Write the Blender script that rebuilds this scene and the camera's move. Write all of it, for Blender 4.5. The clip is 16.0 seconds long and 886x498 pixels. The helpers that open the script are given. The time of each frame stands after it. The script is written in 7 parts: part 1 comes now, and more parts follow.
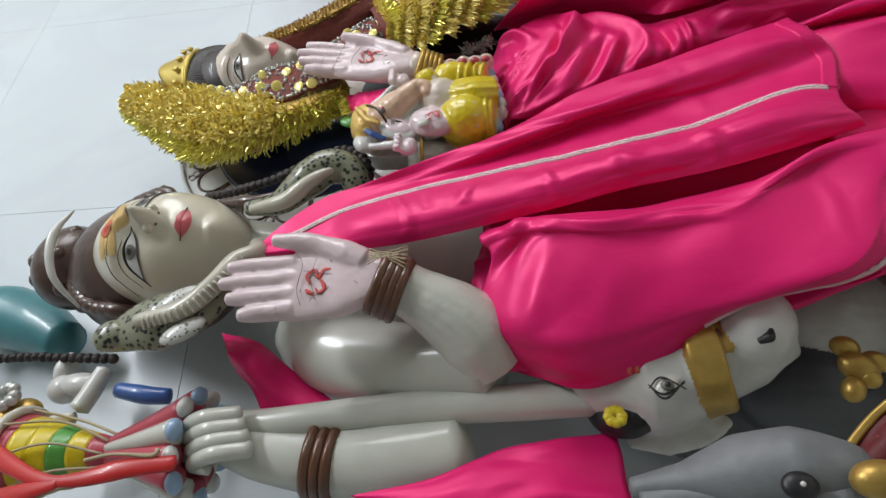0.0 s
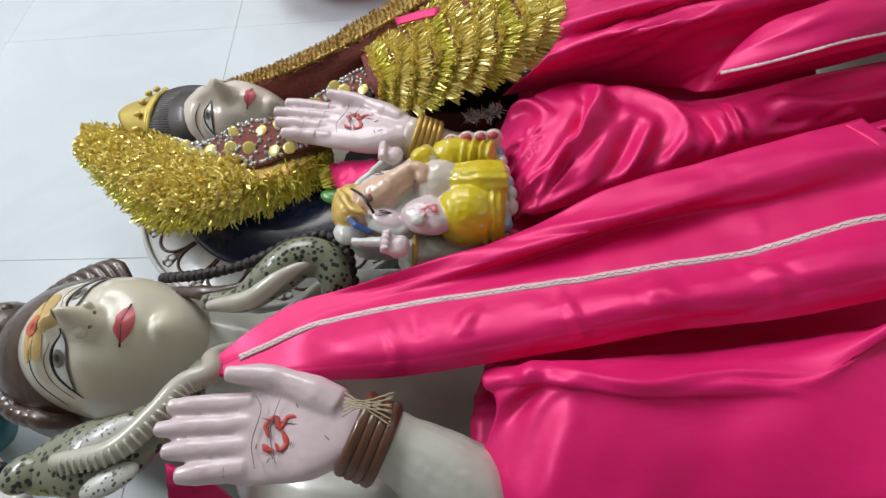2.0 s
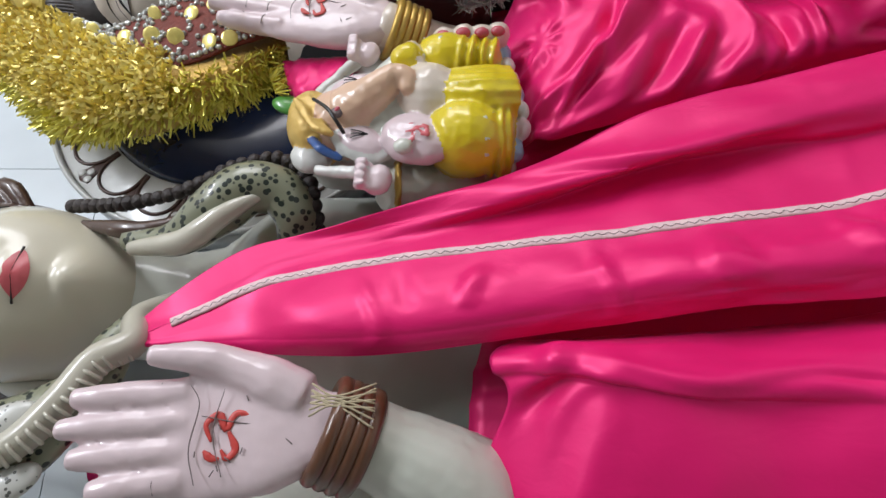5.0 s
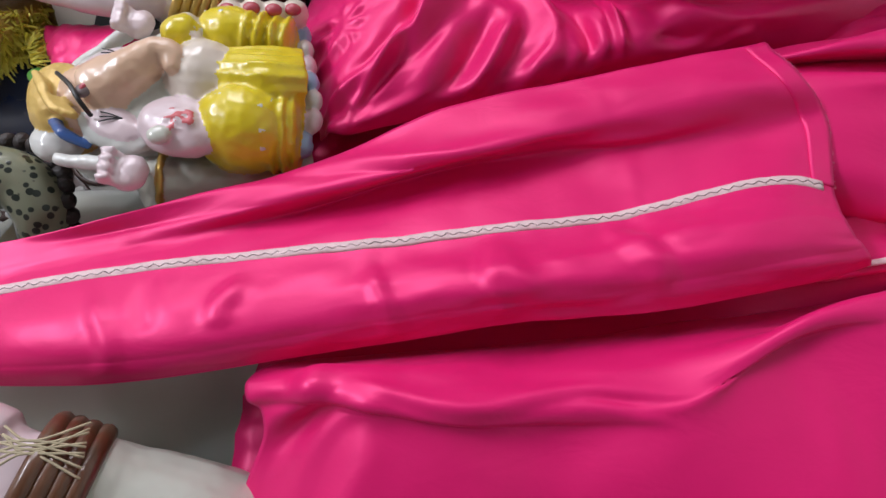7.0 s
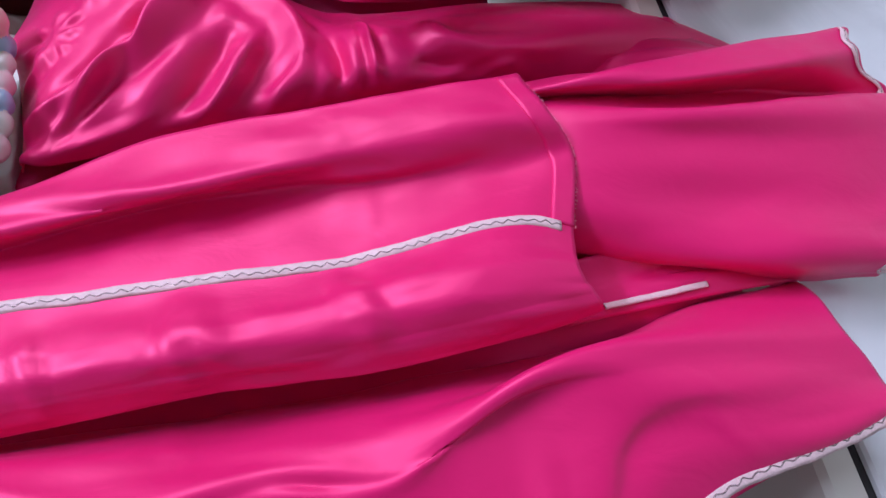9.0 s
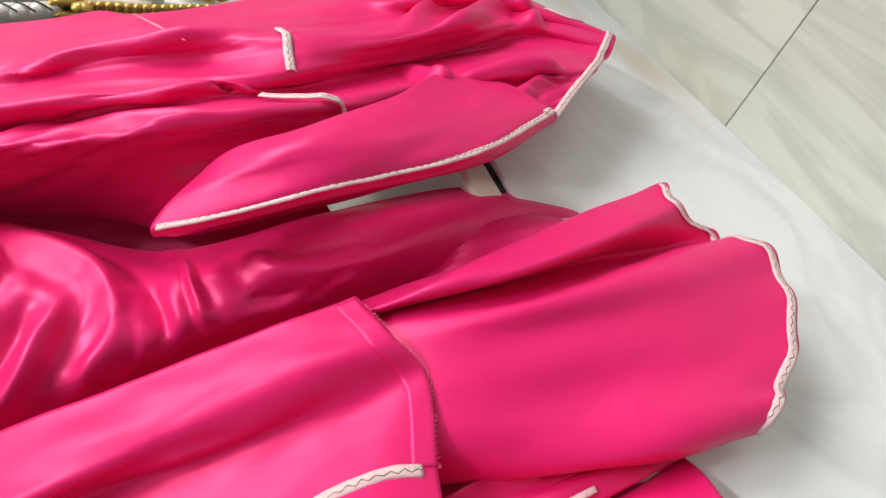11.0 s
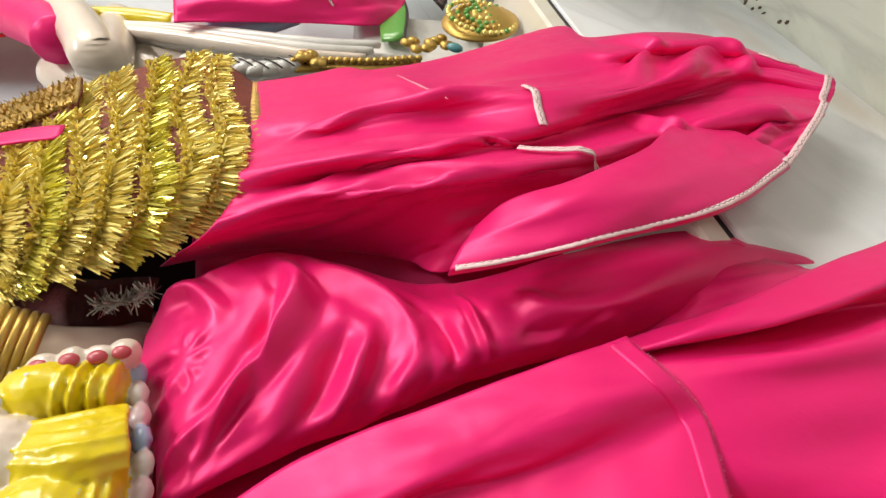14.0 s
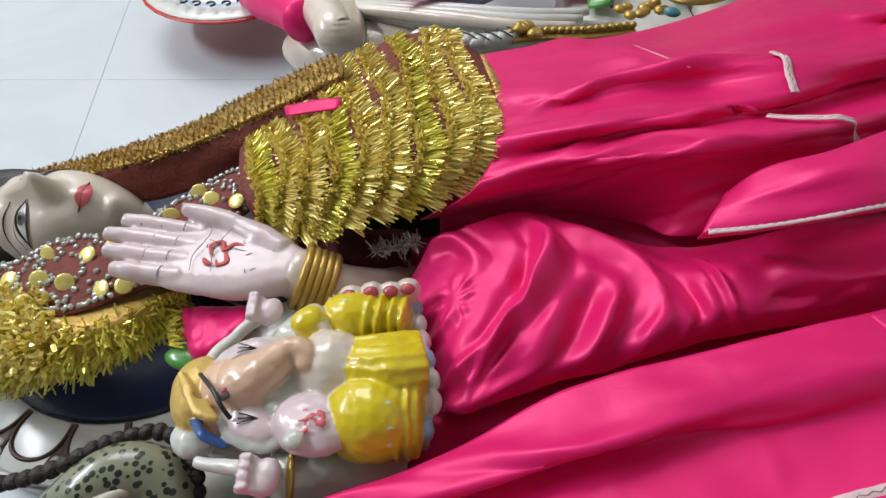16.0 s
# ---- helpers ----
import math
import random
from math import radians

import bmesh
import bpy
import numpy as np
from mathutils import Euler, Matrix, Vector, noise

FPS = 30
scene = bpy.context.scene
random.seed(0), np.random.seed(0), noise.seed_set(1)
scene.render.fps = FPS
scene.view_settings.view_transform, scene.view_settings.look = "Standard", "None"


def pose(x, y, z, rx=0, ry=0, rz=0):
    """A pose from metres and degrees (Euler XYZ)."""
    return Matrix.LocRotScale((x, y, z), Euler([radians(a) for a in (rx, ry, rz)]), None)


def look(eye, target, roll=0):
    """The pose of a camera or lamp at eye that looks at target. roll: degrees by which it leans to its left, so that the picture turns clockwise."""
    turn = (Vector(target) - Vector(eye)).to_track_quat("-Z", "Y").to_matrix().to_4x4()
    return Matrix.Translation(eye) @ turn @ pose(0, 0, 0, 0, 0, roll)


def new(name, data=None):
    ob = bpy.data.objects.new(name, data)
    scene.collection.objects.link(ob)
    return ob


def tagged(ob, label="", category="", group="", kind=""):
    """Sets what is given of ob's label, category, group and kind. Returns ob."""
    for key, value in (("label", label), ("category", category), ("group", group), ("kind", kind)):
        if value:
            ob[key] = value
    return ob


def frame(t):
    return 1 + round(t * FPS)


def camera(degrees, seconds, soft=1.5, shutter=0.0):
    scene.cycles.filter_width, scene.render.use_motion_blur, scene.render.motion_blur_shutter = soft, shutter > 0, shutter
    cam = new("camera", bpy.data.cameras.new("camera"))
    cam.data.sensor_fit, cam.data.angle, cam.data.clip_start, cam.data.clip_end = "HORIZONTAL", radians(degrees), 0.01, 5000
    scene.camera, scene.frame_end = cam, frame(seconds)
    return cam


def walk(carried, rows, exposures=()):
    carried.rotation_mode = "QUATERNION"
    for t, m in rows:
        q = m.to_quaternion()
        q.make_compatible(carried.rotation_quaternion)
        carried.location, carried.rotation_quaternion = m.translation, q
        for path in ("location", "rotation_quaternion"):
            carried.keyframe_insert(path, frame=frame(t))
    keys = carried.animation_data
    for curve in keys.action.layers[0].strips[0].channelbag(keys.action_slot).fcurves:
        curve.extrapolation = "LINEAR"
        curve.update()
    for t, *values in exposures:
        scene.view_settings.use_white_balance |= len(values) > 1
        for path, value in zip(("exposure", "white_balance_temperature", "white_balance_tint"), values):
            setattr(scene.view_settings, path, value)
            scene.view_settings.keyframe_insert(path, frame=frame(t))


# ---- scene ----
SATIN_METAL = 0.16
LW1, LW2 = 53.0, 33.0
EXPO = [(0.0, -0.05, 6400, 11), (2.0, 0.0, 6400, 12), (2.7, -0.1, 6250, 12), (3.2, -0.08, 6250, 12), (6.0, 0.1, 6300, 15), (8.0, 0.05, 5900, 22), (9.0, 0.2, 5500, 27), (9.6, 0.47, 6200, 20), (10.2, 0.62, 6600, 13), (12.5, 0.55, 7250, 13), (14.0, 0.5, 7350, 13), (15.0, 0.3, 6700, 11), (16.0, 0.0, 6350, 11)]
from mathutils.bvhtree import BVHTree

cam = camera(74.1, 16.0)
PATH = [
    (0, (-0.4240, -0.4333, 0.8451), (0.1655, 0.3633, 0.9784), -93.11),
    (0.5, (-0.3759, -0.4442, 0.8482), (0.2251, 0.3480, 0.9541), -93.37),
    (1, (-0.3283, -0.4474, 0.8438), (0.2440, 0.3691, 0.9202), -94.18),
    (1.5, (-0.2966, -0.4469, 0.8396), (0.2641, 0.3788, 0.9016), -93.07),
    (2, (-0.2587, -0.4106, 0.8627), (0.3357, 0.3853, 0.9772), -91.18),
    (2.5, (-0.2101, -0.3400, 0.8864), (0.3550, 0.4609, 1.0843), -90.77),
    (3, (-0.1958, -0.3388, 0.9028), (0.3213, 0.4921, 1.1082), -90.59),
    (3.2, (-0.1841, -0.3431, 0.9058), (0.2876, 0.5075, 1.1383), -89.92),
    (5.3, (-0.1472, -0.3227, 0.9009), (0.2889, 0.5769, 0.9223), -89.51),
    (5.5, (-0.1391, -0.3209, 0.8913), (0.2801, 0.5869, 0.9045), -89.66),
    (6, (-0.1364, -0.3083, 0.8715), (0.2854, 0.5973, 0.8281), -89.32),
    (6.5, (-0.1331, -0.3009, 0.8476), (0.2996, 0.5946, 0.7437), -88.88),
    (7, (-0.1273, -0.2949, 0.8232), (0.3031, 0.5975, 0.6872), -88.98),
    (7.5, (-0.1190, -0.2895, 0.7992), (0.3055, 0.6028, 0.6459), -89.12),
    (8, (-0.1114, -0.2816, 0.7774), (0.3333, 0.5906, 0.5738), -89.25),
    (8.5, (-0.1070, -0.2747, 0.7510), (0.3311, 0.5800, 0.4728), -90.30),
    (9, (-0.1005, -0.2831, 0.7125), (0.3420, 0.5598, 0.4064), -89.75),
    (9.5, (-0.0949, -0.2736, 0.6811), (0.3387, 0.5329, 0.2792), -91.55),
    (9.6, (-0.0929, -0.2757, 0.6717), (0.3393, 0.5289, 0.2645), -92.15),
    (10, (-0.0802, -0.2764, 0.6592), (0.3651, 0.5021, 0.2168), -93.83),
    (10.2, (-0.0728, -0.2805, 0.6554), (0.4019, 0.4787, 0.2102), -94.25),
    (12.3, (-0.0124, -0.3466, 0.6708), (0.6403, 0.2883, 0.2575), -96.48),
    (12.5, (-0.0128, -0.3443, 0.6819), (0.6367, 0.2995, 0.2772), -95.70),
    (13, (-0.0177, -0.3329, 0.7162), (0.6262, 0.3370, 0.3466), -93.95),
    (13.5, (-0.0178, -0.3274, 0.7472), (0.6303, 0.3613, 0.4224), -93.06),
    (14, (-0.0217, -0.3241, 0.7774), (0.6332, 0.3780, 0.4979), -92.75),
    (14.5, (-0.0307, -0.3226, 0.8079), (0.6591, 0.3681, 0.5911), -90.94),
    (15, (-0.0398, -0.3286, 0.8330), (0.6417, 0.3905, 0.6968), -91.36),
    (15.5, (-0.0468, -0.3369, 0.8540), (0.6241, 0.3993, 0.7648), -90.61),
    (16, (-0.0483, -0.3489, 0.8667), (0.5951, 0.4158, 0.8329), -90.58),
]

walk(cam, [(t, look(eye, target, roll)) for t, eye, target, roll in PATH], EXPO)

# ---- world and light: sky, an added lamp at the right and an added white lamp overhead ----
world = bpy.data.worlds.new("sky")
scene.world = world
world.use_nodes = True
nt = world.node_tree
sky = nt.nodes.new("ShaderNodeTexSky")
sky.sky_type, sky.sun_disc, sky.sun_elevation, sky.sun_rotation = "NISHITA", False, radians(50), radians(200)
nt.nodes["Background"].inputs[1].default_value = 0.1
nt.links.new(sky.outputs[0], nt.nodes["Background"].inputs[0])


def area(name, eye, target, sx, sy, watts, colour):
    la = bpy.data.lights.new(name, "AREA")
    la.shape, la.size, la.size_y, la.energy, la.color = "RECTANGLE", sx, sy, watts, colour
    ob = new(name, la)
    ob.matrix_world = look(eye, target)
    return ob


# key lamp added at the right, where the light comes from; no doorway is known
area("right_key_lamp", (2.52, -2.3, 1.9), (0.4, 0.2, 0.9), 1.5, 1.6, LW1, (1.0, 0.985, 0.97))
# white lamp added overhead for light from above; no such fitting is seen
area("overhead_fill_lamp", (0.8, -1.5, 2.8), (0.4, 0.1, 0.8), 1.2, 0.12, LW2, (0.92, 0.97, 1.0))


# ---- materials ----
def material(name):
    m = bpy.data.materials.new(name)
    m.use_nodes = True
    return m, m.node_tree, m.node_tree.nodes["Principled BSDF"]


def put(nt, socket, value):
    if isinstance(value, bpy.types.NodeSocket):
        nt.links.new(value, socket)
    else:
        socket.default_value = value


def coords(nt, scale=(1, 1, 1)):
    tc = nt.nodes.new("ShaderNodeTexCoord")
    mp = nt.nodes.new("ShaderNodeMapping")
    mp.inputs["Scale"].default_value = scale
    nt.links.new(tc.outputs["Object"], mp.inputs["Vector"])
    return mp.outputs["Vector"]


def noise_node(nt, scale, detail=4, stretch=(1, 1, 1), distortion=0.0):
    n = nt.nodes.new("ShaderNodeTexNoise")
    n.inputs["Scale"].default_value, n.inputs["Detail"].default_value = scale, detail
    n.inputs["Distortion"].default_value = distortion
    nt.links.new(coords(nt, stretch), n.inputs["Vector"])
    return n.outputs["Fac"]


def ramp(nt, fac, stops):
    r = nt.nodes.new("ShaderNodeValToRGB")
    r.color_ramp.elements[0].position, r.color_ramp.elements[0].color = stops[0][0], (*stops[0][1], 1)
    r.color_ramp.elements[1].position, r.color_ramp.elements[1].color = stops[-1][0], (*stops[-1][1], 1)
    for p, c in stops[1:-1]:
        e = r.color_ramp.elements.new(p)
        e.color = (*c, 1)
    nt.links.new(fac, r.inputs[0])
    return r.outputs[0]


def mix(nt, fac, a, b, mode="MIX"):
    m = nt.nodes.new("ShaderNodeMix")
    m.data_type, m.blend_type = "RGBA", mode
    put(nt, m.inputs[0], fac)
    put(nt, m.inputs[6], a if isinstance(a, bpy.types.NodeSocket) else (*a, 1))
    put(nt, m.inputs[7], b if isinstance(b, bpy.types.NodeSocket) else (*b, 1))
    return m.outputs[2]


def bump(nt, bsdf, height, strength, distance=0.002):
    b = nt.nodes.new("ShaderNodeBump")
    b.inputs["Strength"].default_value, b.inputs["Distance"].default_value = strength, distance
    nt.links.new(height, b.inputs["Height"])
    nt.links.new(b.outputs[0], bsdf.inputs["Normal"])


def simple(name, colour, rough=0.5, metal=0.0, vary=0.25, scale=40, bumps=0.1, coat=0.0, spec=0.5):
    """A painted or plain surface: two scales of variation and a fine relief."""
    m, nt, b = material(name)
    dark = tuple(c * (1 - vary) for c in colour)
    fine = noise_node(nt, scale, 5)
    broad = noise_node(nt, scale * 0.18, 3)
    c1 = mix(nt, fine, dark, colour)
    put(nt, b.inputs["Base Color"], mix(nt, ramp(nt, broad, [(0.35, (0, 0, 0)), (0.7, (1, 1, 1))]), c1, mix(nt, 0.5, c1, tuple(min(1, c * 1.12) for c in colour))))
    b.inputs["Roughness"].default_value, b.inputs["Metallic"].default_value = rough, metal
    b.inputs["Coat Weight"].default_value, b.inputs["Coat Roughness"].default_value = coat, 0.12
    b.inputs["Specular IOR Level"].default_value = spec
    if bumps:
        bump(nt, b, fine, bumps)
    return m


def satin(name, colour, rough=0.43):
    """Shiny woven satin: a deep dyed ground, a coloured gloss, a fine weave and soft puckers."""
    m, nt, b = material(name)
    broad = noise_node(nt, 7, 3)
    put(nt, b.inputs["Base Color"], mix(nt, broad, tuple(c * 0.88 for c in colour), colour))
    b.inputs["Metallic"].default_value = SATIN_METAL
    put(nt, b.inputs["Roughness"], ramp(nt, noise_node(nt, 60, 3), [(0.3, (rough - 0.04,) * 3), (0.7, (rough + 0.06,) * 3)]))
    b.inputs["Sheen Weight"].default_value, b.inputs["Sheen Roughness"].default_value = 0.12, 0.4
    b.inputs["Sheen Tint"].default_value = (1.0, 0.3, 0.6, 1)
    b.inputs["Coat Weight"].default_value, b.inputs["Coat Roughness"].default_value = 0.16, 0.36
    b.inputs["Coat Tint"].default_value = (1.0, 0.5, 0.7, 1)
    b.inputs["Specular IOR Level"].default_value = 0.5
    b.inputs["Specular Tint"].default_value = (1.0, 0.62, 0.8, 1)
    pucker = noise_node(nt, 42, 3, (1, 1, 0.6), 0.8)
    weave = noise_node(nt, 1100, 2, (1, 1, 0.25))
    add = nt.nodes.new("ShaderNodeMath")
    add.operation = "MULTIPLY_ADD"
    nt.links.new(weave, add.inputs[0])
    add.inputs[1].default_value = 0.05
    nt.links.new(pucker, add.inputs[2])
    bump(nt, b, add.outputs[0], 0.16, 0.004)
    return m


def marble(name, base, vein, scale=2.2, rough=0.22, stretch=(1, 1, 1), stain=(0.55, 0.42, 0.28), stains=0.25):
    m, nt, b = material(name)
    v = noise_node(nt, scale, 8, stretch, 1.6)
    veins = ramp(nt, v, [(0.42, (0, 0, 0)), (0.5, (1, 1, 1)), (0.58, (0, 0, 0))])
    cloud = noise_node(nt, scale * 2.5, 5, stretch)
    c = mix(nt, cloud, tuple(x * 0.9 for x in base), base)
    scaled = nt.nodes.new("ShaderNodeMath")
    scaled.operation = "MULTIPLY"
    nt.links.new(veins, scaled.inputs[0])
    scaled.inputs[1].default_value = 0.45
    c = mix(nt, scaled.outputs[0], c, vein)
    dirt = nt.nodes.new("ShaderNodeMath")
    dirt.operation = "MULTIPLY"
    nt.links.new(ramp(nt, noise_node(nt, scale * 1.3, 3, stretch), [(0.56, (0, 0, 0)), (0.72, (1, 1, 1))]), dirt.inputs[0])
    dirt.inputs[1].default_value = stains
    c = mix(nt, dirt.outputs[0], c, stain)
    put(nt, b.inputs["Base Color"], c)
    b.inputs["Roughness"].default_value = rough
    bump(nt, b, noise_node(nt, 60, 3), 0.03)
    return m


def spotted(name, base, spot, scale=130, size=0.32):
    m, nt, b = material(name)
    v = nt.nodes.new("ShaderNodeTexVoronoi")
    v.inputs["Scale"].default_value = scale
    nt.links.new(coords(nt), v.inputs["Vector"])
    spots = ramp(nt, v.outputs["Distance"], [(size, (1, 1, 1)), (size + 0.06, (0, 0, 0))])
    put(nt, b.inputs["Base Color"], mix(nt, spots, mix(nt, noise_node(nt, 30), tuple(c * 0.75 for c in base), base), spot))
    b.inputs["Roughness"].default_value, b.inputs["Coat Weight"].default_value = 0.3, 0.4
    bump(nt, b, spots, 0.15)
    return m


PINK = satin("pink_satin", (0.82, 0.012, 0.175))
PINK_PALE = satin("pale_pink_thread", (0.9, 0.3, 0.42), 0.5)
RED = simple("dark_red_net", (0.20, 0.028, 0.013), 0.7, 0, 0.6, 260, 0.8)
LACE = simple("silver_pink_lace", (0.82, 0.60, 0.62), 0.5, 0.0, 0.3, 500, 0.4)
LACE_THREAD = simple("silver_thread", (0.52, 0.40, 0.41), 0.25, 0.8, 0.6, 700, 0.5)
GOLD = simple("gold_tinsel", (1.0, 0.82, 0.26), 0.24, 0.3, 0.25, 300, 0.1)
GOLD_GREEN = simple("lime_gold_tinsel", (0.93, 0.84, 0.17), 0.24, 0.42, 0.3, 300, 0.1)
CROWN_GOLD = simple("olive_gold_paint", (0.62, 0.47, 0.10), 0.34, 0.35, 0.3, 90, 0.3)
# grey paint made darker, with the shade behind the bull put into it
SHADED_GREY = simple("shaded_grey_paint", (0.10, 0.11, 0.125), 0.4, 0, 0.4, 40, 0.2, 0.2)
GOLD_PAINT = simple("gold_paint", (0.55, 0.36, 0.09), 0.38, 0.6, 0.3, 120, 0.25)
BRONZE = simple("brown_gold_border", (0.56, 0.36, 0.09), 0.35, 0.6, 0.5, 400, 0.5)
SKIN = simple("ivory_paint", (0.62, 0.63, 0.56), 0.28, 0, 0.22, 26, 0.15, 0.5)
SKIN_WARM = simple("cream_paint", (0.75, 0.65, 0.56), 0.28, 0, 0.28, 40, 0.2, 0.5)
PALM = simple("pink_palm_paint", (0.72, 0.58, 0.61), 0.32, 0, 0.22, 70, 0.15, 0.45)
FACE = simple("cream_face_paint", (0.70, 0.655, 0.53), 0.27, 0, 0.2, 14, 0.1, 0.55)
HAIR = simple("brown_hair_paint", (0.085, 0.045, 0.032), 0.32, 0, 0.5, 90, 0.5, 0.4)
BLACK_HAIR = simple("black_hair_paint", (0.03, 0.022, 0.02), 0.5, 0, 0.5, 90, 0.4, 0.1)
BLACK = simple("black_paint", (0.015, 0.015, 0.017), 0.4, 0, 0.3, 90, 0.1)
NAVY = simple("navy_paint", (0.01, 0.02, 0.06), 0.25, 0, 0.4, 60, 0.1, 0.5)
WHITE = simple("white_paint", (0.70, 0.70, 0.67), 0.32, 0, 0.35, 60, 0.2, 0.35)
IRIS = simple("grey_iris_paint", (0.16, 0.15, 0.13), 0.3, 0, 0.3, 300, 0)
LIP = simple("red_lip_paint", (0.62, 0.12, 0.14), 0.35, 0, 0.2, 200, 0.05)
TILAK_Y = simple("yellow_paste", (0.72, 0.5, 0.2), 0.7, 0, 0.3, 160, 0.1)
TILAK_R = simple("orange_paste", (0.68, 0.16, 0.08), 0.7, 0, 0.4, 160, 0.1)
OM_RED = simple("red_stain", (0.62, 0.06, 0.05), 0.45, 0, 0.35, 300, 0.05)
LINE = simple("grey_brush_line", (0.2, 0.15, 0.15), 0.5, 0, 0.3, 200, 0)
BROWN = simple("brown_bangle_paint", (0.13, 0.05, 0.022), 0.3, 0, 0.4, 120, 0.15, 0.5)
THREAD = simple("pale_thread", (0.5, 0.42, 0.28), 0.8, 0, 0.3, 400, 0.2)
YELLOW = simple("yellow_enamel", (0.74, 0.58, 0.012), 0.3, 0, 0.32, 70, 0.2, 0.45)
PEACH = simple("peach_enamel", (0.78, 0.52, 0.36), 0.32, 0, 0.3, 60, 0.2, 0.4)
BLUE = simple("blue_enamel", (0.05, 0.13, 0.4), 0.3, 0, 0.3, 60, 0.06, 0.4)
LIGHT_BLUE = simple("light_blue_enamel", (0.32, 0.47, 0.68), 0.3, 0, 0.2, 60, 0.06, 0.4)
TEAL = simple("teal_paint", (0.06, 0.25, 0.28), 0.4, 0, 0.4, 30, 0.1, 0.2)
GREEN = simple("green_enamel", (0.1, 0.36, 0.06), 0.3, 0, 0.3, 60, 0.05, 0.4)
RED_ENAMEL = simple("red_enamel", (0.55, 0.02, 0.02), 0.35, 0, 0.3, 60, 0.06, 0.3)
ROSE = simple("rose_red_paint", (0.5, 0.06, 0.09), 0.4, 0, 0.3, 60, 0.1, 0.3)
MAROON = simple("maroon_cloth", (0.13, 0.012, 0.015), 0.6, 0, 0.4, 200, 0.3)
GREY = simple("grey_stone_paint", (0.21, 0.22, 0.23), 0.5, 0, 0.5, 60, 0.6)
SNAKE = spotted("green_spotted_paint", (0.27, 0.28, 0.19), (0.012, 0.02, 0.014), 150, 0.36)
SNAKE_WHITE = spotted("white_spotted_paint", (0.62, 0.62, 0.58), (0.1, 0.1, 0.09), 240, 0.28)
SNAKE_BELLY = simple("banded_belly_paint", (0.56, 0.53, 0.44), 0.28, 0, 0.25, 60, 0.1, 0.5)
BEAD = simple("dark_wooden_bead", (0.03, 0.02, 0.018), 0.55, 0, 0.5, 300, 0.8)
CRYSTAL = simple("silver_bead", (0.62, 0.63, 0.60), 0.1, 0.5, 0.3, 500, 0.2)
PETAL_BROWN = simple("brown_outline_paint", (0.09, 0.045, 0.035), 0.4, 0, 0.3, 90, 0.1)
WOOD_DARK = simple("dark_brown_board", (0.06, 0.03, 0.022), 0.5, 0, 0.4, 60, 0.2)
WALL_MARBLE = marble("white_marble_tile", (0.60, 0.66, 0.70), (0.51, 0.56, 0.60), 1.6, 0.32, (1, 1, 1), (0.6, 0.6, 0.58), 0.12)
PLAT_MARBLE = marble("white_platform_marble", (0.82, 0.86, 0.89), (0.58, 0.61, 0.64), 2.0, 0.18, (1.2, 1, 2.4), (0.58, 0.47, 0.34), 0.6)
TOP_MARBLE = marble("cream_marble", (0.72, 0.70, 0.62), (0.6, 0.55, 0.45), 2.5, 0.25)
FLOOR_MARBLE = marble("greenish_floor_marble", (0.61, 0.64, 0.57), (0.31, 0.33, 0.30), 3.4, 0.3, (0.5, 2.6, 1), (0.42, 0.36, 0.24), 0.3)
SIDE_MARBLE = marble("grey_green_wall_marble", (0.50, 0.51, 0.44), (0.34, 0.34, 0.3), 2.4, 0.3)
PLASTER = simple("painted_plaster", (0.72, 0.7, 0.66), 0.8, 0, 0.1, 8, 0.1)
GROUT = simple("black_joint", (0.03, 0.03, 0.03), 0.8, 0, 0.4, 80, 0.2)
GROUT_PALE = simple("grey_joint", (0.62, 0.65, 0.67), 0.8, 0, 0.2, 80, 0.2)
STAIN = simple("brown_dirt", (0.09, 0.06, 0.035), 0.9, 0, 0.5, 200, 0.4)


# ---- geometry helpers: a piece is (vertices, faces) ----
def smooth_line(pts, n):
    """n points along a smooth line through pts, evenly spaced."""
    p = np.array(pts, float)
    if len(p) == 2:
        return p[0] + np.linspace(0, 1, n)[:, None] * (p[1] - p[0])
    q = np.vstack([2 * p[0] - p[1], p, 2 * p[-1] - p[-2]])
    fine = []
    for i in range(1, len(q) - 2):
        t = np.linspace(0, 1, 24, endpoint=i == len(q) - 3)[:, None]
        a, b, c, d = q[i - 1], q[i], q[i + 1], q[i + 2]
        fine.append(0.5 * (2 * b + (c - a) * t + (2 * a - 5 * b + 4 * c - d) * t * t + (3 * b - a - 3 * c + d) * t ** 3))
    fine = np.vstack(fine)
    s = np.r_[0, np.cumsum(np.linalg.norm(np.diff(fine, axis=0), axis=1))]
    want = np.linspace(0, s[-1], n)
    return np.stack([np.interp(want, s, fine[:, k]) for k in range(3)], 1)


def surface(curves, nu=60, nv=40):
    """Grid [nu, nv, 3] of a smooth sheet through the curves."""
    lines = np.array([smooth_line(c, nu) for c in curves])
    rows = []
    for i in range(nu):
        p = lines[:, i]
        q = np.vstack([2 * p[0] - p[1], p, 2 * p[-1] - p[-2]])
        m = len(p) - 1
        v = np.linspace(0, m, nv)
        k = np.minimum(v.astype(int), m - 1)
        t = (v - k)[:, None]
        a, b, c, d = q[k], q[k + 1], q[k + 2], q[k + 3]
        rows.append(0.5 * (2 * b + (c - a) * t + (2 * a - 5 * b + 4 * c - d) * t * t + (3 * b - a - 3 * c + d) * t ** 3))
    return np.array(rows)


def normals(P):
    du, dv = np.gradient(P, axis=0), np.gradient(P, axis=1)
    n = np.cross(du, dv)
    return n / np.maximum(np.linalg.norm(n, axis=2, keepdims=True), 1e-9)


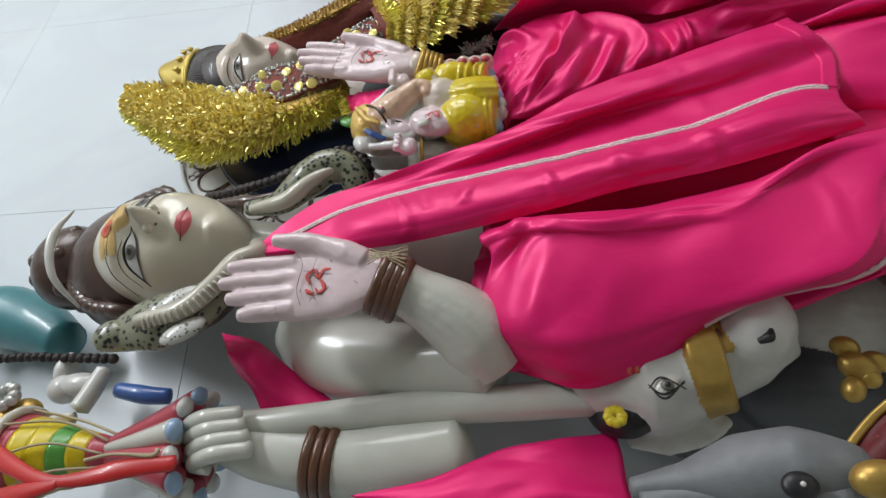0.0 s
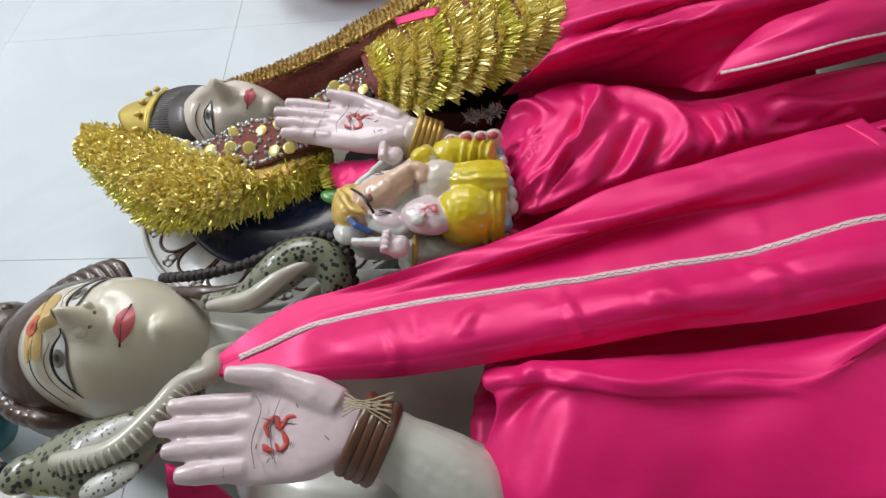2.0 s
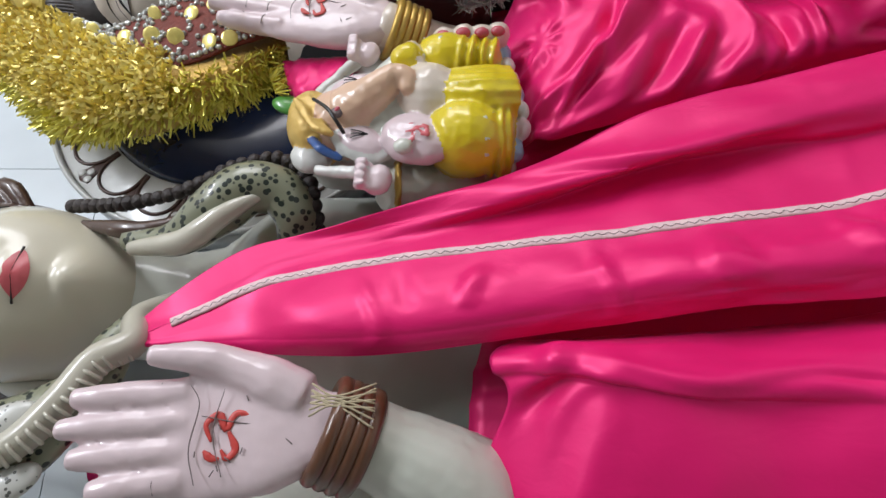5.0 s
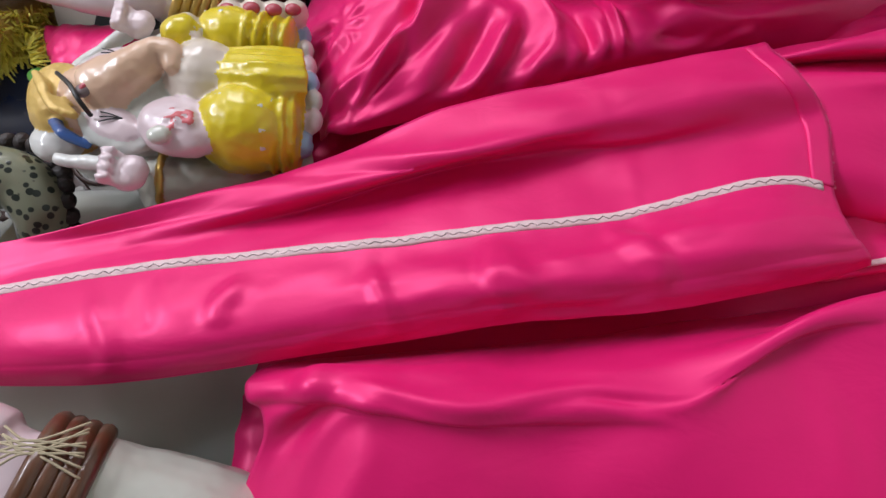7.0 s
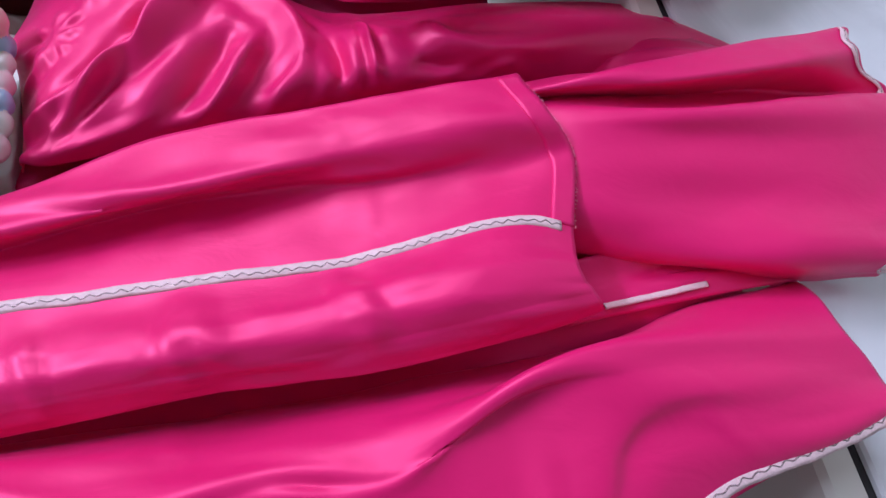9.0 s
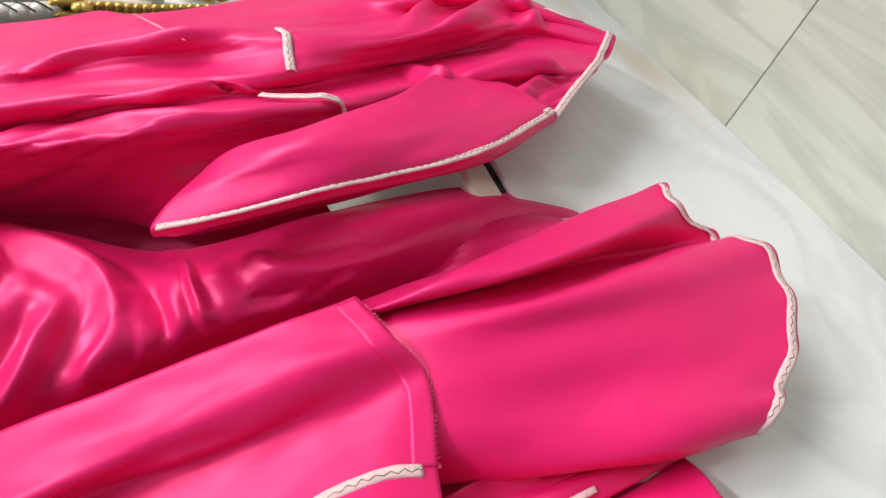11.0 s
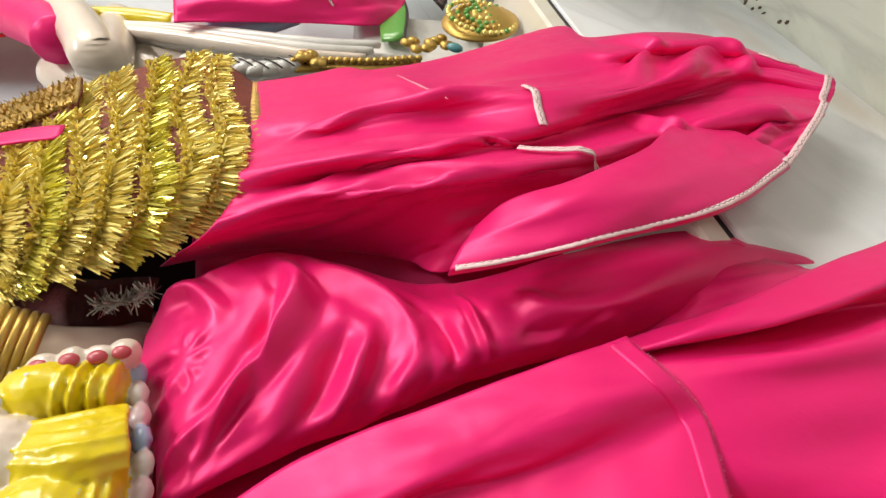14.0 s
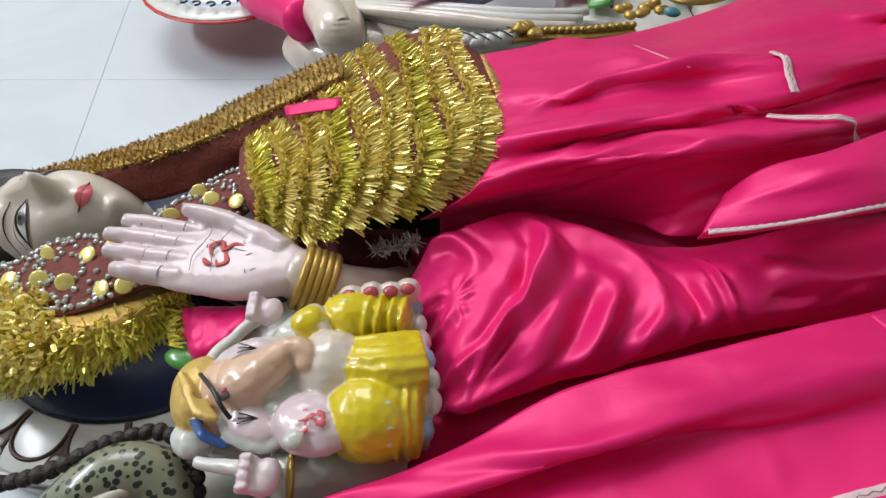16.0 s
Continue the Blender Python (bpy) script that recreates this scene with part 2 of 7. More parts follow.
def creased(P, amount, seed, across=6.0, along=1.5):
    """Small drawn folds that run along the sheet, plus loose wrinkles; less where the sheet is gathered."""
    nu, nv, _ = P.shape
    span = np.linalg.norm(np.diff(P, axis=1), axis=2).sum(1)
    wide = np.clip(1.7 * span / span.max() - 0.55, 0, 1) ** 1.5
    n = normals(P)
    out = P.copy()
    for i in range(nu):
        for j in range(nv):
            u, v = i / (nu - 1), j / (nv - 1)
            h = noise.noise((u * along, v * across, seed)) + 0.45 * noise.noise((u * along * 3 + 9, v * across * 2.3, seed + 4))
            out[i, j] += n[i, j] * amount * wide[i] * h
    return out


def ridged(P, amount, seed, across, along, span=(0.0, 1.0), warp=0.6):
    """Drawn folds with sharp crests and round troughs; span: the part of the sheet's length that has them."""
    nu, nv, _ = P.shape
    n = normals(P)
    n = np.where(n[..., 1:2] > 0, -n, n)
    out = P.copy()
    for i in range(nu):
        u = i / (nu - 1)
        fade = min(1, max(0, (u - span[0]) / 0.12)) * min(1, max(0, (span[1] - u) / 0.12)) if span != (0.0, 1.0) else 1.0
        if not fade:
            continue
        for j in range(nv):
            v = j / (nv - 1)
            w = warp * noise.noise((u * 2, v * 2, seed + 7))
            h = 1 - 2.2 * abs(noise.noise((u * along + w, v * across + w, seed)))
            h += 0.4 * (1 - 2.2 * abs(noise.noise((u * along * 2.1 + 5, v * across * 2.1 + w, seed + 3))))
            out[i, j] += n[i, j] * amount * fade * h * min(1, 8 * v, 8 * (1 - v)) * max(0.0, -n[i, j, 1]) ** 1.5
    return out


def relaxed(P, rounds):
    """The sheet with bumps along its length evened out."""
    P = P.copy()
    for _ in range(rounds):
        P[1:-1, :, 1] = (P[:-2, :, 1] + 2 * P[1:-1, :, 1] + P[2:, :, 1]) / 4
        P[1:-1, 1:-1, 1] = (2 * P[1:-1, 1:-1, 1] + P[1:-1, :-2, 1] + P[1:-1, 2:, 1]) / 4
    return P


def drawn(P, folds):
    """Folds laid into a sheet: (half width, height, sharpness of the crest, steep side or 0, points (u, v) along the crest)."""
    nu, nv, _ = P.shape
    n = normals(P)
    n = np.where(n[..., 1:2] > 0, -n, n)
    lu = np.linalg.norm(np.diff(P, axis=0), axis=2).sum(0).mean()
    lv = np.linalg.norm(np.diff(P, axis=1), axis=2).sum(1).mean()
    u, v = np.meshgrid(np.linspace(0, lu, nu), np.linspace(0, lv, nv), indexing="ij")
    h = np.zeros((nu, nv))
    for w, d, sharp, steep, pts in folds:
        c = smooth_line([(a * lu, b * lv, 0) for a, b in pts], 13)
        r, s, across = np.full((nu, nv), 9.0), np.zeros((nu, nv)), np.zeros((nu, nv))
        for k in range(12):
            ex, ey = c[k + 1, :2] - c[k, :2]
            L2 = ex * ex + ey * ey
            dx, dy = u - c[k, 0], v - c[k, 1]
            q = (dx * ex + dy * ey) / L2
            far = np.hypot(dx - np.clip(q, 0, 1) * ex, dy - np.clip(q, 0, 1) * ey)
            near = far < r
            r, s = np.where(near, far, r), np.where(near, (k + np.clip(q, 0, 1)) / 12, s)
            across = np.where(near, np.sign(ex * dy - ey * dx), across)
        fade = np.clip(np.minimum(s, 1 - s) / 0.35 + 0.12, 0, 1)
        fade = fade * fade * (3 - 2 * fade)
        wide = w * (0.75 + 0.5 * s) * (np.where(across == steep, 0.45, 1.35) if steep else 1.0)
        h += d * fade * (np.exp(-(r / wide) ** sharp) - 0.3 * np.exp(-((r / wide - 2.0) / 0.9) ** 2))
    for _ in range(3):
        h[1:-1] = (h[:-2] + 2 * h[1:-1] + h[2:]) / 4
        h[:, 1:-1] = (h[:, :-2] + 2 * h[:, 1:-1] + h[:, 2:]) / 4
    return P + n * (h * np.clip(-n[..., 1], 0, 1) ** 0.8)[..., None]


def laid(pts, sheets, lift=0.001, n=60):
    """A line moved in y until it lies on the front of the nearest sheet."""
    c = smooth_line(pts, n)
    G = np.vstack([s.reshape(-1, 3) for s in sheets])
    for i in range(n):
        d = (G[:, 0] - c[i, 0]) ** 2 + (G[:, 2] - c[i, 2]) ** 2
        near = G[d < max(d.min() * 2, 0.003 ** 2)]
        c[i, 1] = near[:, 1].min() - lift
    for _ in range(3):
        c[1:-1, 1] = (c[:-2, 1] + 2 * c[1:-1, 1] + c[2:, 1]) / 4
    return [tuple(p) for p in c]


def braid(name, pts, width, parent, label, n=160):
    """Flat lace: a pale band between two cords, with a zigzag of silver thread down its middle."""
    band = part(name, ribbon(pts, width, n, wave=0.03), LACE, parent, label)
    c = smooth_line(pts, n * 2)
    tan = np.gradient(c, axis=0)
    a = np.cross(tan / np.linalg.norm(tan, axis=1, keepdims=True), (0, -1, 0))
    k = np.arange(len(c))
    step = max(1, round(len(c) * width * 0.55 / np.linalg.norm(np.diff(c, axis=0), axis=1).sum()))
    zig = np.abs((k / step) % 2 - 1) - 0.5
    z = c + a * (zig * (0.75 + 0.25 * np.sin(k * 0.31)) * width * 0.36)[:, None] + np.array((0, -0.0017, 0))
    part("silver_thread", tube([tuple(p) for p in z], [width * 0.085], 5, len(c)), LACE_THREAD, band)
    for side in (-0.42, 0.42):
        part("edge_cord", tube([tuple(p) for p in c + a * width * side + np.array((0, -0.001, 0))], [width * 0.07], 5, n), LACE, band)
    return band


def grid(P, closed=False):
    nu, nv, _ = P.shape
    faces = []
    for i in range(nu - 1):
        for j in range(nv if closed else nv - 1):
            k = (j + 1) % nv
            faces.append((i * nv + j, (i + 1) * nv + j, (i + 1) * nv + k, i * nv + k))
    return P.reshape(-1, 3), faces


def thick(P, depth):
    """A sheet with a back, closed round its border."""
    n = normals(P)
    nu, nv, _ = P.shape
    V, F = grid(P)
    W = (P - n * depth).reshape(-1, 3)
    m = len(V)
    faces = list(F) + [tuple(m + i for i in reversed(f)) for f in F]
    ring = [i * nv for i in range(nu)] + [(nu - 1) * nv + j for j in range(1, nv)] + [i * nv + nv - 1 for i in range(nu - 2, -1, -1)] + list(range(nv - 2, 0, -1))
    for a, b in zip(ring, ring[1:] + ring[:1]):
        faces.append((b, a, m + a, m + b))
    return np.vstack([V, W]), faces


def tube(pts, radii, n=12, count=None, flat=1.0, side=(0, -1, 0)):
    """A swept round form; radii along it; flat squeezes it along the side vector."""
    count = count or max(4, 5 * len(pts))
    c = smooth_line(pts, count)
    r = np.interp(np.linspace(0, 1, count), np.linspace(0, 1, len(radii)), radii)
    tan = np.gradient(c, axis=0)
    tan /= np.linalg.norm(tan, axis=1, keepdims=True)
    s = np.array(side, float)
    rings = []
    for i in range(count):
        b = s - tan[i] * (s @ tan[i])
        if np.linalg.norm(b) < 1e-4:
            b = np.cross(tan[i], (1, 0.3, 0.2))
        b /= np.linalg.norm(b)
        a = np.cross(tan[i], b)
        ang = np.linspace(0, 2 * np.pi, n, endpoint=False)
        rings.append(c[i] + r[i] * (np.cos(ang)[:, None] * a + np.sin(ang)[:, None] * b * flat))
    V, F = grid(np.array(rings), True)
    m = len(V)
    V = np.vstack([V, c[0] - tan[0] * r[0] * 0.35, c[-1] + tan[-1] * r[-1] * 0.35])
    F = F + [(m, (j + 1) % n, j) for j in range(n)] + [(m + 1, m - n + j, m - n + (j + 1) % n) for j in range(n)]
    F = [tuple(reversed(f)) for f in F]
    return V, F


def ball(c, r, turn=(0, 0, 0), nu=14, nv=20):
    """An ellipsoid of radii r."""
    r = (r, r, r) if isinstance(r, (int, float)) else r
    th, ph = np.linspace(0.02, np.pi - 0.02, nu), np.linspace(0, 2 * np.pi, nv, endpoint=False)
    P = np.stack([np.outer(np.sin(th), np.cos(ph)) * r[0], np.outer(np.sin(th), np.sin(ph)) * r[1], np.outer(np.cos(th), np.ones(nv)) * r[2]], 2)
    R = np.array(Euler([radians(a) for a in turn]).to_matrix())
    V, F = grid(P @ R.T + np.array(c), True)
    return V, [tuple(f) for f in F]


def box(lo, hi, bevel=0.002):
    """A box with chamfered edges."""
    bm = bmesh.new()
    bmesh.ops.create_cube(bm, size=1)
    lo, hi = np.array(lo, float), np.array(hi, float)
    for v in bm.verts:
        v.co = Vector((lo + hi) / 2 + np.array(v.co) * (hi - lo))
    if bevel:
        bmesh.ops.bevel(bm, geom=bm.edges[:], offset=bevel, segments=1, affect="EDGES")
    V, F = np.array([v.co for v in bm.verts]), []
    bm.verts.index_update()
    F = [tuple(v.index for v in f.verts) for f in bm.faces]
    bm.free()
    return V, F


def ribbon(pts, width, n=60, lift=0.0006, side=(0, -1, 0), wave=0.0):
    """A flat braid that lies along a line, facing the side vector."""
    c = smooth_line(pts, n)
    tan = np.gradient(c, axis=0)
    tan /= np.linalg.norm(tan, axis=1, keepdims=True)
    s = np.array(side, float)
    a = np.cross(tan, s)
    a /= np.linalg.norm(a, axis=1, keepdims=True)
    c = c + a * (wave * width * (np.sin(np.arange(n) * 0.21) + 0.8 * np.sin(np.arange(n) * 0.47 + 2)))[:, None]
    w = width / 2 * (1 + wave * np.sin(np.arange(n) * 1.3))[:, None]
    P = np.stack([c - a * w, c - a * w * 0.5 + s * lift, c + a * w * 0.5 + s * lift, c + a * w], 1) + s * lift
    return thick(P, 0.0008)


def joined(*pieces):
    V, F, n = [], [], 0
    for v, f in pieces:
        V.append(np.asarray(v))
        F += [tuple(i + n for i in g) for g in f]
        n += len(v)
    return np.vstack(V), F


def solid(name, pieces, parent=None, label="", flat=False):
    """ONE mesh object out of pieces (vertices, faces, material)."""
    me = bpy.data.meshes.new(name)
    mats, V, F, idx, n = [], [], [], [], 0
    for v, f, m in pieces:
        each = m if isinstance(m, list) else [m] * len(f)
        for k in dict.fromkeys(each):
            if k not in mats:
                mats.append(k)
        V.append(np.asarray(v))
        F += [tuple(i + n for i in g) for g in f]
        idx += [mats.index(k) for k in each]
        n += len(v)
    me.from_pydata(np.vstack(V).tolist(), [], F)
    for m in mats:
        me.materials.append(m)
    me.polygons.foreach_set("material_index", idx)
    bm = bmesh.new()
    bm.from_mesh(me)
    bmesh.ops.recalc_face_normals(bm, faces=bm.faces)
    bm.to_mesh(me)
    bm.free()
    me.polygons.foreach_set("use_smooth", [not flat] * len(me.polygons))
    ob = new(name, me)
    if parent:
        ob.parent = parent
    if label:
        tagged(ob, label)
    return ob


def fused(pieces, voxel, rounds=6, rough=0.0008, seed=0.0):
    """Closed forms grown into one carved skin; every face keeps the paint of the form it came from."""
    me = bpy.data.meshes.new("rough_forms")
    V, F, mats, n = [], [], [], 0
    for v, f, m in pieces:
        V.append(np.asarray(v))
        F += [tuple(i + n for i in g) for g in f]
        mats += [m] * len(f)
        n += len(v)
    V = np.vstack(V)
    me.from_pydata(V.tolist(), [], F)
    ob = bpy.data.objects.new("rough_forms", me)
    scene.collection.objects.link(ob)
    mod = ob.modifiers.new("grow", "REMESH")
    mod.mode, mod.voxel_size = "VOXEL", voxel
    sm = ob.modifiers.new("even", "SMOOTH")
    sm.iterations, sm.factor = rounds, 0.5
    done = ob.evaluated_get(bpy.context.evaluated_depsgraph_get()).to_mesh()
    W = np.array([v.co for v in done.vertices])
    G = [tuple(q.vertices) for q in done.polygons]
    tree = BVHTree.FromPolygons([tuple(v) for v in V], F)
    paint = []
    for g in G:
        c = W[list(g)].mean(0)
        paint.append(mats[tree.find_nearest(Vector(c))[2]])
    if rough:
        W = W + rough * np.array([[noise.noise((p[0] * 55 + seed, p[1] * 55, p[2] * 55 + k)) + 0.5 * noise.noise((p[0] * 160, p[1] * 160 + k, p[2] * 160)) for k in (0, 30, 60)] for p in W])
    bpy.data.objects.remove(ob)
    bpy.data.meshes.remove(me)
    return W, G, paint


def disc(c, r, depth, n=64):
    """A flat round plate with a rounded rim that faces -y."""
    a = np.linspace(0, 2 * np.pi, n, endpoint=False)
    rings = [np.stack([c[0] + q * np.cos(a), np.full(n, c[1] + y), c[2] + q * np.sin(a)], 1) for q, y in ((0.001, 0), (r * 0.5, 0), (r * 0.97, 0), (r, 0.004), (r, depth), (0.001, depth))]
    return grid(np.array(rings), True)


def part(name, piece, mat, parent, label="", flat=False):
    return solid(name, [(*piece, mat)], parent, label, flat)


def thing(name, at, label, category, group="", kind=""):
    ob = new(name)
    ob.empty_display_size = 0.02
    ob.location = (0, 0, 0)
    return tagged(ob, label, category, group, kind)


def strands(base, way, length, width, seed, spread=0.5, droop=(0, 0, 0)):
    """Many thin foil strips: base points, directions, and a length for each."""
    rng = np.random.default_rng(seed)
    n = len(base)
    d = way + rng.normal(0, spread, (n, 3))
    d /= np.linalg.norm(d, axis=1, keepdims=True)
    L = (length * rng.uniform(0.6, 1.25, n))[:, None]
    s = np.cross(d, rng.normal(0, 1, (n, 3)))
    s = s / np.linalg.norm(s, axis=1, keepdims=True) * width
    mid, tip = base + d * L * 0.5, base + d * L + np.array(droop) * L
    V = np.stack([base - s, base + s, mid + s, mid - s, tip + s * 0.7, tip - s * 0.7], 1).reshape(-1, 3)
    F = [(6 * i, 6 * i + 1, 6 * i + 2, 6 * i + 3) for i in range(n)] + [(6 * i + 3, 6 * i + 2, 6 * i + 4, 6 * i + 5) for i in range(n)]
    return V, F


def surface_slab(top, bottom, depth):
    """A thick plate between two lines."""
    mid = [tuple((np.array(a) + np.array(b)) / 2 - np.array((0, 0.006, 0))) for a, b in zip(top, bottom)]
    return thick(surface([top, mid, bottom], 24, 12), -depth)


# ---- setting: floor, platform, walls ----
TOP = 0.405          # height of the platform
BACK = 0.36          # face of the wall behind the statues
SIDE = 0.90          # right end of the platform's front

floor = tagged(new("floor"), "pale greenish marble floor in large tiles", "floor", kind="structure")
part("floor_bed", box((-2.6, -3.2, -0.1), (2.6, 0.6, -0.006), 0), GROUT, floor)
tile = None
for i in range(7):
    for j in range(3):
        x0, y1 = 0.372 + (i - 4) * 0.72, 0.02 - j * 1.05
        V, F = box((0.0006, -1.0494, -0.03), (0.7194, 0, 0), 0.001)
        if tile is None:
            tile = part("floor_tile", (V, F), FLOOR_MARBLE, floor, flat=True)
            tile.location = (x0, y1, 0)
        else:
            t2 = new("floor_tile", tile.data)
            t2.parent, t2.location = floor, (x0, y1, 0)
            if (i + j) % 2:
                t2.rotation_euler = (0, 0, math.pi)
                t2.location = (x0 + 0.72, y1 - 1.0485, 0)

platform = tagged(new("platform"), "white marble statue platform with a thin black joint under its edge", "platform", kind="structure")
part("core", box((-2.4, 0.02, 0.0), (SIDE - 0.002, BACK + 0.1, TOP - 0.042), 0), GROUT, platform)
part("top_slab", box((-2.4, -0.002, TOP - 0.03), (SIDE, BACK + 0.1, TOP), 0.004), TOP_MARBLE, platform, flat=True)
part("black_joint", box((-2.4, 0.001, TOP - 0.036), (SIDE, 0.03, TOP - 0.03), 0), GROUT, platform)
for k in range(3):
    part("front_panel", box((-2.4 + k * 1.1, -0.004, 0.0), (-2.4 + k * 1.1 + 1.0985, 0.03, TOP - 0.036), 0.002), PLAT_MARBLE, platform, flat=True)

wall = tagged(new("wall_back"), "white marble tiled wall with thin grey joints", "wall", kind="structure")
part("wall_core", box((-2.6, BACK + 0.002, 0), (2.6, BACK + 0.2, 3.0), 0), GROUT_PALE, wall)
first = None
for i in range(7):
    for k in range(5):
        x0 = 0.311 + (i - 4) * 0.7
        z0 = 1.432 + (k - 3) * 0.62 + 0.13 * (x0 - 0.311)
        if first is None:
            V, F = box((0.0003, 0, 0.0003), (0.6997, 0.03, 0.6197), 0.0005)
            V[:, 2] += 0.13 * V[:, 0]
            first = part("wall_tile", (V, F), WALL_MARBLE, wall, flat=True)
            ob = first
        else:
            ob = new("wall_tile", first.data)
            ob.parent = wall
        ob.location = (x0, BACK, z0)

side = tagged(new("wall_right"), "grey-green marble side wall", "wall", kind="structure")
part("wall_slab", box((SIDE + 0.004, -0.7, 0), (SIDE + 0.15, BACK, TOP + 0.03), 0.003), SIDE_MARBLE, side, flat=True)
# unseen walls and ceiling close the hall; the right opening is added for the lamp
outer = tagged(new("wall_outer"), "plain plastered wall, added unseen to close the hall", "wall", kind="structure")
part("wall_left", box((-2.75, -3.4, 0), (-2.6, 0.6, 3.0), 0), PLASTER, outer)
part("wall_far_right", box((2.6, -1.3, 0), (2.75, 0.6, 3.0), 0), PLASTER, outer)
part("pier", box((2.6, -3.4, 0), (2.75, -3.2, 3.0), 0), PLASTER, outer)
part("lintel", box((2.6, -3.2, 2.85), (2.75, -1.3, 3.0), 0), PLASTER, outer)
part("wall_front", box((-2.6, -3.55, 0), (2.75, -3.4, 3.0), 0), PLASTER, outer)
ceiling = tagged(solid("ceiling", [(*box((-2.75, -3.55, 3.0), (2.75, 0.6, 3.1), 0), PLASTER)], flat=True), "white painted ceiling, added unseen to close the hall", "ceiling", kind="structure")
dirt = tagged(new("floor_dirt"), "dried brown dirt specks along the foot of the platform", "dirt", kind="stuff")
rng = random.Random(4)
spots = []
for k in range(18):
    x, y = 0.885 - abs(rng.gauss(0, 0.10)), -0.006 - abs(rng.gauss(0, 0.012))
    spots.append((*ball((x, y, 0.0005), (rng.uniform(0.001, 0.006), rng.uniform(0.001, 0.004), 0.0006), (0, 0, rng.uniform(0, 180)), 6, 9), STAIN))
dirt_mesh = solid("speck", spots, dirt)

# ---- cloth over the seated male statue: the drawn folds of each piece, then the pieces ----
STOLE_FOLDS = [
    (0.006, 0.003, 1.2, 0, [(0.29, 0.54), (0.32, 0.71), (0.31, 0.96)]),
    (0.008, -0.002, 1.6, 0, [(0.34, 0.55), (0.36, 0.72)]),
    (0.008, 0.0028, 1.4, 0, [(0.44, 0.57), (0.42, 0.66), (0.42, 0.75)]),
    (0.006, 0.0042, 1.1, 1, [(0.54, 0.52), (0.56, 0.69), (0.56, 1.0)]),
    (0.007, 0.004, 1.1, 1, [(0.65, 0.54), (0.66, 0.67), (0.66, 1.0)]),
    (0.006, 0.003, 1.3, 0, [(0.79, 0.55), (0.81, 0.64), (0.82, 0.81)]),
    (0.003, 0.0009, 1.0, 0, [(0.56, 0.26), (0.56, 0.47)]),
    (0.003, 0.0009, 1.0, 0, [(0.66, 0.18), (0.65, 0.48)]),
    (0.003, 0.0008, 1.0, 0, [(0.33, 0.02), (0.3, 0.33)])]
STOLE_FOLDS += [
    (0.01, 0.0045, 1.3, 1, [(0.47, 0.0), (0.63, 0.16), (0.79, 0.28), (0.95, 0.24)]),
    (0.012, 0.004, 1.6, 0, [(0.23, 0.0), (0.38, 0.01), (0.51, 0.09)]),
    (0.003, 0.001, 1.0, 0, [(0.81, 0.01), (0.8, 0.18)]),
    (0.003, 0.0012, 1.0, 0, [(0.8, 0.33), (0.81, 0.45)]),
    (0.012, 0.003, 1.5, 0, [(0.66, 0.51), (0.7, 0.8)]),
    (0.008, 0.003, 1.2, 1, [(0.77, 0.48), (0.8, 0.72), (0.8, 0.93)])]
LAP_FOLDS = [
    (0.007, 0.006, 1.6, 0, [(0.01, 0.66), (0.0, 0.57), (0.08, 0.43), (0.08, 0.17)]),
    (0.005, -0.004, 1.5, 0, [(0.03, 0.65), (0.03, 0.59), (0.12, 0.44)]),
    (0.008, 0.006, 1.5, 0, [(0.08, 0.68), (0.07, 0.61), (0.12, 0.48), (0.18, 0.37)]),
    (0.009, 0.004, 1.5, 0, [(0.13, 0.71), (0.12, 0.64), (0.14, 0.57)]),
    (0.012, 0.004, 1.7, 0, [(0.13, 0.61), (0.2, 0.62), (0.33, 0.63), (0.45, 0.62)]),
    (0.01, 0.004, 1.5, 0, [(0.13, 0.43), (0.36, 0.41), (0.6, 0.58)]),
    (0.004, 0.0016, 1.0, 0, [(0.59, 0.57), (0.61, 0.63), (0.58, 0.67)]),
    (0.01, -0.004, 1.6, 0, [(0.11, 0.78), (0.18, 0.68), (0.24, 0.68)]),
    (0.008, 0.004, 1.2, 1, [(0.11, 0.35), (0.24, 0.4), (0.38, 0.35), (0.52, 0.48)])]
LAP_FOLDS += [
    (0.003, 0.0016, 1.0, 0, [(0.19, 0.0), (0.29, 0.31)]),
    (0.004, 0.0016, 1.0, 0, [(0.34, 0.36), (0.4, 0.45), (0.45, 0.59)]),
    (0.008, 0.004, 1.4, 0, [(0.07, 0.65), (0.1, 0.61), (0.18, 0.45)]),
    (0.003, 0.0012, 1.0, 0, [(0.66, 0.62), (0.71, 0.77)]),
    (0.003, 0.0015, 1.0, 0, [(0.76, 0.42), (0.83, 0.76), (0.85, 0.99)])]
APRON_FOLDS = [
    (0.01, 0.007, 1.4, 0, [(0.16, 0.15), (0.46, 0.04), (0.94, 0.0)]),
    (0.008, -0.007, 1.2, 0, [(0.15, 0.35), (0.54, 0.33), (0.97, 0.24)]),
    (0.012, 0.005, 1.5, 0, [(0.16, 0.47), (0.53, 0.43), (0.95, 0.44)]),
    (0.016, 0.003, 1.8, 0, [(0.25, 0.58), (0.53, 0.57), (0.91, 0.56)])]
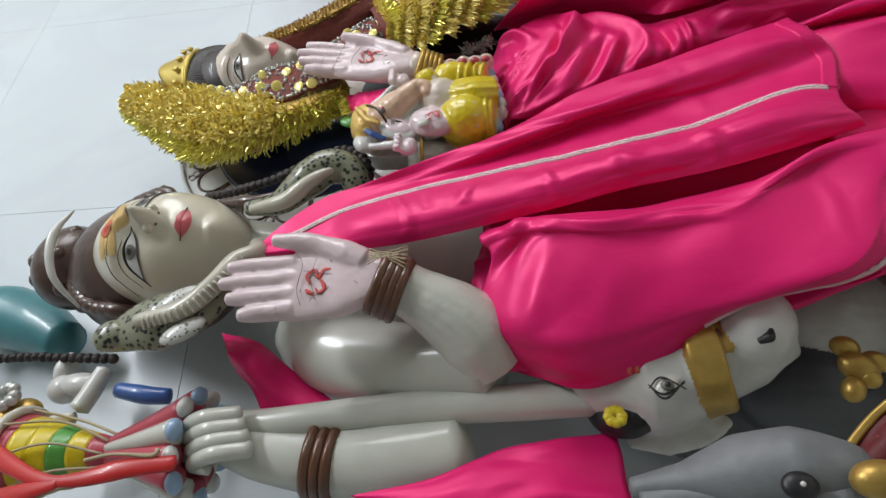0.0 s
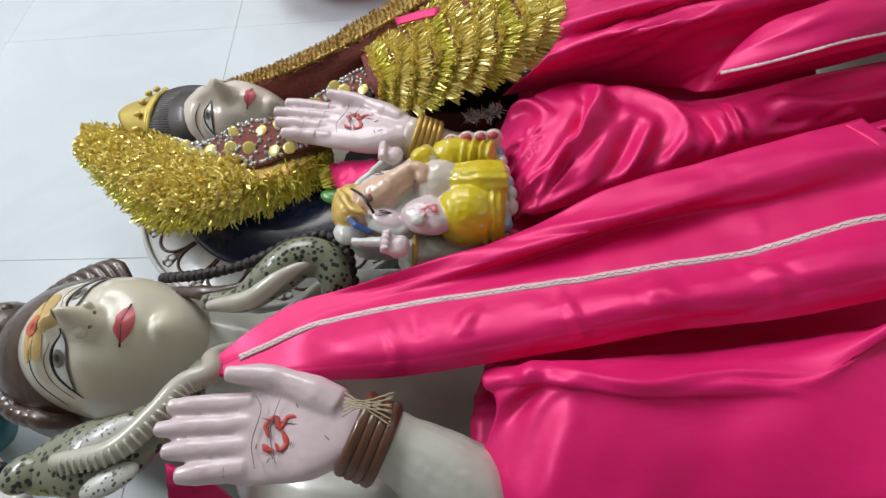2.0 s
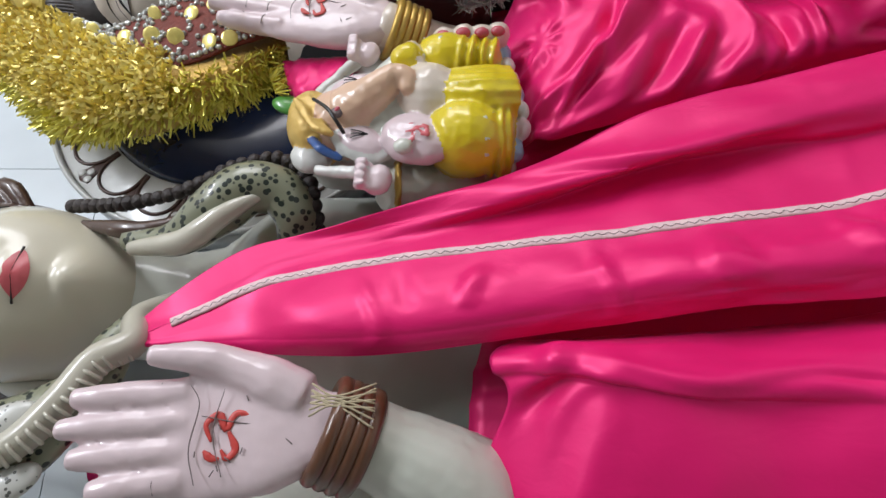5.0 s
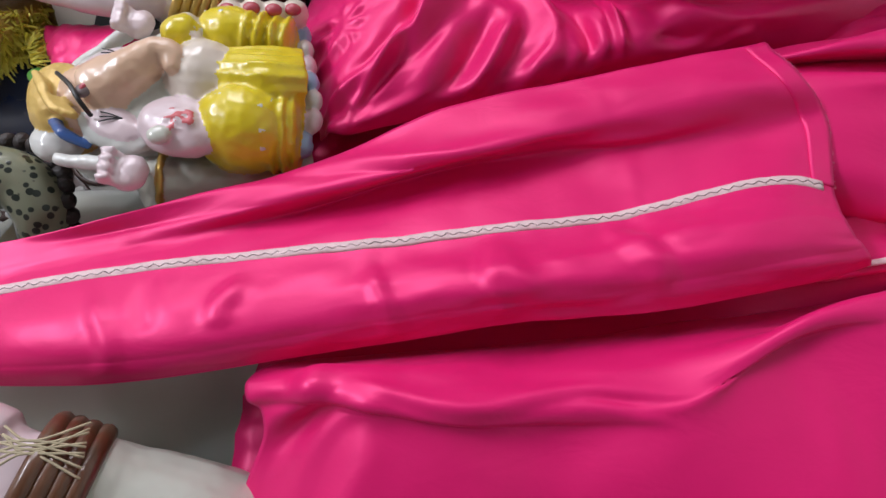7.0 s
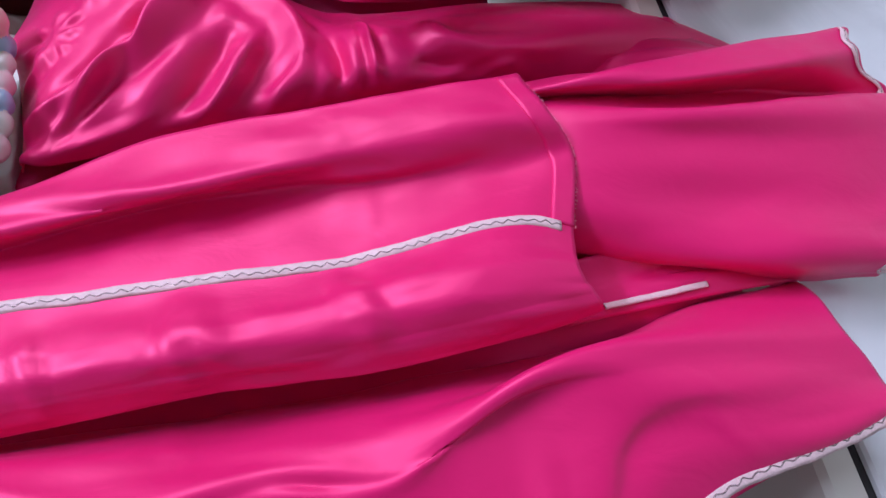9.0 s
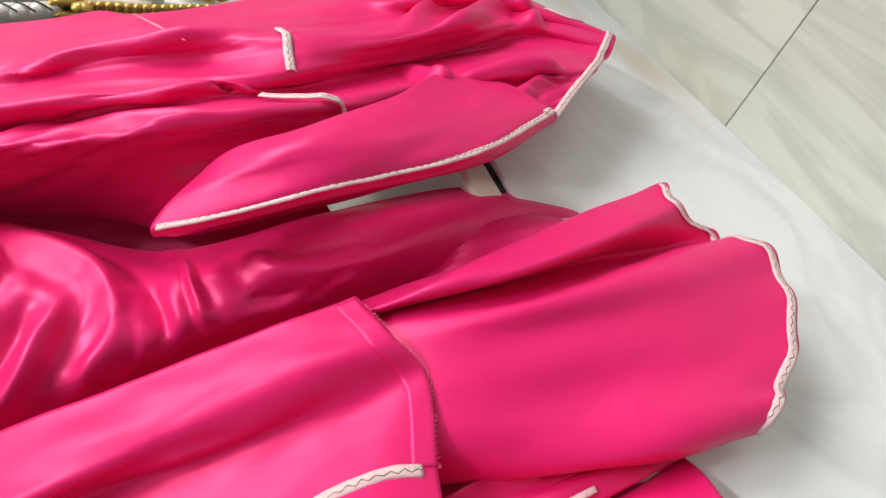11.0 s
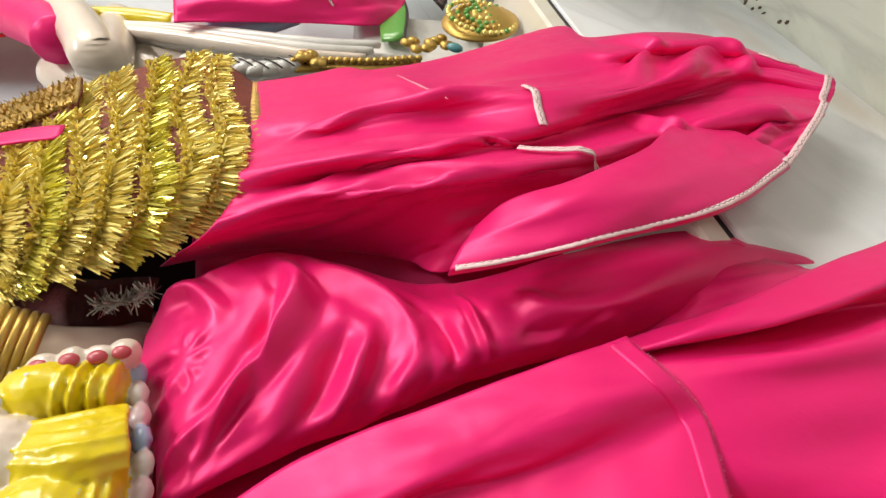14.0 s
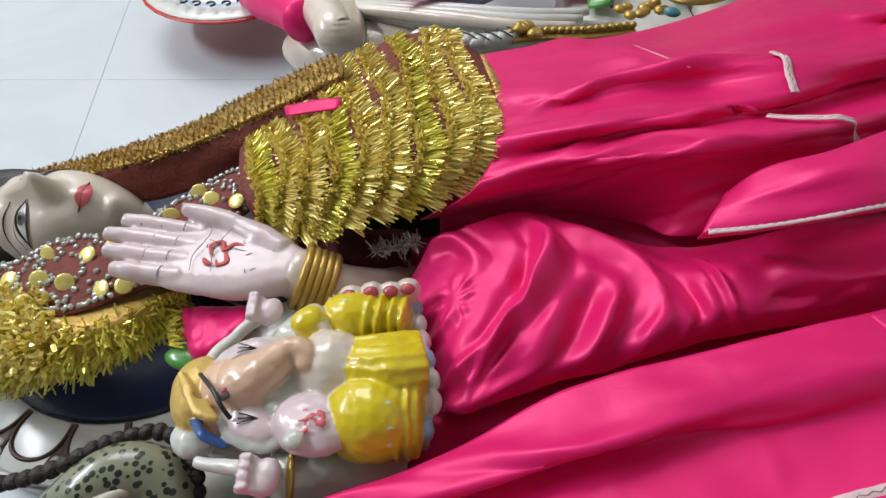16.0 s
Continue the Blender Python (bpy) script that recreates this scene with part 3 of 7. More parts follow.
HIP_FOLDS = [
    (0.012, 0.014, 1.7, 0, [(0.86, 0.17), (0.61, 0.21), (0.42, 0.25), (0.25, 0.28), (0.03, 0.27)]),
    (0.008, 0.009, 1.7, 0, [(0.0, 0.04), (0.05, 0.1), (0.17, 0.11), (0.36, 0.11)]),
    (0.008, -0.006, 1.6, 0, [(0.85, 0.21), (0.58, 0.22), (0.29, 0.19)]),
    (0.014, 0.011, 1.7, 0, [(0.08, 0.31), (0.27, 0.41), (0.49, 0.45), (0.83, 0.53)]),
    (0.014, -0.01, 1.7, 0, [(0.86, 0.38), (0.63, 0.34), (0.44, 0.34)]),
    (0.012, 0.01, 1.5, 0, [(1.0, 0.44), (0.9, 0.48), (0.66, 0.45)]),
    (0.005, 0.007, 1.3, 0, [(0.14, 0.58), (0.56, 0.61), (0.9, 0.65)]),
    (0.008, -0.007, 1.6, 0, [(0.42, 0.5), (0.66, 0.55), (0.97, 0.59)]),
    (0.01, 0.008, 1.6, 0, [(0.25, 0.69), (0.54, 0.71), (0.64, 0.78), (0.59, 0.84)])]
HIP_FOLDS += [
    (0.005, 0.006, 1.4, 0, [(0.85, 0.77), (0.73, 0.78), (0.86, 0.81)]),
    (0.01, -0.006, 1.6, 0, [(0.64, 0.68), (0.75, 0.74)]),
    (0.006, 0.006, 1.5, 0, [(0.61, 0.0), (0.58, 0.04), (0.51, 0.08)]),
    (0.006, 0.006, 1.5, 0, [(0.95, 0.0), (0.75, 0.16), (0.54, 0.18)]),
    (0.005, 0.005, 1.4, 0, [(1.0, 0.0), (0.93, 0.28), (0.81, 0.34)]),
    (0.009, 0.007, 1.6, 0, [(1.0, 0.42), (0.63, 0.38), (0.37, 0.4)]),
    (0.004, 0.004, 1.3, 0, [(0.39, 0.0), (0.47, 0.03), (0.49, 0.06)])]
PLEAT_FOLDS = [
    (0.01, 0.007, 1.6, 0, [(0.11, 0.94), (0.2, 0.92), (0.32, 0.7), (0.47, 0.64)]),
    (0.01, 0.007, 1.6, 0, [(0.11, 0.69), (0.22, 0.53), (0.42, 0.47), (0.58, 0.5)]),
    (0.008, -0.006, 1.5, 0, [(0.14, 0.8), (0.25, 0.66), (0.41, 0.6)]),
    (0.008, 0.007, 1.2, 1, [(0.04, 0.36), (0.16, 0.25), (0.3, 0.21), (0.43, 0.19)]),
    (0.006, -0.01, 1.2, 0, [(0.44, 0.4), (0.65, 0.4), (0.84, 0.31)]),
    (0.01, 0.009, 1.6, 0, [(0.48, 0.34), (0.66, 0.33), (0.88, 0.12)]),
    (0.007, 0.007, 1.6, 0, [(0.62, 0.03), (0.69, 0.06), (0.71, 0.15), (0.6, 0.28)]),
    (0.008, 0.008, 1.6, 0, [(0.77, 0.11), (0.85, 0.12), (0.86, 0.35)]),
    (0.008, 0.009, 1.5, 0, [(0.64, 0.49), (0.7, 0.59), (0.72, 0.66), (0.66, 0.77)])]
PLEAT_FOLDS += [
    (0.008, 0.007, 1.5, 0, [(0.74, 0.6), (0.87, 0.59), (0.93, 0.69), (0.83, 0.83)]),
    (0.003, 0.0025, 1.0, 0, [(0.28, 0.07), (0.32, 0.13), (0.33, 0.21)]),
    (0.008, 0.007, 1.5, 0, [(0.42, 0.85), (0.52, 0.81), (0.64, 0.77)]),
    (0.008, -0.007, 1.5, 0, [(0.36, 1.0), (0.41, 0.88), (0.49, 0.83)]),
    (0.006, 0.004, 1.5, 0, [(0.22, 1.0), (0.3, 1.0), (0.41, 0.99)])]
FLAP_FOLDS = [
    (0.01, 0.003, 1.6, 0, [(0.07, 0.35), (0.33, 0.49), (0.65, 0.51)]),
    (0.004, 0.002, 1.2, 0, [(0.75, 0.41), (0.88, 0.33)]),
    (0.012, 0.003, 1.6, 0, [(0.15, 0.1), (0.25, 0.29), (0.44, 0.2)])]
stole = thing("stole", None, "bright pink satin stole hanging from the statue's shoulder, silver lace edge", "cloth")
P = surface([
    [(-0.024, 0.104, 1.174), (0.007, 0.086, 1.132), (0.048, 0.082, 1.078), (0.051, 0.079, 1.055), (0.068, 0.067, 0.968), (0.098, 0.050, 0.863), (0.142, 0.032, 0.762), (0.161, 0.006, 0.643), (0.173, -0.017, 0.544)],
    [(-0.027, 0.095, 1.166), (0.000, 0.085, 1.117), (0.033, 0.080, 1.066), (0.037, 0.078, 1.051), (0.054, 0.066, 0.965), (0.072, 0.041, 0.861), (0.091, 0.021, 0.766), (0.120, -0.000, 0.653), (0.135, -0.024, 0.533)],
    [(-0.030, 0.086, 1.159), (-0.007, 0.085, 1.111), (0.026, 0.079, 1.060), (0.028, 0.078, 1.048), (0.043, 0.066, 0.964), (0.069, 0.059, 0.862), (0.098, 0.044, 0.763), (0.102, 0.015, 0.629), (0.108, -0.014, 0.517)]] + [
    [(-0.031, 0.086, 1.158), (-0.009, 0.085, 1.111), (0.015, 0.079, 1.059), (0.015, 0.071, 1.042), (0.026, 0.055, 0.941), (0.033, 0.038, 0.820), (0.039, 0.027, 0.750), (0.043, 0.014, 0.676), (0.053, -0.001, 0.610), (0.059, -0.014, 0.566), (0.052, -0.014, 0.532)],
    [(-0.033, 0.086, 1.159), (-0.024, 0.085, 1.116), (-0.008, 0.079, 1.059), (-0.016, 0.057, 1.027), (-0.011, 0.041, 0.932), (0.001, 0.026, 0.820), (0.003, 0.010, 0.756), (0.011, -0.001, 0.687), (0.018, -0.016, 0.627), (0.024, -0.025, 0.578), (0.024, -0.023, 0.540)]] + [
    [(-0.034, 0.086, 1.161), (-0.032, 0.085, 1.118), (-0.029, 0.079, 1.055), (-0.034, 0.063, 1.025), (-0.033, 0.046, 0.930), (-0.018, 0.032, 0.820), (-0.014, 0.016, 0.756), (-0.009, 0.005, 0.688), (-0.004, -0.009, 0.629), (0.004, -0.021, 0.571), (0.010, -0.021, 0.533)],
    [(-0.031, 0.101, 1.172), (-0.032, 0.097, 1.123), (-0.037, 0.094, 1.059), (-0.040, 0.094, 1.039), (-0.043, 0.084, 0.971), (-0.036, 0.072, 0.891), (-0.026, 0.058, 0.805), (-0.019, 0.043, 0.733), (-0.016, 0.021, 0.633), (-0.005, 0.001, 0.550), (0.004, -0.002, 0.524)],
], 220, 120)
for _ in range(60):
    P[1:-1] = (P[:-2] + 2 * P[1:-1] + P[2:]) / 4
fall = 99     # the free edge hangs nearly flat
P[:, fall:, 1] = P[:, fall:fall + 1, 1] + 0.45 * (P[:, fall:, 1] - P[:, fall:fall + 1, 1])
P = creased(P, 0.0026, 3.0, 6.0, 7.0)
P = drawn(P, [(0.65 * w, 1.5 * d, k, e, q) for w, d, k, e, q in STOLE_FOLDS])
cloth_sheet = P
part("cloth", thick(P, 0.0012), PINK, stole)
line = [tuple(p + np.array((0, -0.0008, 0))) for p in P[12:, 59]][::4]
braid("lace", line, 0.0066, stole, "silver and pale pink lace", 240)
end = P[-1]
part("frayed_edge", thick(P[-6:, 1:59] + np.array((0, -0.0009, 0)), 0.001), PINK, stole, "raw folded hem")
part("fray", strands(np.repeat(end[1:59], 5, axis=0), np.tile((0, -0.2, -1), (290, 1)), 0.0022, 0.0002, 77, 0.5), PINK_PALE, stole, "loose threads")

robe = thing("robe", None, "bright pink satin robe draped over a statue, hanging over the platform", "cloth", "statue robes")
left = surface([
    [(-0.024, 0.092, 0.852), (-0.024, 0.076, 0.764), (-0.015, 0.044, 0.621), (-0.002, 0.020, 0.486), (0.015, 0.022, 0.448), (0.029, 0.004, 0.361)],
    [(-0.032, 0.063, 0.870), (-0.034, 0.058, 0.822), (-0.030, 0.049, 0.733), (-0.031, 0.021, 0.636), (-0.021, -0.000, 0.538), (-0.001, -0.008, 0.473), (0.006, -0.020, 0.374)],
    [(-0.043, 0.060, 0.886), (-0.044, 0.038, 0.838), (-0.051, 0.028, 0.772), (-0.052, 0.018, 0.694), (-0.047, -0.003, 0.619), (-0.022, -0.024, 0.556), (-0.020, -0.031, 0.494), (-0.023, -0.036, 0.386)],
    [(-0.055, 0.058, 0.887), (-0.060, 0.028, 0.834), (-0.076, 0.019, 0.781), (-0.075, 0.016, 0.714), (-0.069, -0.001, 0.640), (-0.036, -0.020, 0.586), (-0.035, -0.033, 0.501), (-0.039, -0.037, 0.380)]] + [
    [(-0.071, 0.064, 0.876), (-0.070, 0.046, 0.838), (-0.088, 0.026, 0.787), (-0.092, 0.028, 0.713), (-0.090, -0.005, 0.648), (-0.049, 0.001, 0.599), (-0.051, -0.036, 0.508), (-0.053, -0.037, 0.376)],
    [(-0.117, 0.099, 0.893), (-0.141, 0.067, 0.860), (-0.163, 0.053, 0.808), (-0.147, 0.047, 0.725), (-0.137, 0.020, 0.655), (-0.145, -0.011, 0.578), (-0.059, -0.018, 0.533), (-0.069, -0.034, 0.475), (-0.065, -0.043, 0.381)],
    [(-0.139, 0.119, 0.887), (-0.159, 0.093, 0.856), (-0.186, 0.076, 0.804), (-0.171, 0.065, 0.742), (-0.154, 0.043, 0.678), (-0.160, -0.001, 0.580), (-0.084, -0.021, 0.512), (-0.084, -0.038, 0.442), (-0.069, -0.043, 0.382)]] + [
    [(-0.154, 0.146, 0.871), (-0.176, 0.126, 0.836), (-0.196, 0.112, 0.799), (-0.194, 0.097, 0.760), (-0.169, 0.077, 0.699), (-0.146, 0.058, 0.648), (-0.164, 0.014, 0.558), (-0.098, -0.019, 0.477), (-0.089, -0.030, 0.434), (-0.072, -0.040, 0.378)],
], 190, 150)
for _ in range(120):
    left[1:-1, 1:-1] = (2 * left[1:-1, 1:-1] + left[:-2, 1:-1] + left[2:, 1:-1]) / 4
left = creased(relaxed(left, 30), 0.004, 11.0, 5.0, 4.0)
vv, uu = np.linspace(0, 1, 150)[None, :], np.linspace(0, 1, 190)[:, None]
rise = np.clip((vv - 0.6) / 0.4, 0, 1) * np.clip((uu - 0.35) / 0.2, 0, 1) * np.clip((0.85 - uu) / 0.2, 0, 1)
left[..., 0] += 0.017 * rise * rise * (3 - 2 * rise)
left = drawn(left, [(w, 0.9 * d, k, e, q) for w, d, k, e, q in LAP_FOLDS])
part("left_panel", thick(left, 0.0012), PINK, robe)
braid("lace", [tuple(p + np.array((0, -0.0008, 0))) for p in left[::6, -8]][12:], 0.007, robe, "silver lace hem")
right = surface([
    [(0.291, 0.096, 0.878), (0.252, 0.081, 0.876), (0.225, 0.087, 0.869), (0.186, 0.094, 0.862), (0.152, 0.093, 0.857)],
    [(0.314, 0.065, 0.866), (0.275, 0.042, 0.844), (0.235, 0.038, 0.842), (0.196, 0.042, 0.848), (0.144, 0.066, 0.851)],
    [(0.315, 0.053, 0.842), (0.273, 0.055, 0.819), (0.234, 0.059, 0.827), (0.182, 0.064, 0.842), (0.143, 0.074, 0.849)],
    [(0.312, 0.043, 0.819), (0.261, 0.021, 0.793), (0.218, 0.026, 0.801), (0.171, 0.039, 0.825), (0.134, 0.058, 0.841)],
    [(0.326, 0.049, 0.800), (0.280, 0.044, 0.777), (0.233, 0.055, 0.788), (0.185, 0.066, 0.815), (0.143, 0.078, 0.834)],
    [(0.335, 0.045, 0.781), (0.251, 0.005, 0.759), (0.205, 0.010, 0.769), (0.168, 0.030, 0.796), (0.141, 0.058, 0.822)]] + [
    [(0.334, 0.051, 0.756), (0.261, 0.032, 0.732), (0.218, 0.045, 0.742), (0.184, 0.063, 0.772), (0.158, 0.081, 0.804)],
    [(0.321, 0.049, 0.732), (0.225, 0.008, 0.714), (0.186, 0.007, 0.725), (0.167, 0.029, 0.748), (0.156, 0.058, 0.778)],
    [(0.311, 0.062, 0.696), (0.246, 0.038, 0.678), (0.206, 0.040, 0.691), (0.185, 0.050, 0.711), (0.173, 0.070, 0.735)],
    [(0.294, 0.059, 0.654), (0.241, 0.032, 0.657), (0.204, 0.032, 0.667), (0.185, 0.039, 0.683), (0.180, 0.063, 0.701)],
    [(0.272, 0.035, 0.644), (0.225, 0.005, 0.652), (0.193, 0.003, 0.655), (0.180, 0.015, 0.658), (0.184, 0.050, 0.668)],
    [(0.276, 0.040, 0.629), (0.236, 0.020, 0.631), (0.209, 0.021, 0.633), (0.195, 0.030, 0.634), (0.192, 0.055, 0.642)]] + [
    [(0.271, 0.028, 0.616), (0.216, -0.004, 0.626), (0.191, -0.004, 0.628), (0.184, 0.013, 0.627), (0.191, 0.044, 0.622)],
    [(0.275, 0.023, 0.575), (0.232, 0.009, 0.576), (0.212, 0.015, 0.577), (0.196, 0.021, 0.587), (0.195, 0.041, 0.589)],
    [(0.284, 0.016, 0.531), (0.226, -0.020, 0.543), (0.204, -0.013, 0.550), (0.195, 0.005, 0.556), (0.195, 0.034, 0.558)],
    [(0.304, 0.017, 0.465), (0.249, -0.005, 0.473), (0.220, -0.004, 0.483), (0.207, 0.007, 0.500), (0.201, 0.032, 0.511)],
    [(0.314, 0.012, 0.369), (0.272, -0.006, 0.397), (0.240, -0.005, 0.406), (0.224, 0.009, 0.420), (0.207, 0.025, 0.459)],
    [(0.283, -0.001, 0.318), (0.254, -0.014, 0.331), (0.240, -0.009, 0.326), (0.237, 0.001, 0.336), (0.233, 0.019, 0.367)]] + [
    [(0.248, -0.003, 0.303), (0.242, -0.003, 0.302), (0.238, -0.003, 0.304), (0.234, -0.002, 0.314), (0.233, 0.007, 0.323)],
], 110, 260)
for _ in range(420):
    right[:, 1:-1] = (right[:, :-2] + 2 * right[:, 1:-1] + right[:, 2:]) / 4
# puckers round the gathered knot at the waist
HIP_FOLDS += [(0.0026, 0.0042, 1.3, 0, [(0.46, 0.065), (0.46 + 0.16 * math.cos(a), 0.065 + 0.045 * math.sin(a))]) for a in np.linspace(0.2, 6.0, 9)]
right = drawn(creased(right, 0.003, 21.0, 9.0, 2.6), [(w, 1.15 * d, k, e, q) for w, d, k, e, q in HIP_FOLDS])
part("right_folds", thick(right, 0.0012), PINK, robe)
centre = surface([
    [(0.180, 0.018, 0.575), (0.182, -0.010, 0.504), (0.192, -0.026, 0.418), (0.208, -0.040, 0.334), (0.225, -0.051, 0.264)],
    [(0.174, 0.017, 0.573), (0.162, -0.021, 0.512), (0.157, -0.044, 0.441), (0.168, -0.057, 0.358), (0.192, -0.061, 0.271)],
    [(0.169, 0.017, 0.570), (0.169, -0.004, 0.506), (0.170, -0.014, 0.421), (0.175, -0.026, 0.331), (0.166, -0.042, 0.238)],
    [(0.164, 0.016, 0.568), (0.150, -0.015, 0.507), (0.136, -0.040, 0.426), (0.140, -0.054, 0.335), (0.150, -0.060, 0.232)],
    [(0.145, 0.016, 0.567), (0.128, -0.016, 0.506), (0.115, -0.034, 0.428), (0.107, -0.048, 0.335), (0.108, -0.059, 0.225)],
    [(0.116, 0.016, 0.569), (0.093, -0.012, 0.511), (0.079, -0.025, 0.431), (0.067, -0.040, 0.354), (0.055, -0.052, 0.267)]] + [
    [(0.089, 0.017, 0.571), (0.069, -0.006, 0.513), (0.050, -0.024, 0.436), (0.034, -0.043, 0.379), (0.026, -0.048, 0.309)],
    [(0.077, 0.030, 0.568), (0.055, 0.011, 0.508), (0.035, -0.011, 0.452), (0.020, -0.029, 0.395), (0.018, -0.038, 0.323)],
    [(0.072, 0.036, 0.561), (0.055, 0.024, 0.499), (0.043, 0.016, 0.433), (0.026, 0.002, 0.366), (0.021, -0.017, 0.306)],
], 110, 120)
centre = creased(centre, 0.002, 31.0, 5.0, 3.0)
centre = drawn(centre, APRON_FOLDS)
wave = 0.004 * np.sin(np.linspace(0, 34, 120)) + 0.003 * np.sin(np.linspace(0, 61, 120))
centre[-24:] += (np.linspace(0, 1, 24) ** 2)[:, None, None] * wave[None, :, None] * np.array((0.2, -0.5, -0.6))
part("centre_panel", thick(centre, 0.0012), PINK, robe)
braid("lace", [tuple(p + np.array((0, -0.0008, 0))) for p in centre[-3, 3:116:2]], 0.0065, robe, "silver lace hem")
under = surface([
    [(0.047, 0.025, 0.533), (0.051, 0.008, 0.486), (0.045, -0.003, 0.418), (0.045, -0.009, 0.302)],
    [(0.031, 0.025, 0.534), (0.039, 0.014, 0.483), (0.038, 0.005, 0.414), (0.037, -0.003, 0.300)],
    [(0.024, 0.025, 0.532), (0.028, 0.013, 0.481), (0.032, -0.003, 0.430), (0.035, -0.009, 0.345)],
    [(0.009, 0.030, 0.524), (0.013, 0.013, 0.471), (0.017, -0.004, 0.414), (0.024, -0.006, 0.350)],
], 40, 20)
under = creased(under, 0.002, 8.0)
part("under_layer", thick(under, 0.0012), PINK, robe)
braid("lace", laid([(0.017, 0.0, 0.502), (0.019, 0.0, 0.476), (0.022, 0.0, 0.437)], [under]), 0.0036, robe, "silver lace edge", 60)
inner = surface([
    [(-0.17, 0.13, 0.90), (-0.17, 0.10, 0.72), (-0.12, 0.075, 0.55), (-0.08, 0.05, 0.44), (-0.07, 0.045, 0.42)],
    [(-0.06, 0.12, 0.90), (-0.06, 0.085, 0.72), (-0.04, 0.07, 0.55), (-0.02, 0.04, 0.44), (-0.02, 0.03, 0.42)],
    [(0.05, 0.12, 0.88), (0.06, 0.08, 0.72), (0.06, 0.05, 0.55), (0.06, -0.004, 0.43), (0.06, -0.02, 0.34)],
    [(0.16, 0.12, 0.88), (0.17, 0.085, 0.72), (0.17, 0.055, 0.55), (0.16, -0.004, 0.43), (0.16, -0.02, 0.32)],
    [(0.30, 0.14, 0.88), (0.29, 0.12, 0.72), (0.25, 0.08, 0.55), (0.235, 0.005, 0.43), (0.23, -0.012, 0.355)],
    [(0.42, 0.17, 0.88), (0.40, 0.15, 0.72), (0.34, 0.11, 0.55), (0.30, 0.035, 0.44), (0.29, 0.004, 0.40)],
], 40, 70)
part("inner_layer", thick(ridged(inner, 0.008, 33.0, 12.0, 1.5), 0.0015), PINK, robe, "inner pink satin layer")
shoulder = surface([
    [(-0.095, 0.160, 1.213), (-0.109, 0.159, 1.162), (-0.134, 0.187, 1.125), (-0.178, 0.195, 1.058), (-0.196, 0.191, 1.028)],
    [(-0.128, 0.145, 1.190), (-0.151, 0.144, 1.153), (-0.167, 0.173, 1.127), (-0.191, 0.184, 1.080), (-0.203, 0.187, 1.053)],
    [(-0.137, 0.174, 1.191), (-0.166, 0.173, 1.162), (-0.192, 0.187, 1.142), (-0.193, 0.201, 1.113), (-0.197, 0.206, 1.086)],
], 40, 20)
part("shoulder_band", thick(creased(shoulder, 0.004, 5.0, 3.0, 2.0), 0.0012), PINK, robe)
low = surface([
    [(-0.287, 0.140, 1.020), (-0.272, 0.140, 0.944), (-0.243, 0.150, 0.880), (-0.233, 0.150, 0.835), (-0.222, 0.160, 0.763)],
    [(-0.293, 0.140, 1.008), (-0.295, 0.130, 0.931), (-0.279, 0.135, 0.869), (-0.273, 0.140, 0.817), (-0.270, 0.150, 0.760)],
    [(-0.327, 0.140, 0.994), (-0.328, 0.130, 0.920), (-0.322, 0.135, 0.861), (-0.320, 0.140, 0.812), (-0.322, 0.150, 0.758)],
], 40, 24)
part("side_fold", thick(creased(low, 0.006, 15.0, 3.0, 2.0), 0.0012), PINK, robe)

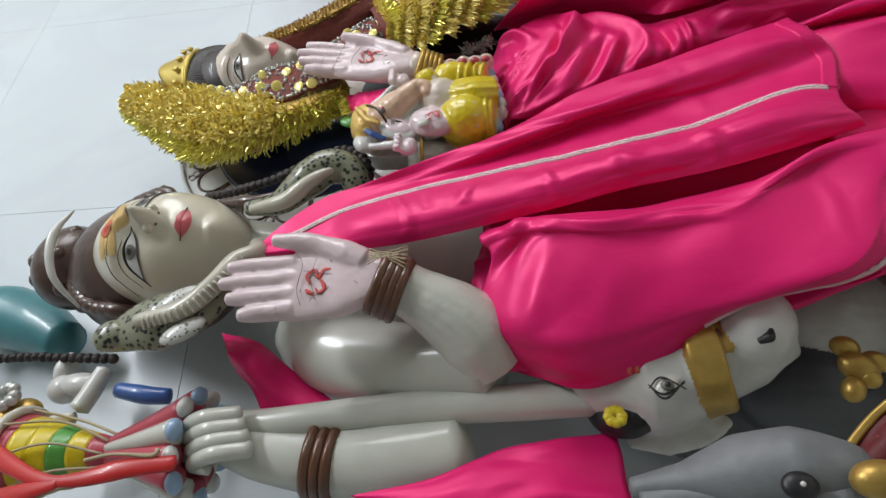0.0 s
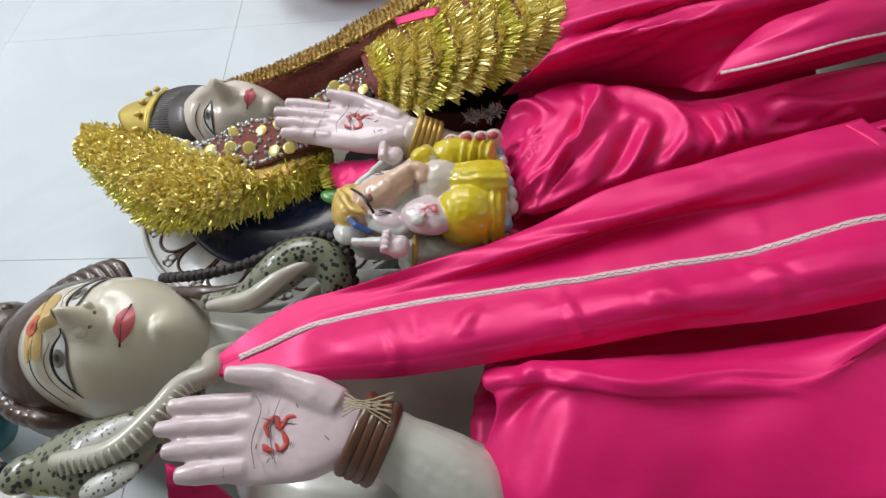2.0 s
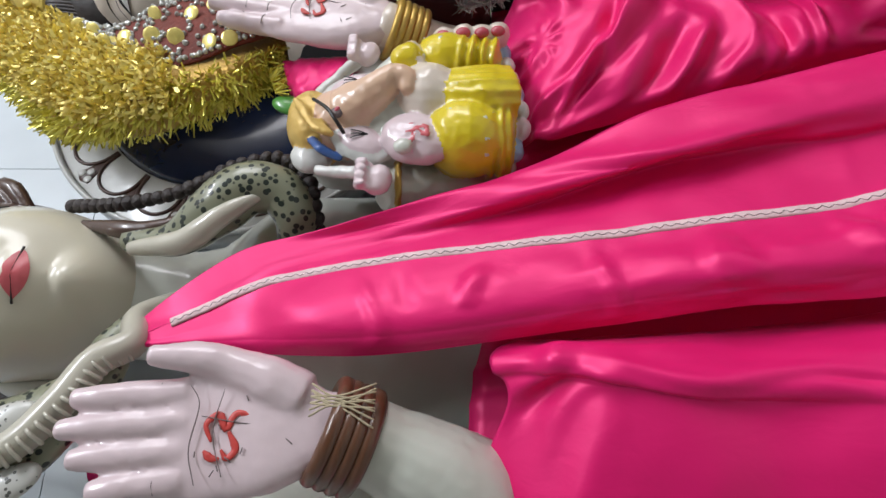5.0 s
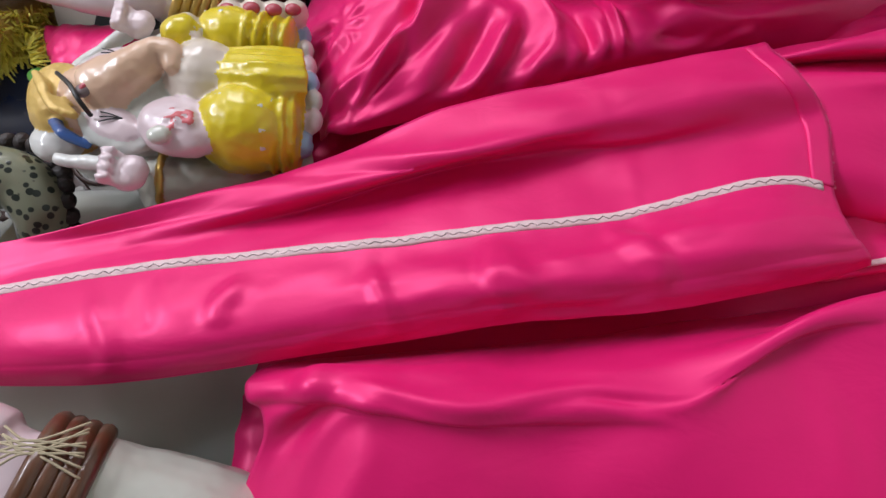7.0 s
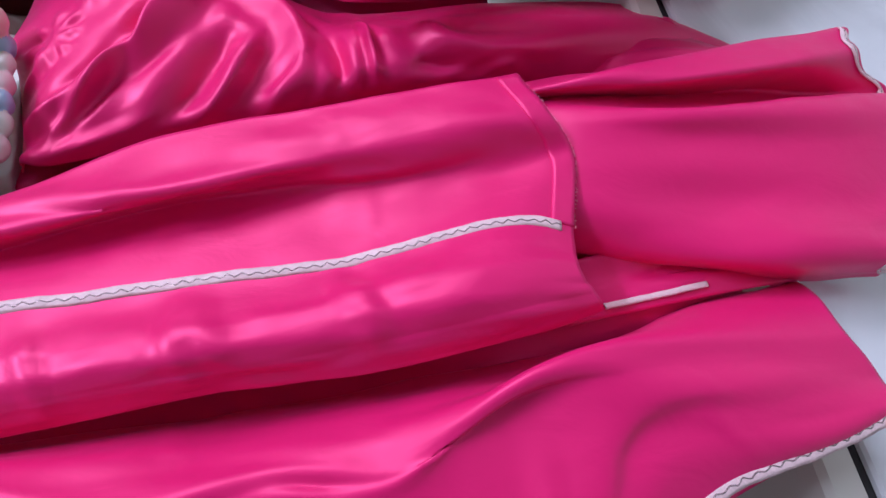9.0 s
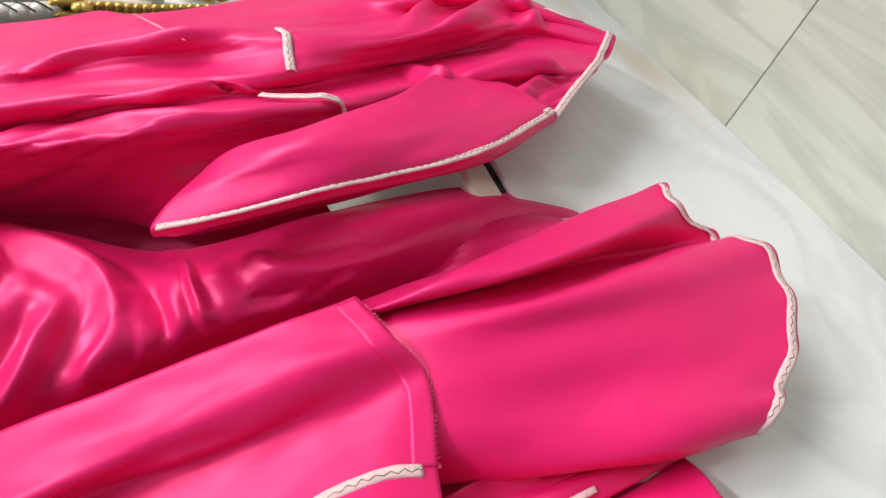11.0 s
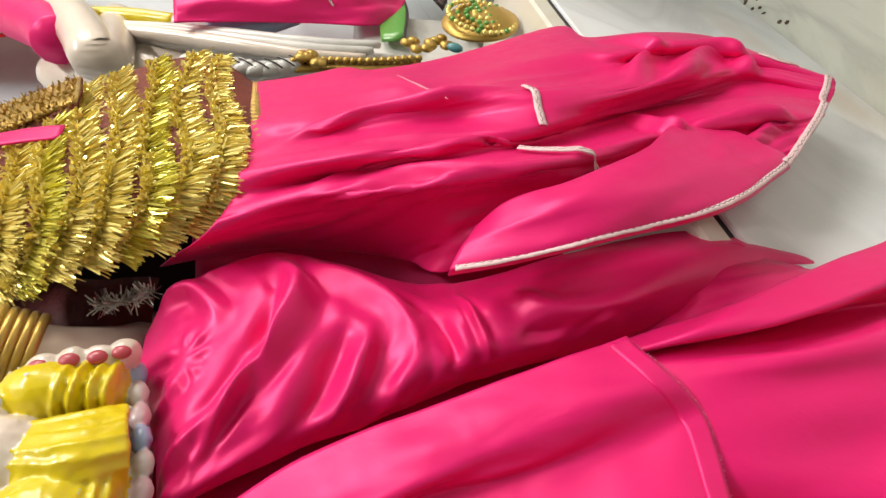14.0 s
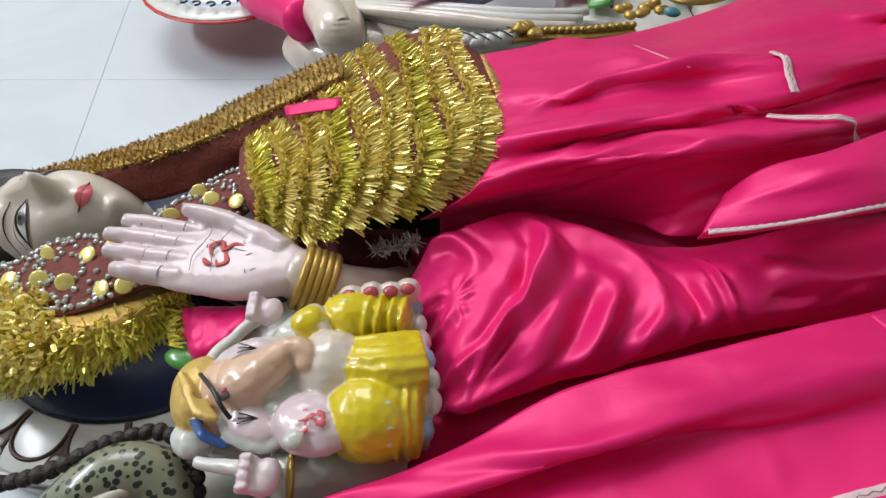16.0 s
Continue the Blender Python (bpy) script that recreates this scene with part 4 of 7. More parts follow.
# ---- cloth over the seated female statue ----
skirt = thing("skirt", None, "bright pink satin skirt with silver lace on the female statue", "cloth", "statue robes")
main = surface([
    [(0.638, 0.089, 0.863), (0.633, 0.064, 0.747), (0.623, 0.042, 0.686), (0.607, 0.034, 0.651), (0.613, 0.015, 0.560), (0.672, -0.005, 0.399), (0.614, -0.020, 0.384), (0.613, -0.032, 0.299), (0.588, -0.043, 0.229), (0.524, -0.056, 0.205), (0.448, -0.070, 0.173)],
    [(0.550, 0.055, 0.838), (0.540, 0.027, 0.744), (0.522, 0.004, 0.681), (0.500, -0.014, 0.651), (0.494, -0.023, 0.587), (0.523, -0.044, 0.459), (0.496, -0.061, 0.421), (0.501, -0.071, 0.360), (0.495, -0.075, 0.290), (0.469, -0.075, 0.244), (0.431, -0.075, 0.187)]] + [
    [(0.472, 0.023, 0.821), (0.440, -0.010, 0.742), (0.440, -0.019, 0.682), (0.427, -0.043, 0.622), (0.428, -0.057, 0.540), (0.453, -0.052, 0.461), (0.486, -0.055, 0.389), (0.496, -0.059, 0.313), (0.468, -0.065, 0.255), (0.422, -0.074, 0.192)],
    [(0.419, 0.006, 0.810), (0.418, -0.005, 0.738), (0.416, -0.020, 0.675), (0.418, -0.031, 0.607), (0.394, -0.060, 0.543), (0.405, -0.070, 0.461), (0.424, -0.076, 0.380), (0.451, -0.070, 0.284), (0.409, -0.074, 0.204)],
    [(0.384, -0.004, 0.801), (0.378, -0.024, 0.729), (0.376, -0.033, 0.670), (0.374, -0.039, 0.611), (0.366, -0.054, 0.550), (0.413, -0.044, 0.450), (0.437, -0.048, 0.361), (0.447, -0.058, 0.273), (0.400, -0.070, 0.211)]] + [
    [(0.364, -0.005, 0.800), (0.353, -0.030, 0.729), (0.355, -0.035, 0.659), (0.358, -0.037, 0.595), (0.371, -0.033, 0.552), (0.411, -0.034, 0.435), (0.412, -0.051, 0.356), (0.397, -0.069, 0.296), (0.380, -0.072, 0.236)],
    [(0.353, 0.005, 0.804), (0.363, -0.003, 0.735), (0.351, -0.022, 0.668), (0.324, -0.048, 0.613), (0.314, -0.060, 0.568), (0.339, -0.055, 0.494), (0.360, -0.062, 0.407), (0.357, -0.078, 0.334), (0.364, -0.071, 0.256)],
    [(0.335, 0.007, 0.813), (0.330, -0.018, 0.742), (0.307, -0.040, 0.677), (0.299, -0.052, 0.619), (0.303, -0.055, 0.566), (0.333, -0.042, 0.482), (0.354, -0.046, 0.397), (0.354, -0.061, 0.333), (0.344, -0.070, 0.280)]] + [
    [(0.321, 0.008, 0.822), (0.336, 0.007, 0.751), (0.319, -0.015, 0.684), (0.310, -0.023, 0.622), (0.305, -0.032, 0.561), (0.314, -0.036, 0.488), (0.320, -0.047, 0.416), (0.325, -0.057, 0.356), (0.334, -0.066, 0.295)],
    [(0.321, 0.026, 0.839), (0.336, 0.026, 0.769), (0.334, 0.024, 0.704), (0.314, 0.013, 0.654), (0.293, 0.003, 0.605), (0.289, -0.008, 0.541), (0.296, -0.021, 0.468), (0.313, -0.035, 0.384), (0.320, -0.059, 0.315)],
    [(0.348, 0.076, 0.869), (0.363, 0.075, 0.792), (0.349, 0.070, 0.713), (0.322, 0.058, 0.660), (0.290, 0.039, 0.638), (0.294, 0.021, 0.543), (0.296, 0.000, 0.461), (0.298, -0.020, 0.385), (0.316, -0.050, 0.322)],
], 220, 220)
for _ in range(40):
    main[:, 1:-1] = (main[:, :-2] + 2 * main[:, 1:-1] + main[:, 2:]) / 4
main = creased(main, 0.003, 41.0, 9.0, 3.0)
main = drawn(ridged(main, 0.004, 43.0, 8.0, 1.4, (0.12, 1.3)), [(w, 1.5 * d, k, e, q) for w, d, k, e, q in PLEAT_FOLDS])
part("pleats", thick(main, 0.0012), PINK, skirt)
flap = surface([
    [(0.273, -0.030, 0.630), (0.280, -0.049, 0.606), (0.280, -0.066, 0.566), (0.293, -0.073, 0.522), (0.314, -0.074, 0.479), (0.351, -0.069, 0.435), (0.374, -0.057, 0.398)],
    [(0.262, -0.031, 0.638), (0.258, -0.051, 0.611), (0.258, -0.070, 0.574), (0.266, -0.079, 0.529), (0.286, -0.079, 0.483), (0.316, -0.072, 0.429), (0.349, -0.065, 0.365)],
    [(0.251, -0.029, 0.648), (0.246, -0.052, 0.606), (0.245, -0.068, 0.569), (0.248, -0.076, 0.527), (0.265, -0.077, 0.473), (0.285, -0.076, 0.419), (0.315, -0.072, 0.352)],
    [(0.239, -0.024, 0.657), (0.231, -0.041, 0.616), (0.227, -0.061, 0.565), (0.233, -0.065, 0.521), (0.241, -0.069, 0.472), (0.260, -0.070, 0.420), (0.299, -0.072, 0.346)]] + [
    [(0.243, -0.013, 0.656), (0.238, -0.027, 0.613), (0.238, -0.042, 0.557), (0.245, -0.046, 0.509), (0.252, -0.050, 0.458), (0.267, -0.054, 0.405), (0.306, -0.058, 0.329)],
], 90, 50)
flap = drawn(creased(flap, 0.002, 51.0, 4.0, 3.0), FLAP_FOLDS)
part("front_flap", thick(flap, 0.0012), PINK, skirt)
braid("lace", [tuple(p + np.array((0, -0.0008, 0))) for p in flap[1:, 38]][::4], 0.0065, skirt, "silver lace edge")
braid("lace", laid([(0.422, -0.063, 0.548), (0.406, -0.063, 0.546), (0.378, -0.065, 0.548), (0.366, -0.063, 0.549)], [main, flap], 0.002), 0.0072, skirt, "silver lace edge", 60)
braid("lace", laid([(0.350, -0.050, 0.574), (0.335, -0.056, 0.559), (0.324, -0.061, 0.537), (0.318, -0.062, 0.519), (0.309, -0.066, 0.513)], [main, flap], 0.004), 0.0064, skirt, "silver lace edge", 60)
braid("lace", laid([(0.434, -0.083, 0.193), (0.382, -0.083, 0.241), (0.341, -0.081, 0.289), (0.309, -0.079, 0.331), (0.293, -0.077, 0.354)], [main, flap]), 0.0072, skirt, "silver lace hem", 60)
braid("lace", laid([(0.481, -0.071, 0.252), (0.463, -0.075, 0.232), (0.463, -0.076, 0.209)], [main, flap]), 0.0056, skirt, "silver lace hem", 60)
fill = surface([
    [(0.401, 0.091, 0.848), (0.378, 0.082, 0.756), (0.361, 0.066, 0.680), (0.313, 0.045, 0.598), (0.307, 0.025, 0.527)],
    [(0.388, 0.121, 0.848), (0.362, 0.103, 0.756), (0.350, 0.087, 0.678), (0.310, 0.065, 0.592), (0.311, 0.052, 0.513)],
    [(0.353, 0.135, 0.849), (0.337, 0.118, 0.757), (0.329, 0.102, 0.679), (0.294, 0.080, 0.592), (0.289, 0.067, 0.516)],
], 40, 16)
part("lower_fold", thick(creased(fill, 0.003, 58.0, 3.0, 3.0), 0.0012), PINK, skirt)
part("pale_crease", tube([(0.478, -0.036, 0.654), (0.450, -0.042, 0.638), (0.418, -0.049, 0.620)], [0.0004, 0.0012, 0.0005], 6, 20), PINK_PALE, skirt)


# ---- statues: one mesh each ----
class Head:
    """A carved head that looks towards -y, turned by yaw; gives points of its face for the painted features."""

    def __init__(self, c, r, yaw=0.0, tilt=0.0):
        self.c, self.r = np.array(c, float), r
        self.R = np.array(Euler((radians(tilt), 0, radians(yaw))).to_matrix())

    def relief(self, x, z):
        rx, _, rz = self.r
        u, v = x / rx, z / rz
        g = lambda a, b, sa, sb: np.exp(-((u - a) / sa) ** 2 - ((v - b) / sb) ** 2)
        h = 0.034 * g(0, -0.17, 0.13, 0.13) + 0.020 * g(0, 0.05, 0.09, 0.22) + 0.009 * (g(0.13, -0.2, 0.09, 0.08) + g(-0.13, -0.2, 0.09, 0.08))
        h += 0.008 * g(0, -0.47, 0.26, 0.07) + 0.007 * g(0, -0.57, 0.2, 0.06) - 0.004 * g(0, -0.67, 0.25, 0.05) + 0.018 * g(0, -0.82, 0.26, 0.16)
        h -= 0.010 * (g(0.42, 0.10, 0.24, 0.14) + g(-0.42, 0.10, 0.24, 0.14))
        h += 0.008 * (g(0.42, 0.06, 0.16, 0.08) + g(-0.42, 0.06, 0.16, 0.08)) + 0.006 * (g(0.42, 0.33, 0.3, 0.08) + g(-0.42, 0.33, 0.3, 0.08))
        h += 0.007 * (g(0.5, -0.25, 0.25, 0.25) + g(-0.5, -0.25, 0.25, 0.25))
        return h * rx / 0.085

    def width(self, z):
        v = z / self.r[2]
        return self.r[0] * np.where(v < 0, 1 - 0.12 * v * v, 1.0)

    def at(self, x, z, lift=0.0):
        x, z = np.asarray(x, float), np.asarray(z, float)
        f = np.maximum(1 - (x / self.width(z)) ** 2 - (z / self.r[2]) ** 2, 0.0)
        y = -self.r[1] * np.sqrt(f) - self.relief(x, z) - lift
        return np.stack([x, y, z], -1) @ self.R.T + self.c

    def skull(self):
        th, ph = np.linspace(0.02, np.pi - 0.02, 56), np.linspace(0, 2 * np.pi, 84, endpoint=False)
        z = np.outer(np.cos(th), np.ones(84)) * self.r[2]
        w = self.width(z)
        x = np.outer(np.sin(th), np.cos(ph)) * w
        s = np.outer(np.sin(th), np.sin(ph))
        y = s * self.r[1] - np.where(s < 0, self.relief(x, z) * np.minimum(1, -s * 2.2), 0)
        V, F = grid(np.stack([x, y, z], 2) @ self.R.T + self.c, True)
        return V, F

    def patch(self, outline, lift=0.0006):
        """A painted area inside an outline of the face."""
        o = smooth_line([(a, 0, b) for a, b in outline + outline[:1]], 40)[:-1]
        m = o.mean(0)
        rings = [self.at(m[0] + (o[:, 0] - m[0]) * k, m[2] + (o[:, 2] - m[2]) * k, lift) for k in (0.02, 0.35, 0.7, 1.0)]
        return grid(np.array(rings), True)

    def stroke(self, pts, radii, lift=0.0003):
        o = smooth_line([(a, 0, b) for a, b in pts], 24)
        return tube([tuple(p) for p in self.at(o[:, 0], o[:, 2], lift)], radii, 6, 24)

    def eye(self, s, wide=1.32, tall=1.5):
        """White, iris, pupil, lids and brow of the eye on side s, as painted."""
        k = self.r[0] / 0.085
        q = lambda pts: [(s * (ex + (a - ex) * wide) * k, (0.006 + (b - 0.0155) * tall) * k) for a, b in pts]
        ex = 0.037
        out = [(*self.patch(q([(ex - 0.019, 0.012), (ex - 0.006, 0.022), (ex + 0.008, 0.021), (ex + 0.021, 0.010), (ex + 0.006, 0.009), (ex - 0.008, 0.009)]), 0.0024), WHITE)]
        circle = lambda r: [(ex + 0.0 + r * math.cos(a), 0.0155 + r * math.sin(a)) for a in np.linspace(0, 2 * math.pi, 9)[:-1]]
        out.append((*self.patch(q(circle(0.0068)), 0.0032), IRIS))
        out.append((*self.patch(q(circle(0.0030)), 0.0038), BLACK))
        out.append((*self.stroke(q([(ex - 0.021, 0.010), (ex - 0.007, 0.0235), (ex + 0.008, 0.0225), (ex + 0.026, 0.006)]), [0.0006, 0.0018, 0.0018, 0.0005], 0.0022), BLACK))
        out.append((*self.stroke(q([(ex - 0.018, 0.011), (ex - 0.006, 0.008), (ex + 0.008, 0.008), (ex + 0.022, 0.009)]), [0.0005, 0.0011, 0.0006], 0.0022), LINE))
        out.append((*self.stroke(q([(ex - 0.014, 0.026), (ex + 0.0, 0.031), (ex + 0.014, 0.028), (ex + 0.026, 0.015)]), [0.0003, 0.0005, 0.0003], 0.0002), LINE))
        out.append((*self.stroke(q([(ex - 0.022, 0.036), (ex - 0.004, 0.043), (ex + 0.014, 0.041), (ex + 0.03, 0.026)]), [0.0005, 0.0008, 0.0006, 0.0003], 0.0002), BLACK_HAIR))
        return out

    def mouth(self):
        k, z0 = self.r[0] / 0.085, -0.058 * self.r[2] / 0.115
        q = lambda pts: [(a * k, z0 + b * k) for a, b in pts]
        out = [(*self.patch(q([(-0.021, 0.0), (-0.008, 0.006), (0, 0.0045), (0.008, 0.006), (0.021, 0.0), (0.010, -0.009), (0, -0.0115), (-0.010, -0.009)]), 0.0012), LIP)]
        out.append((*self.stroke(q([(-0.024, 0.001), (-0.008, -0.001), (0, -0.0005), (0.008, -0.001), (0.024, 0.001)]), [0.0011, 0.0003, 0.0003, 0.0003, 0.0011], 0.0009), BLACK_HAIR))
        return out


def hand(wrist, tip, across, size=1.0, mat=PALM, thumb=1, seed=1, arm=()):
    """An open hand: palm towards -y, four fingers, a thumb on the side of the across vector."""
    w, t = np.array(wrist, float), np.array(tip, float)
    v = (t - w) / np.linalg.norm(t - w)
    L = np.linalg.norm(t - w)
    a = np.array(across, float)
    a -= v * (a @ v)
    a /= np.linalg.norm(a)
    n = np.cross(a, v)
    n = n if n[1] < 0 else -n
    k = L / 0.19
    P = lambda x, y, z=0.0: tuple(w + a * x * k + v * y * k + n * z * k)
    out, lines = [], []
    rings = []
    for y, half, thick_, mid in [(-0.012, 0.024, 0.019, 0.0), (0.0, 0.026, 0.020, 0.0), (0.02, 0.040, 0.020, 0.003), (0.045, 0.048, 0.019, 0.003), (0.075, 0.046, 0.015, 0.0), (0.104, 0.044, 0.013, -0.001), (0.118, 0.041, 0.010, -0.001)]:
        ang = np.linspace(0, 2 * np.pi, 28, endpoint=False)
        x, z = np.cos(ang) * half + mid, np.sin(ang) * thick_
        z = np.where(z > 0, z * (0.75 + 0.35 * (np.abs(x - mid) / half) ** 2), z)
        rings.append([P(xx, y, zz) for xx, zz in zip(x, z)])
    rings = np.array(rings)
    fine = np.array([smooth_line(rings[:, j], 22) for j in range(28)]).transpose(1, 0, 2)
    fine = np.concatenate([np.repeat(fine[:1].mean(1, keepdims=True), 28, 1), fine, np.repeat(fine[-1:].mean(1, keepdims=True), 28, 1)])
    out.append((*grid(fine, True), mat))
    for i, (x, top, lean) in enumerate([(0.0305, 0.182, 0.001), (0.0105, 0.190, 0.0), (-0.0100, 0.180, -0.001), (-0.0300, 0.164, -0.003)]):
        out.append((*tube([P(x, 0.10), P(x + lean * 0.4, 0.132, 0.001), P(x + lean * 0.8, top - 0.02, 0.003), P(x + lean, top, 0.004)], [0.0104, 0.0102, 0.0098, 0.0092, 0.0066], 14, 22), mat))
        for y in (0.118, 0.140, 0.160):
            if y < top - 0.012:
                lines.append((*tube([P(x - 0.007 + lean * 0.4, y, 0.0088), P(x + lean * 0.4, y + 0.0005, 0.0112), P(x + 0.007 + lean * 0.4, y - 0.0005, 0.0088)], [0.0005], 5, 8), LINE))
    out.append((*tube([P(0.020 * thumb, 0.016, 0.001), P(0.039 * thumb, 0.050, 0.004), P(0.053 * thumb, 0.086, 0.010), P(0.058 * thumb, 0.126, 0.015)], [0.017, 0.0175, 0.0125, 0.0105, 0.0065], 14, 24), mat))
    for q in arm:
        out.append(q)
    out = [fused(out, 0.0019, 5, 0.0006, seed)]
    # brushed palm lines and the red mark
    for pts in ([(-0.034, 0.088), (-0.01, 0.094), (0.02, 0.088), (0.034, 0.094)], [(-0.03, 0.07), (0.0, 0.078), (0.03, 0.07)], [(0.012, 0.086), (0.004, 0.05), (0.008, 0.02)]):
        out.append((*tube([P(x, y, 0.0135 + 0.004 * (abs(x) / 0.036) ** 2) for x, y in pts], [0.0003, 0.0005, 0.0002], 5, 20), LINE))
    for pts in ([(0.006, 0.079), (-0.006, 0.083), (-0.012, 0.074), (-0.002, 0.069), (-0.012, 0.062), (-0.008, 0.05), (0.006, 0.055)], [(0.0, 0.067), (0.012, 0.062), (0.018, 0.068), (0.012, 0.072)], [(0.012, 0.084), (0.017, 0.079), (0.018, 0.073)]):
        out.append((*tube([P(-x, y, 0.0130) for x, y in pts], [0.0010, 0.0025, 0.0021, 0.0009], 8, 40, 0.3), OM_RED))
    out += lines
    r = random.Random(seed)
    for _ in range(9):
        x, y = r.uniform(-0.03, 0.03), r.uniform(0.02, 0.09)
        out.append((*tube([P(x, y, 0.0145), P(x + 0.004, y + r.uniform(-0.006, 0.006), 0.0148)], [0.0004], 5, 4), LINE))
    return out


def bangle(c, axis, r, mats, rows=3, pitch=0.008, fat=0.0052):
    """Stacked carved bangles round an arm."""
    ax = np.array(axis, float)
    ax /= np.linalg.norm(ax)
    a = np.cross(ax, (0.3, 1, 0.1))
    a /= np.linalg.norm(a)
    b = np.cross(ax, a)
    out = []
    for i in range(rows):
        o = np.array(c) + ax * pitch * (i - (rows - 1) / 2)
        ring = [tuple(o + r * (a * math.cos(t) + b * math.sin(t))) for t in np.linspace(0, 2 * math.pi, 25)]
        out.append((*tube(ring, [fat], 8, 40), mats[i % len(mats)]))
    return out


# the seated male statue
S = Head((0.042, 0.178, 1.317), (0.083, 0.098, 0.118), -11, -4)
male = [(*S.skull(), FACE)] + S.eye(1) + S.eye(-1) + S.mouth()
for z in (0.030, 0.0415, 0.053):     # three bars of yellow paste, a red eye between the brows, paste down the nose
    male.append((*S.patch([(-0.035, z), (0.0, z - 0.001), (0.035, z), (0.034, z + 0.0085), (0.0, z + 0.0095), (-0.034, z + 0.0085)], 0.0008), TILAK_Y))
male.append((*S.patch([(0.0, 0.031), (0.010, 0.039), (0.011, 0.051), (0.0, 0.062), (-0.011, 0.051), (-0.010, 0.039)], 0.0018), TILAK_R))
male.append((*S.patch([(0.0, 0.039), (0.004, 0.044), (0.004, 0.049), (0.0, 0.054), (-0.004, 0.049), (-0.004, 0.044)], 0.0024), OM_RED))
male.append((*S.patch([(-0.011, 0.031), (0.011, 0.031), (0.008, 0.012), (0.006, -0.008), (0.0, -0.016), (-0.006, -0.008), (-0.008, 0.012)], 0.0006), TILAK_Y))
for s in (-1, 1):       # wings of the nose, nostrils
    male.append((*ball(tuple(S.at(s * 0.0135, -0.026, -0.003)), (0.0060, 0.0075, 0.0062), (0, 0, 0), 12, 16), FACE))
    # nostrils as small dark dots, their shade put into the colour
    male.append((*ball(tuple(S.at(s * 0.0075, -0.0345, -0.0005)), (0.0026, 0.002, 0.0016), (0, 0, 0), 8, 10), LINE))
hair_c = np.array((0.052, 0.224, 1.378))
male.append((*ball(hair_c, (0.104, 0.105, 0.128), (0, 0, 0), 30, 40), HAIR))
for k in range(26):     # combed locks from the brow to the knot of hair
    a = -1.45 + 2.9 * k / 25
    p0 = S.at(0.084 * math.sin(a), 0.014 + 0.102 * math.cos(a), -0.007)
    p1 = (0.054 + 0.104 * math.sin(a), 0.165 + 0.02 * math.cos(a), 1.366 + 0.116 * math.cos(a))
    p2 = (0.062 + 0.07 * math.sin(a), 0.215, 1.44 + 0.06 * math.cos(a))
    male.append((*tube([tuple(p0), p1, p2, (0.055, 0.215, 1.50)], [0.007, 0.0115, 0.0115, 0.008], 8, 20), HAIR))
male.append((*ball((0.058, 0.215, 1.515), (0.066, 0.060, 0.055), (0, 0, 0), 18, 26), HAIR))
for k in range(30):     # twisted coil round the knot
    a = k * 0.9
    male.append((*ball((0.058 + (0.062 - 0.0012 * k) * math.cos(a), 0.215 + (0.056 - 0.0011 * k) * math.sin(a), 1.488 + 0.0027 * k), (0.013, 0.013, 0.011), (0, 0, 0), 8, 10), HAIR))
# white crescent streak on the hair, its highlight laid on in white
male.append((*tube([(-0.045, 0.165, 1.43), (-0.02, 0.125, 1.452), (0.03, 0.106, 1.462), (0.08, 0.112, 1.458)], [0.002, 0.005, 0.006, 0.002], 8, 24), WHITE))
male.append((*ball((-0.040, 0.20, 1.305), (0.014, 0.024, 0.034), (0, 10, 0)), SKIN))
# neck, trunk, arms
male.append((*tube([(0.046, 0.20, 1.23), (0.046, 0.215, 1.17), (0.044, 0.225, 1.12)], [0.056, 0.055, 0.075], 24, 16), SKIN))
male.append((*tube([(0.044, 0.232, 1.165), (0.044, 0.232, 1.13), (0.04, 0.232, 1.06), (0.035, 0.250, 0.97), (0.03, 0.268, 0.88), (0.03, 0.275, 0.78)], [0.06, 0.125, 0.138, 0.116, 0.098, 0.11], 32, 36, 0.85), SKIN))
male += hand((-0.092, 0.060, 0.994), (-0.110, 0.048, 1.158), (1, -0.12, 0.1), 1.0, PALM, 1, 3, [(*tube([(-0.092, 0.064, 0.990), (-0.104, 0.078, 0.955), (-0.128, 0.105, 0.905), (-0.150, 0.140, 0.880)], [0.026, 0.029, 0.037, 0.043, 0.040], 20, 28), SKIN)])
male.append((*tube([(-0.150, 0.140, 0.882), (-0.135, 0.175, 0.98), (-0.105, 0.205, 1.08), (-0.06, 0.22, 1.125)], [0.041, 0.044, 0.05, 0.055, 0.05], 20, 28), SKIN))
for k in range(9):
    p = np.array((-0.085 + 0.002 * (k % 4), 0.036, 0.984))
    male.append((*tube([tuple(p + np.array((0.002 * k - 0.006, 0, 0.016))), tuple(p + np.array((0, -0.003, 0))), tuple(p + np.array((0.003 * k - 0.012, 0.001, -0.024)))], [0.0007], 5, 12), THREAD))
male += bangle((-0.097, 0.069, 0.984), (0.22, -0.3, 0.75), 0.031, [BROWN], 4, 0.0075, 0.0058)
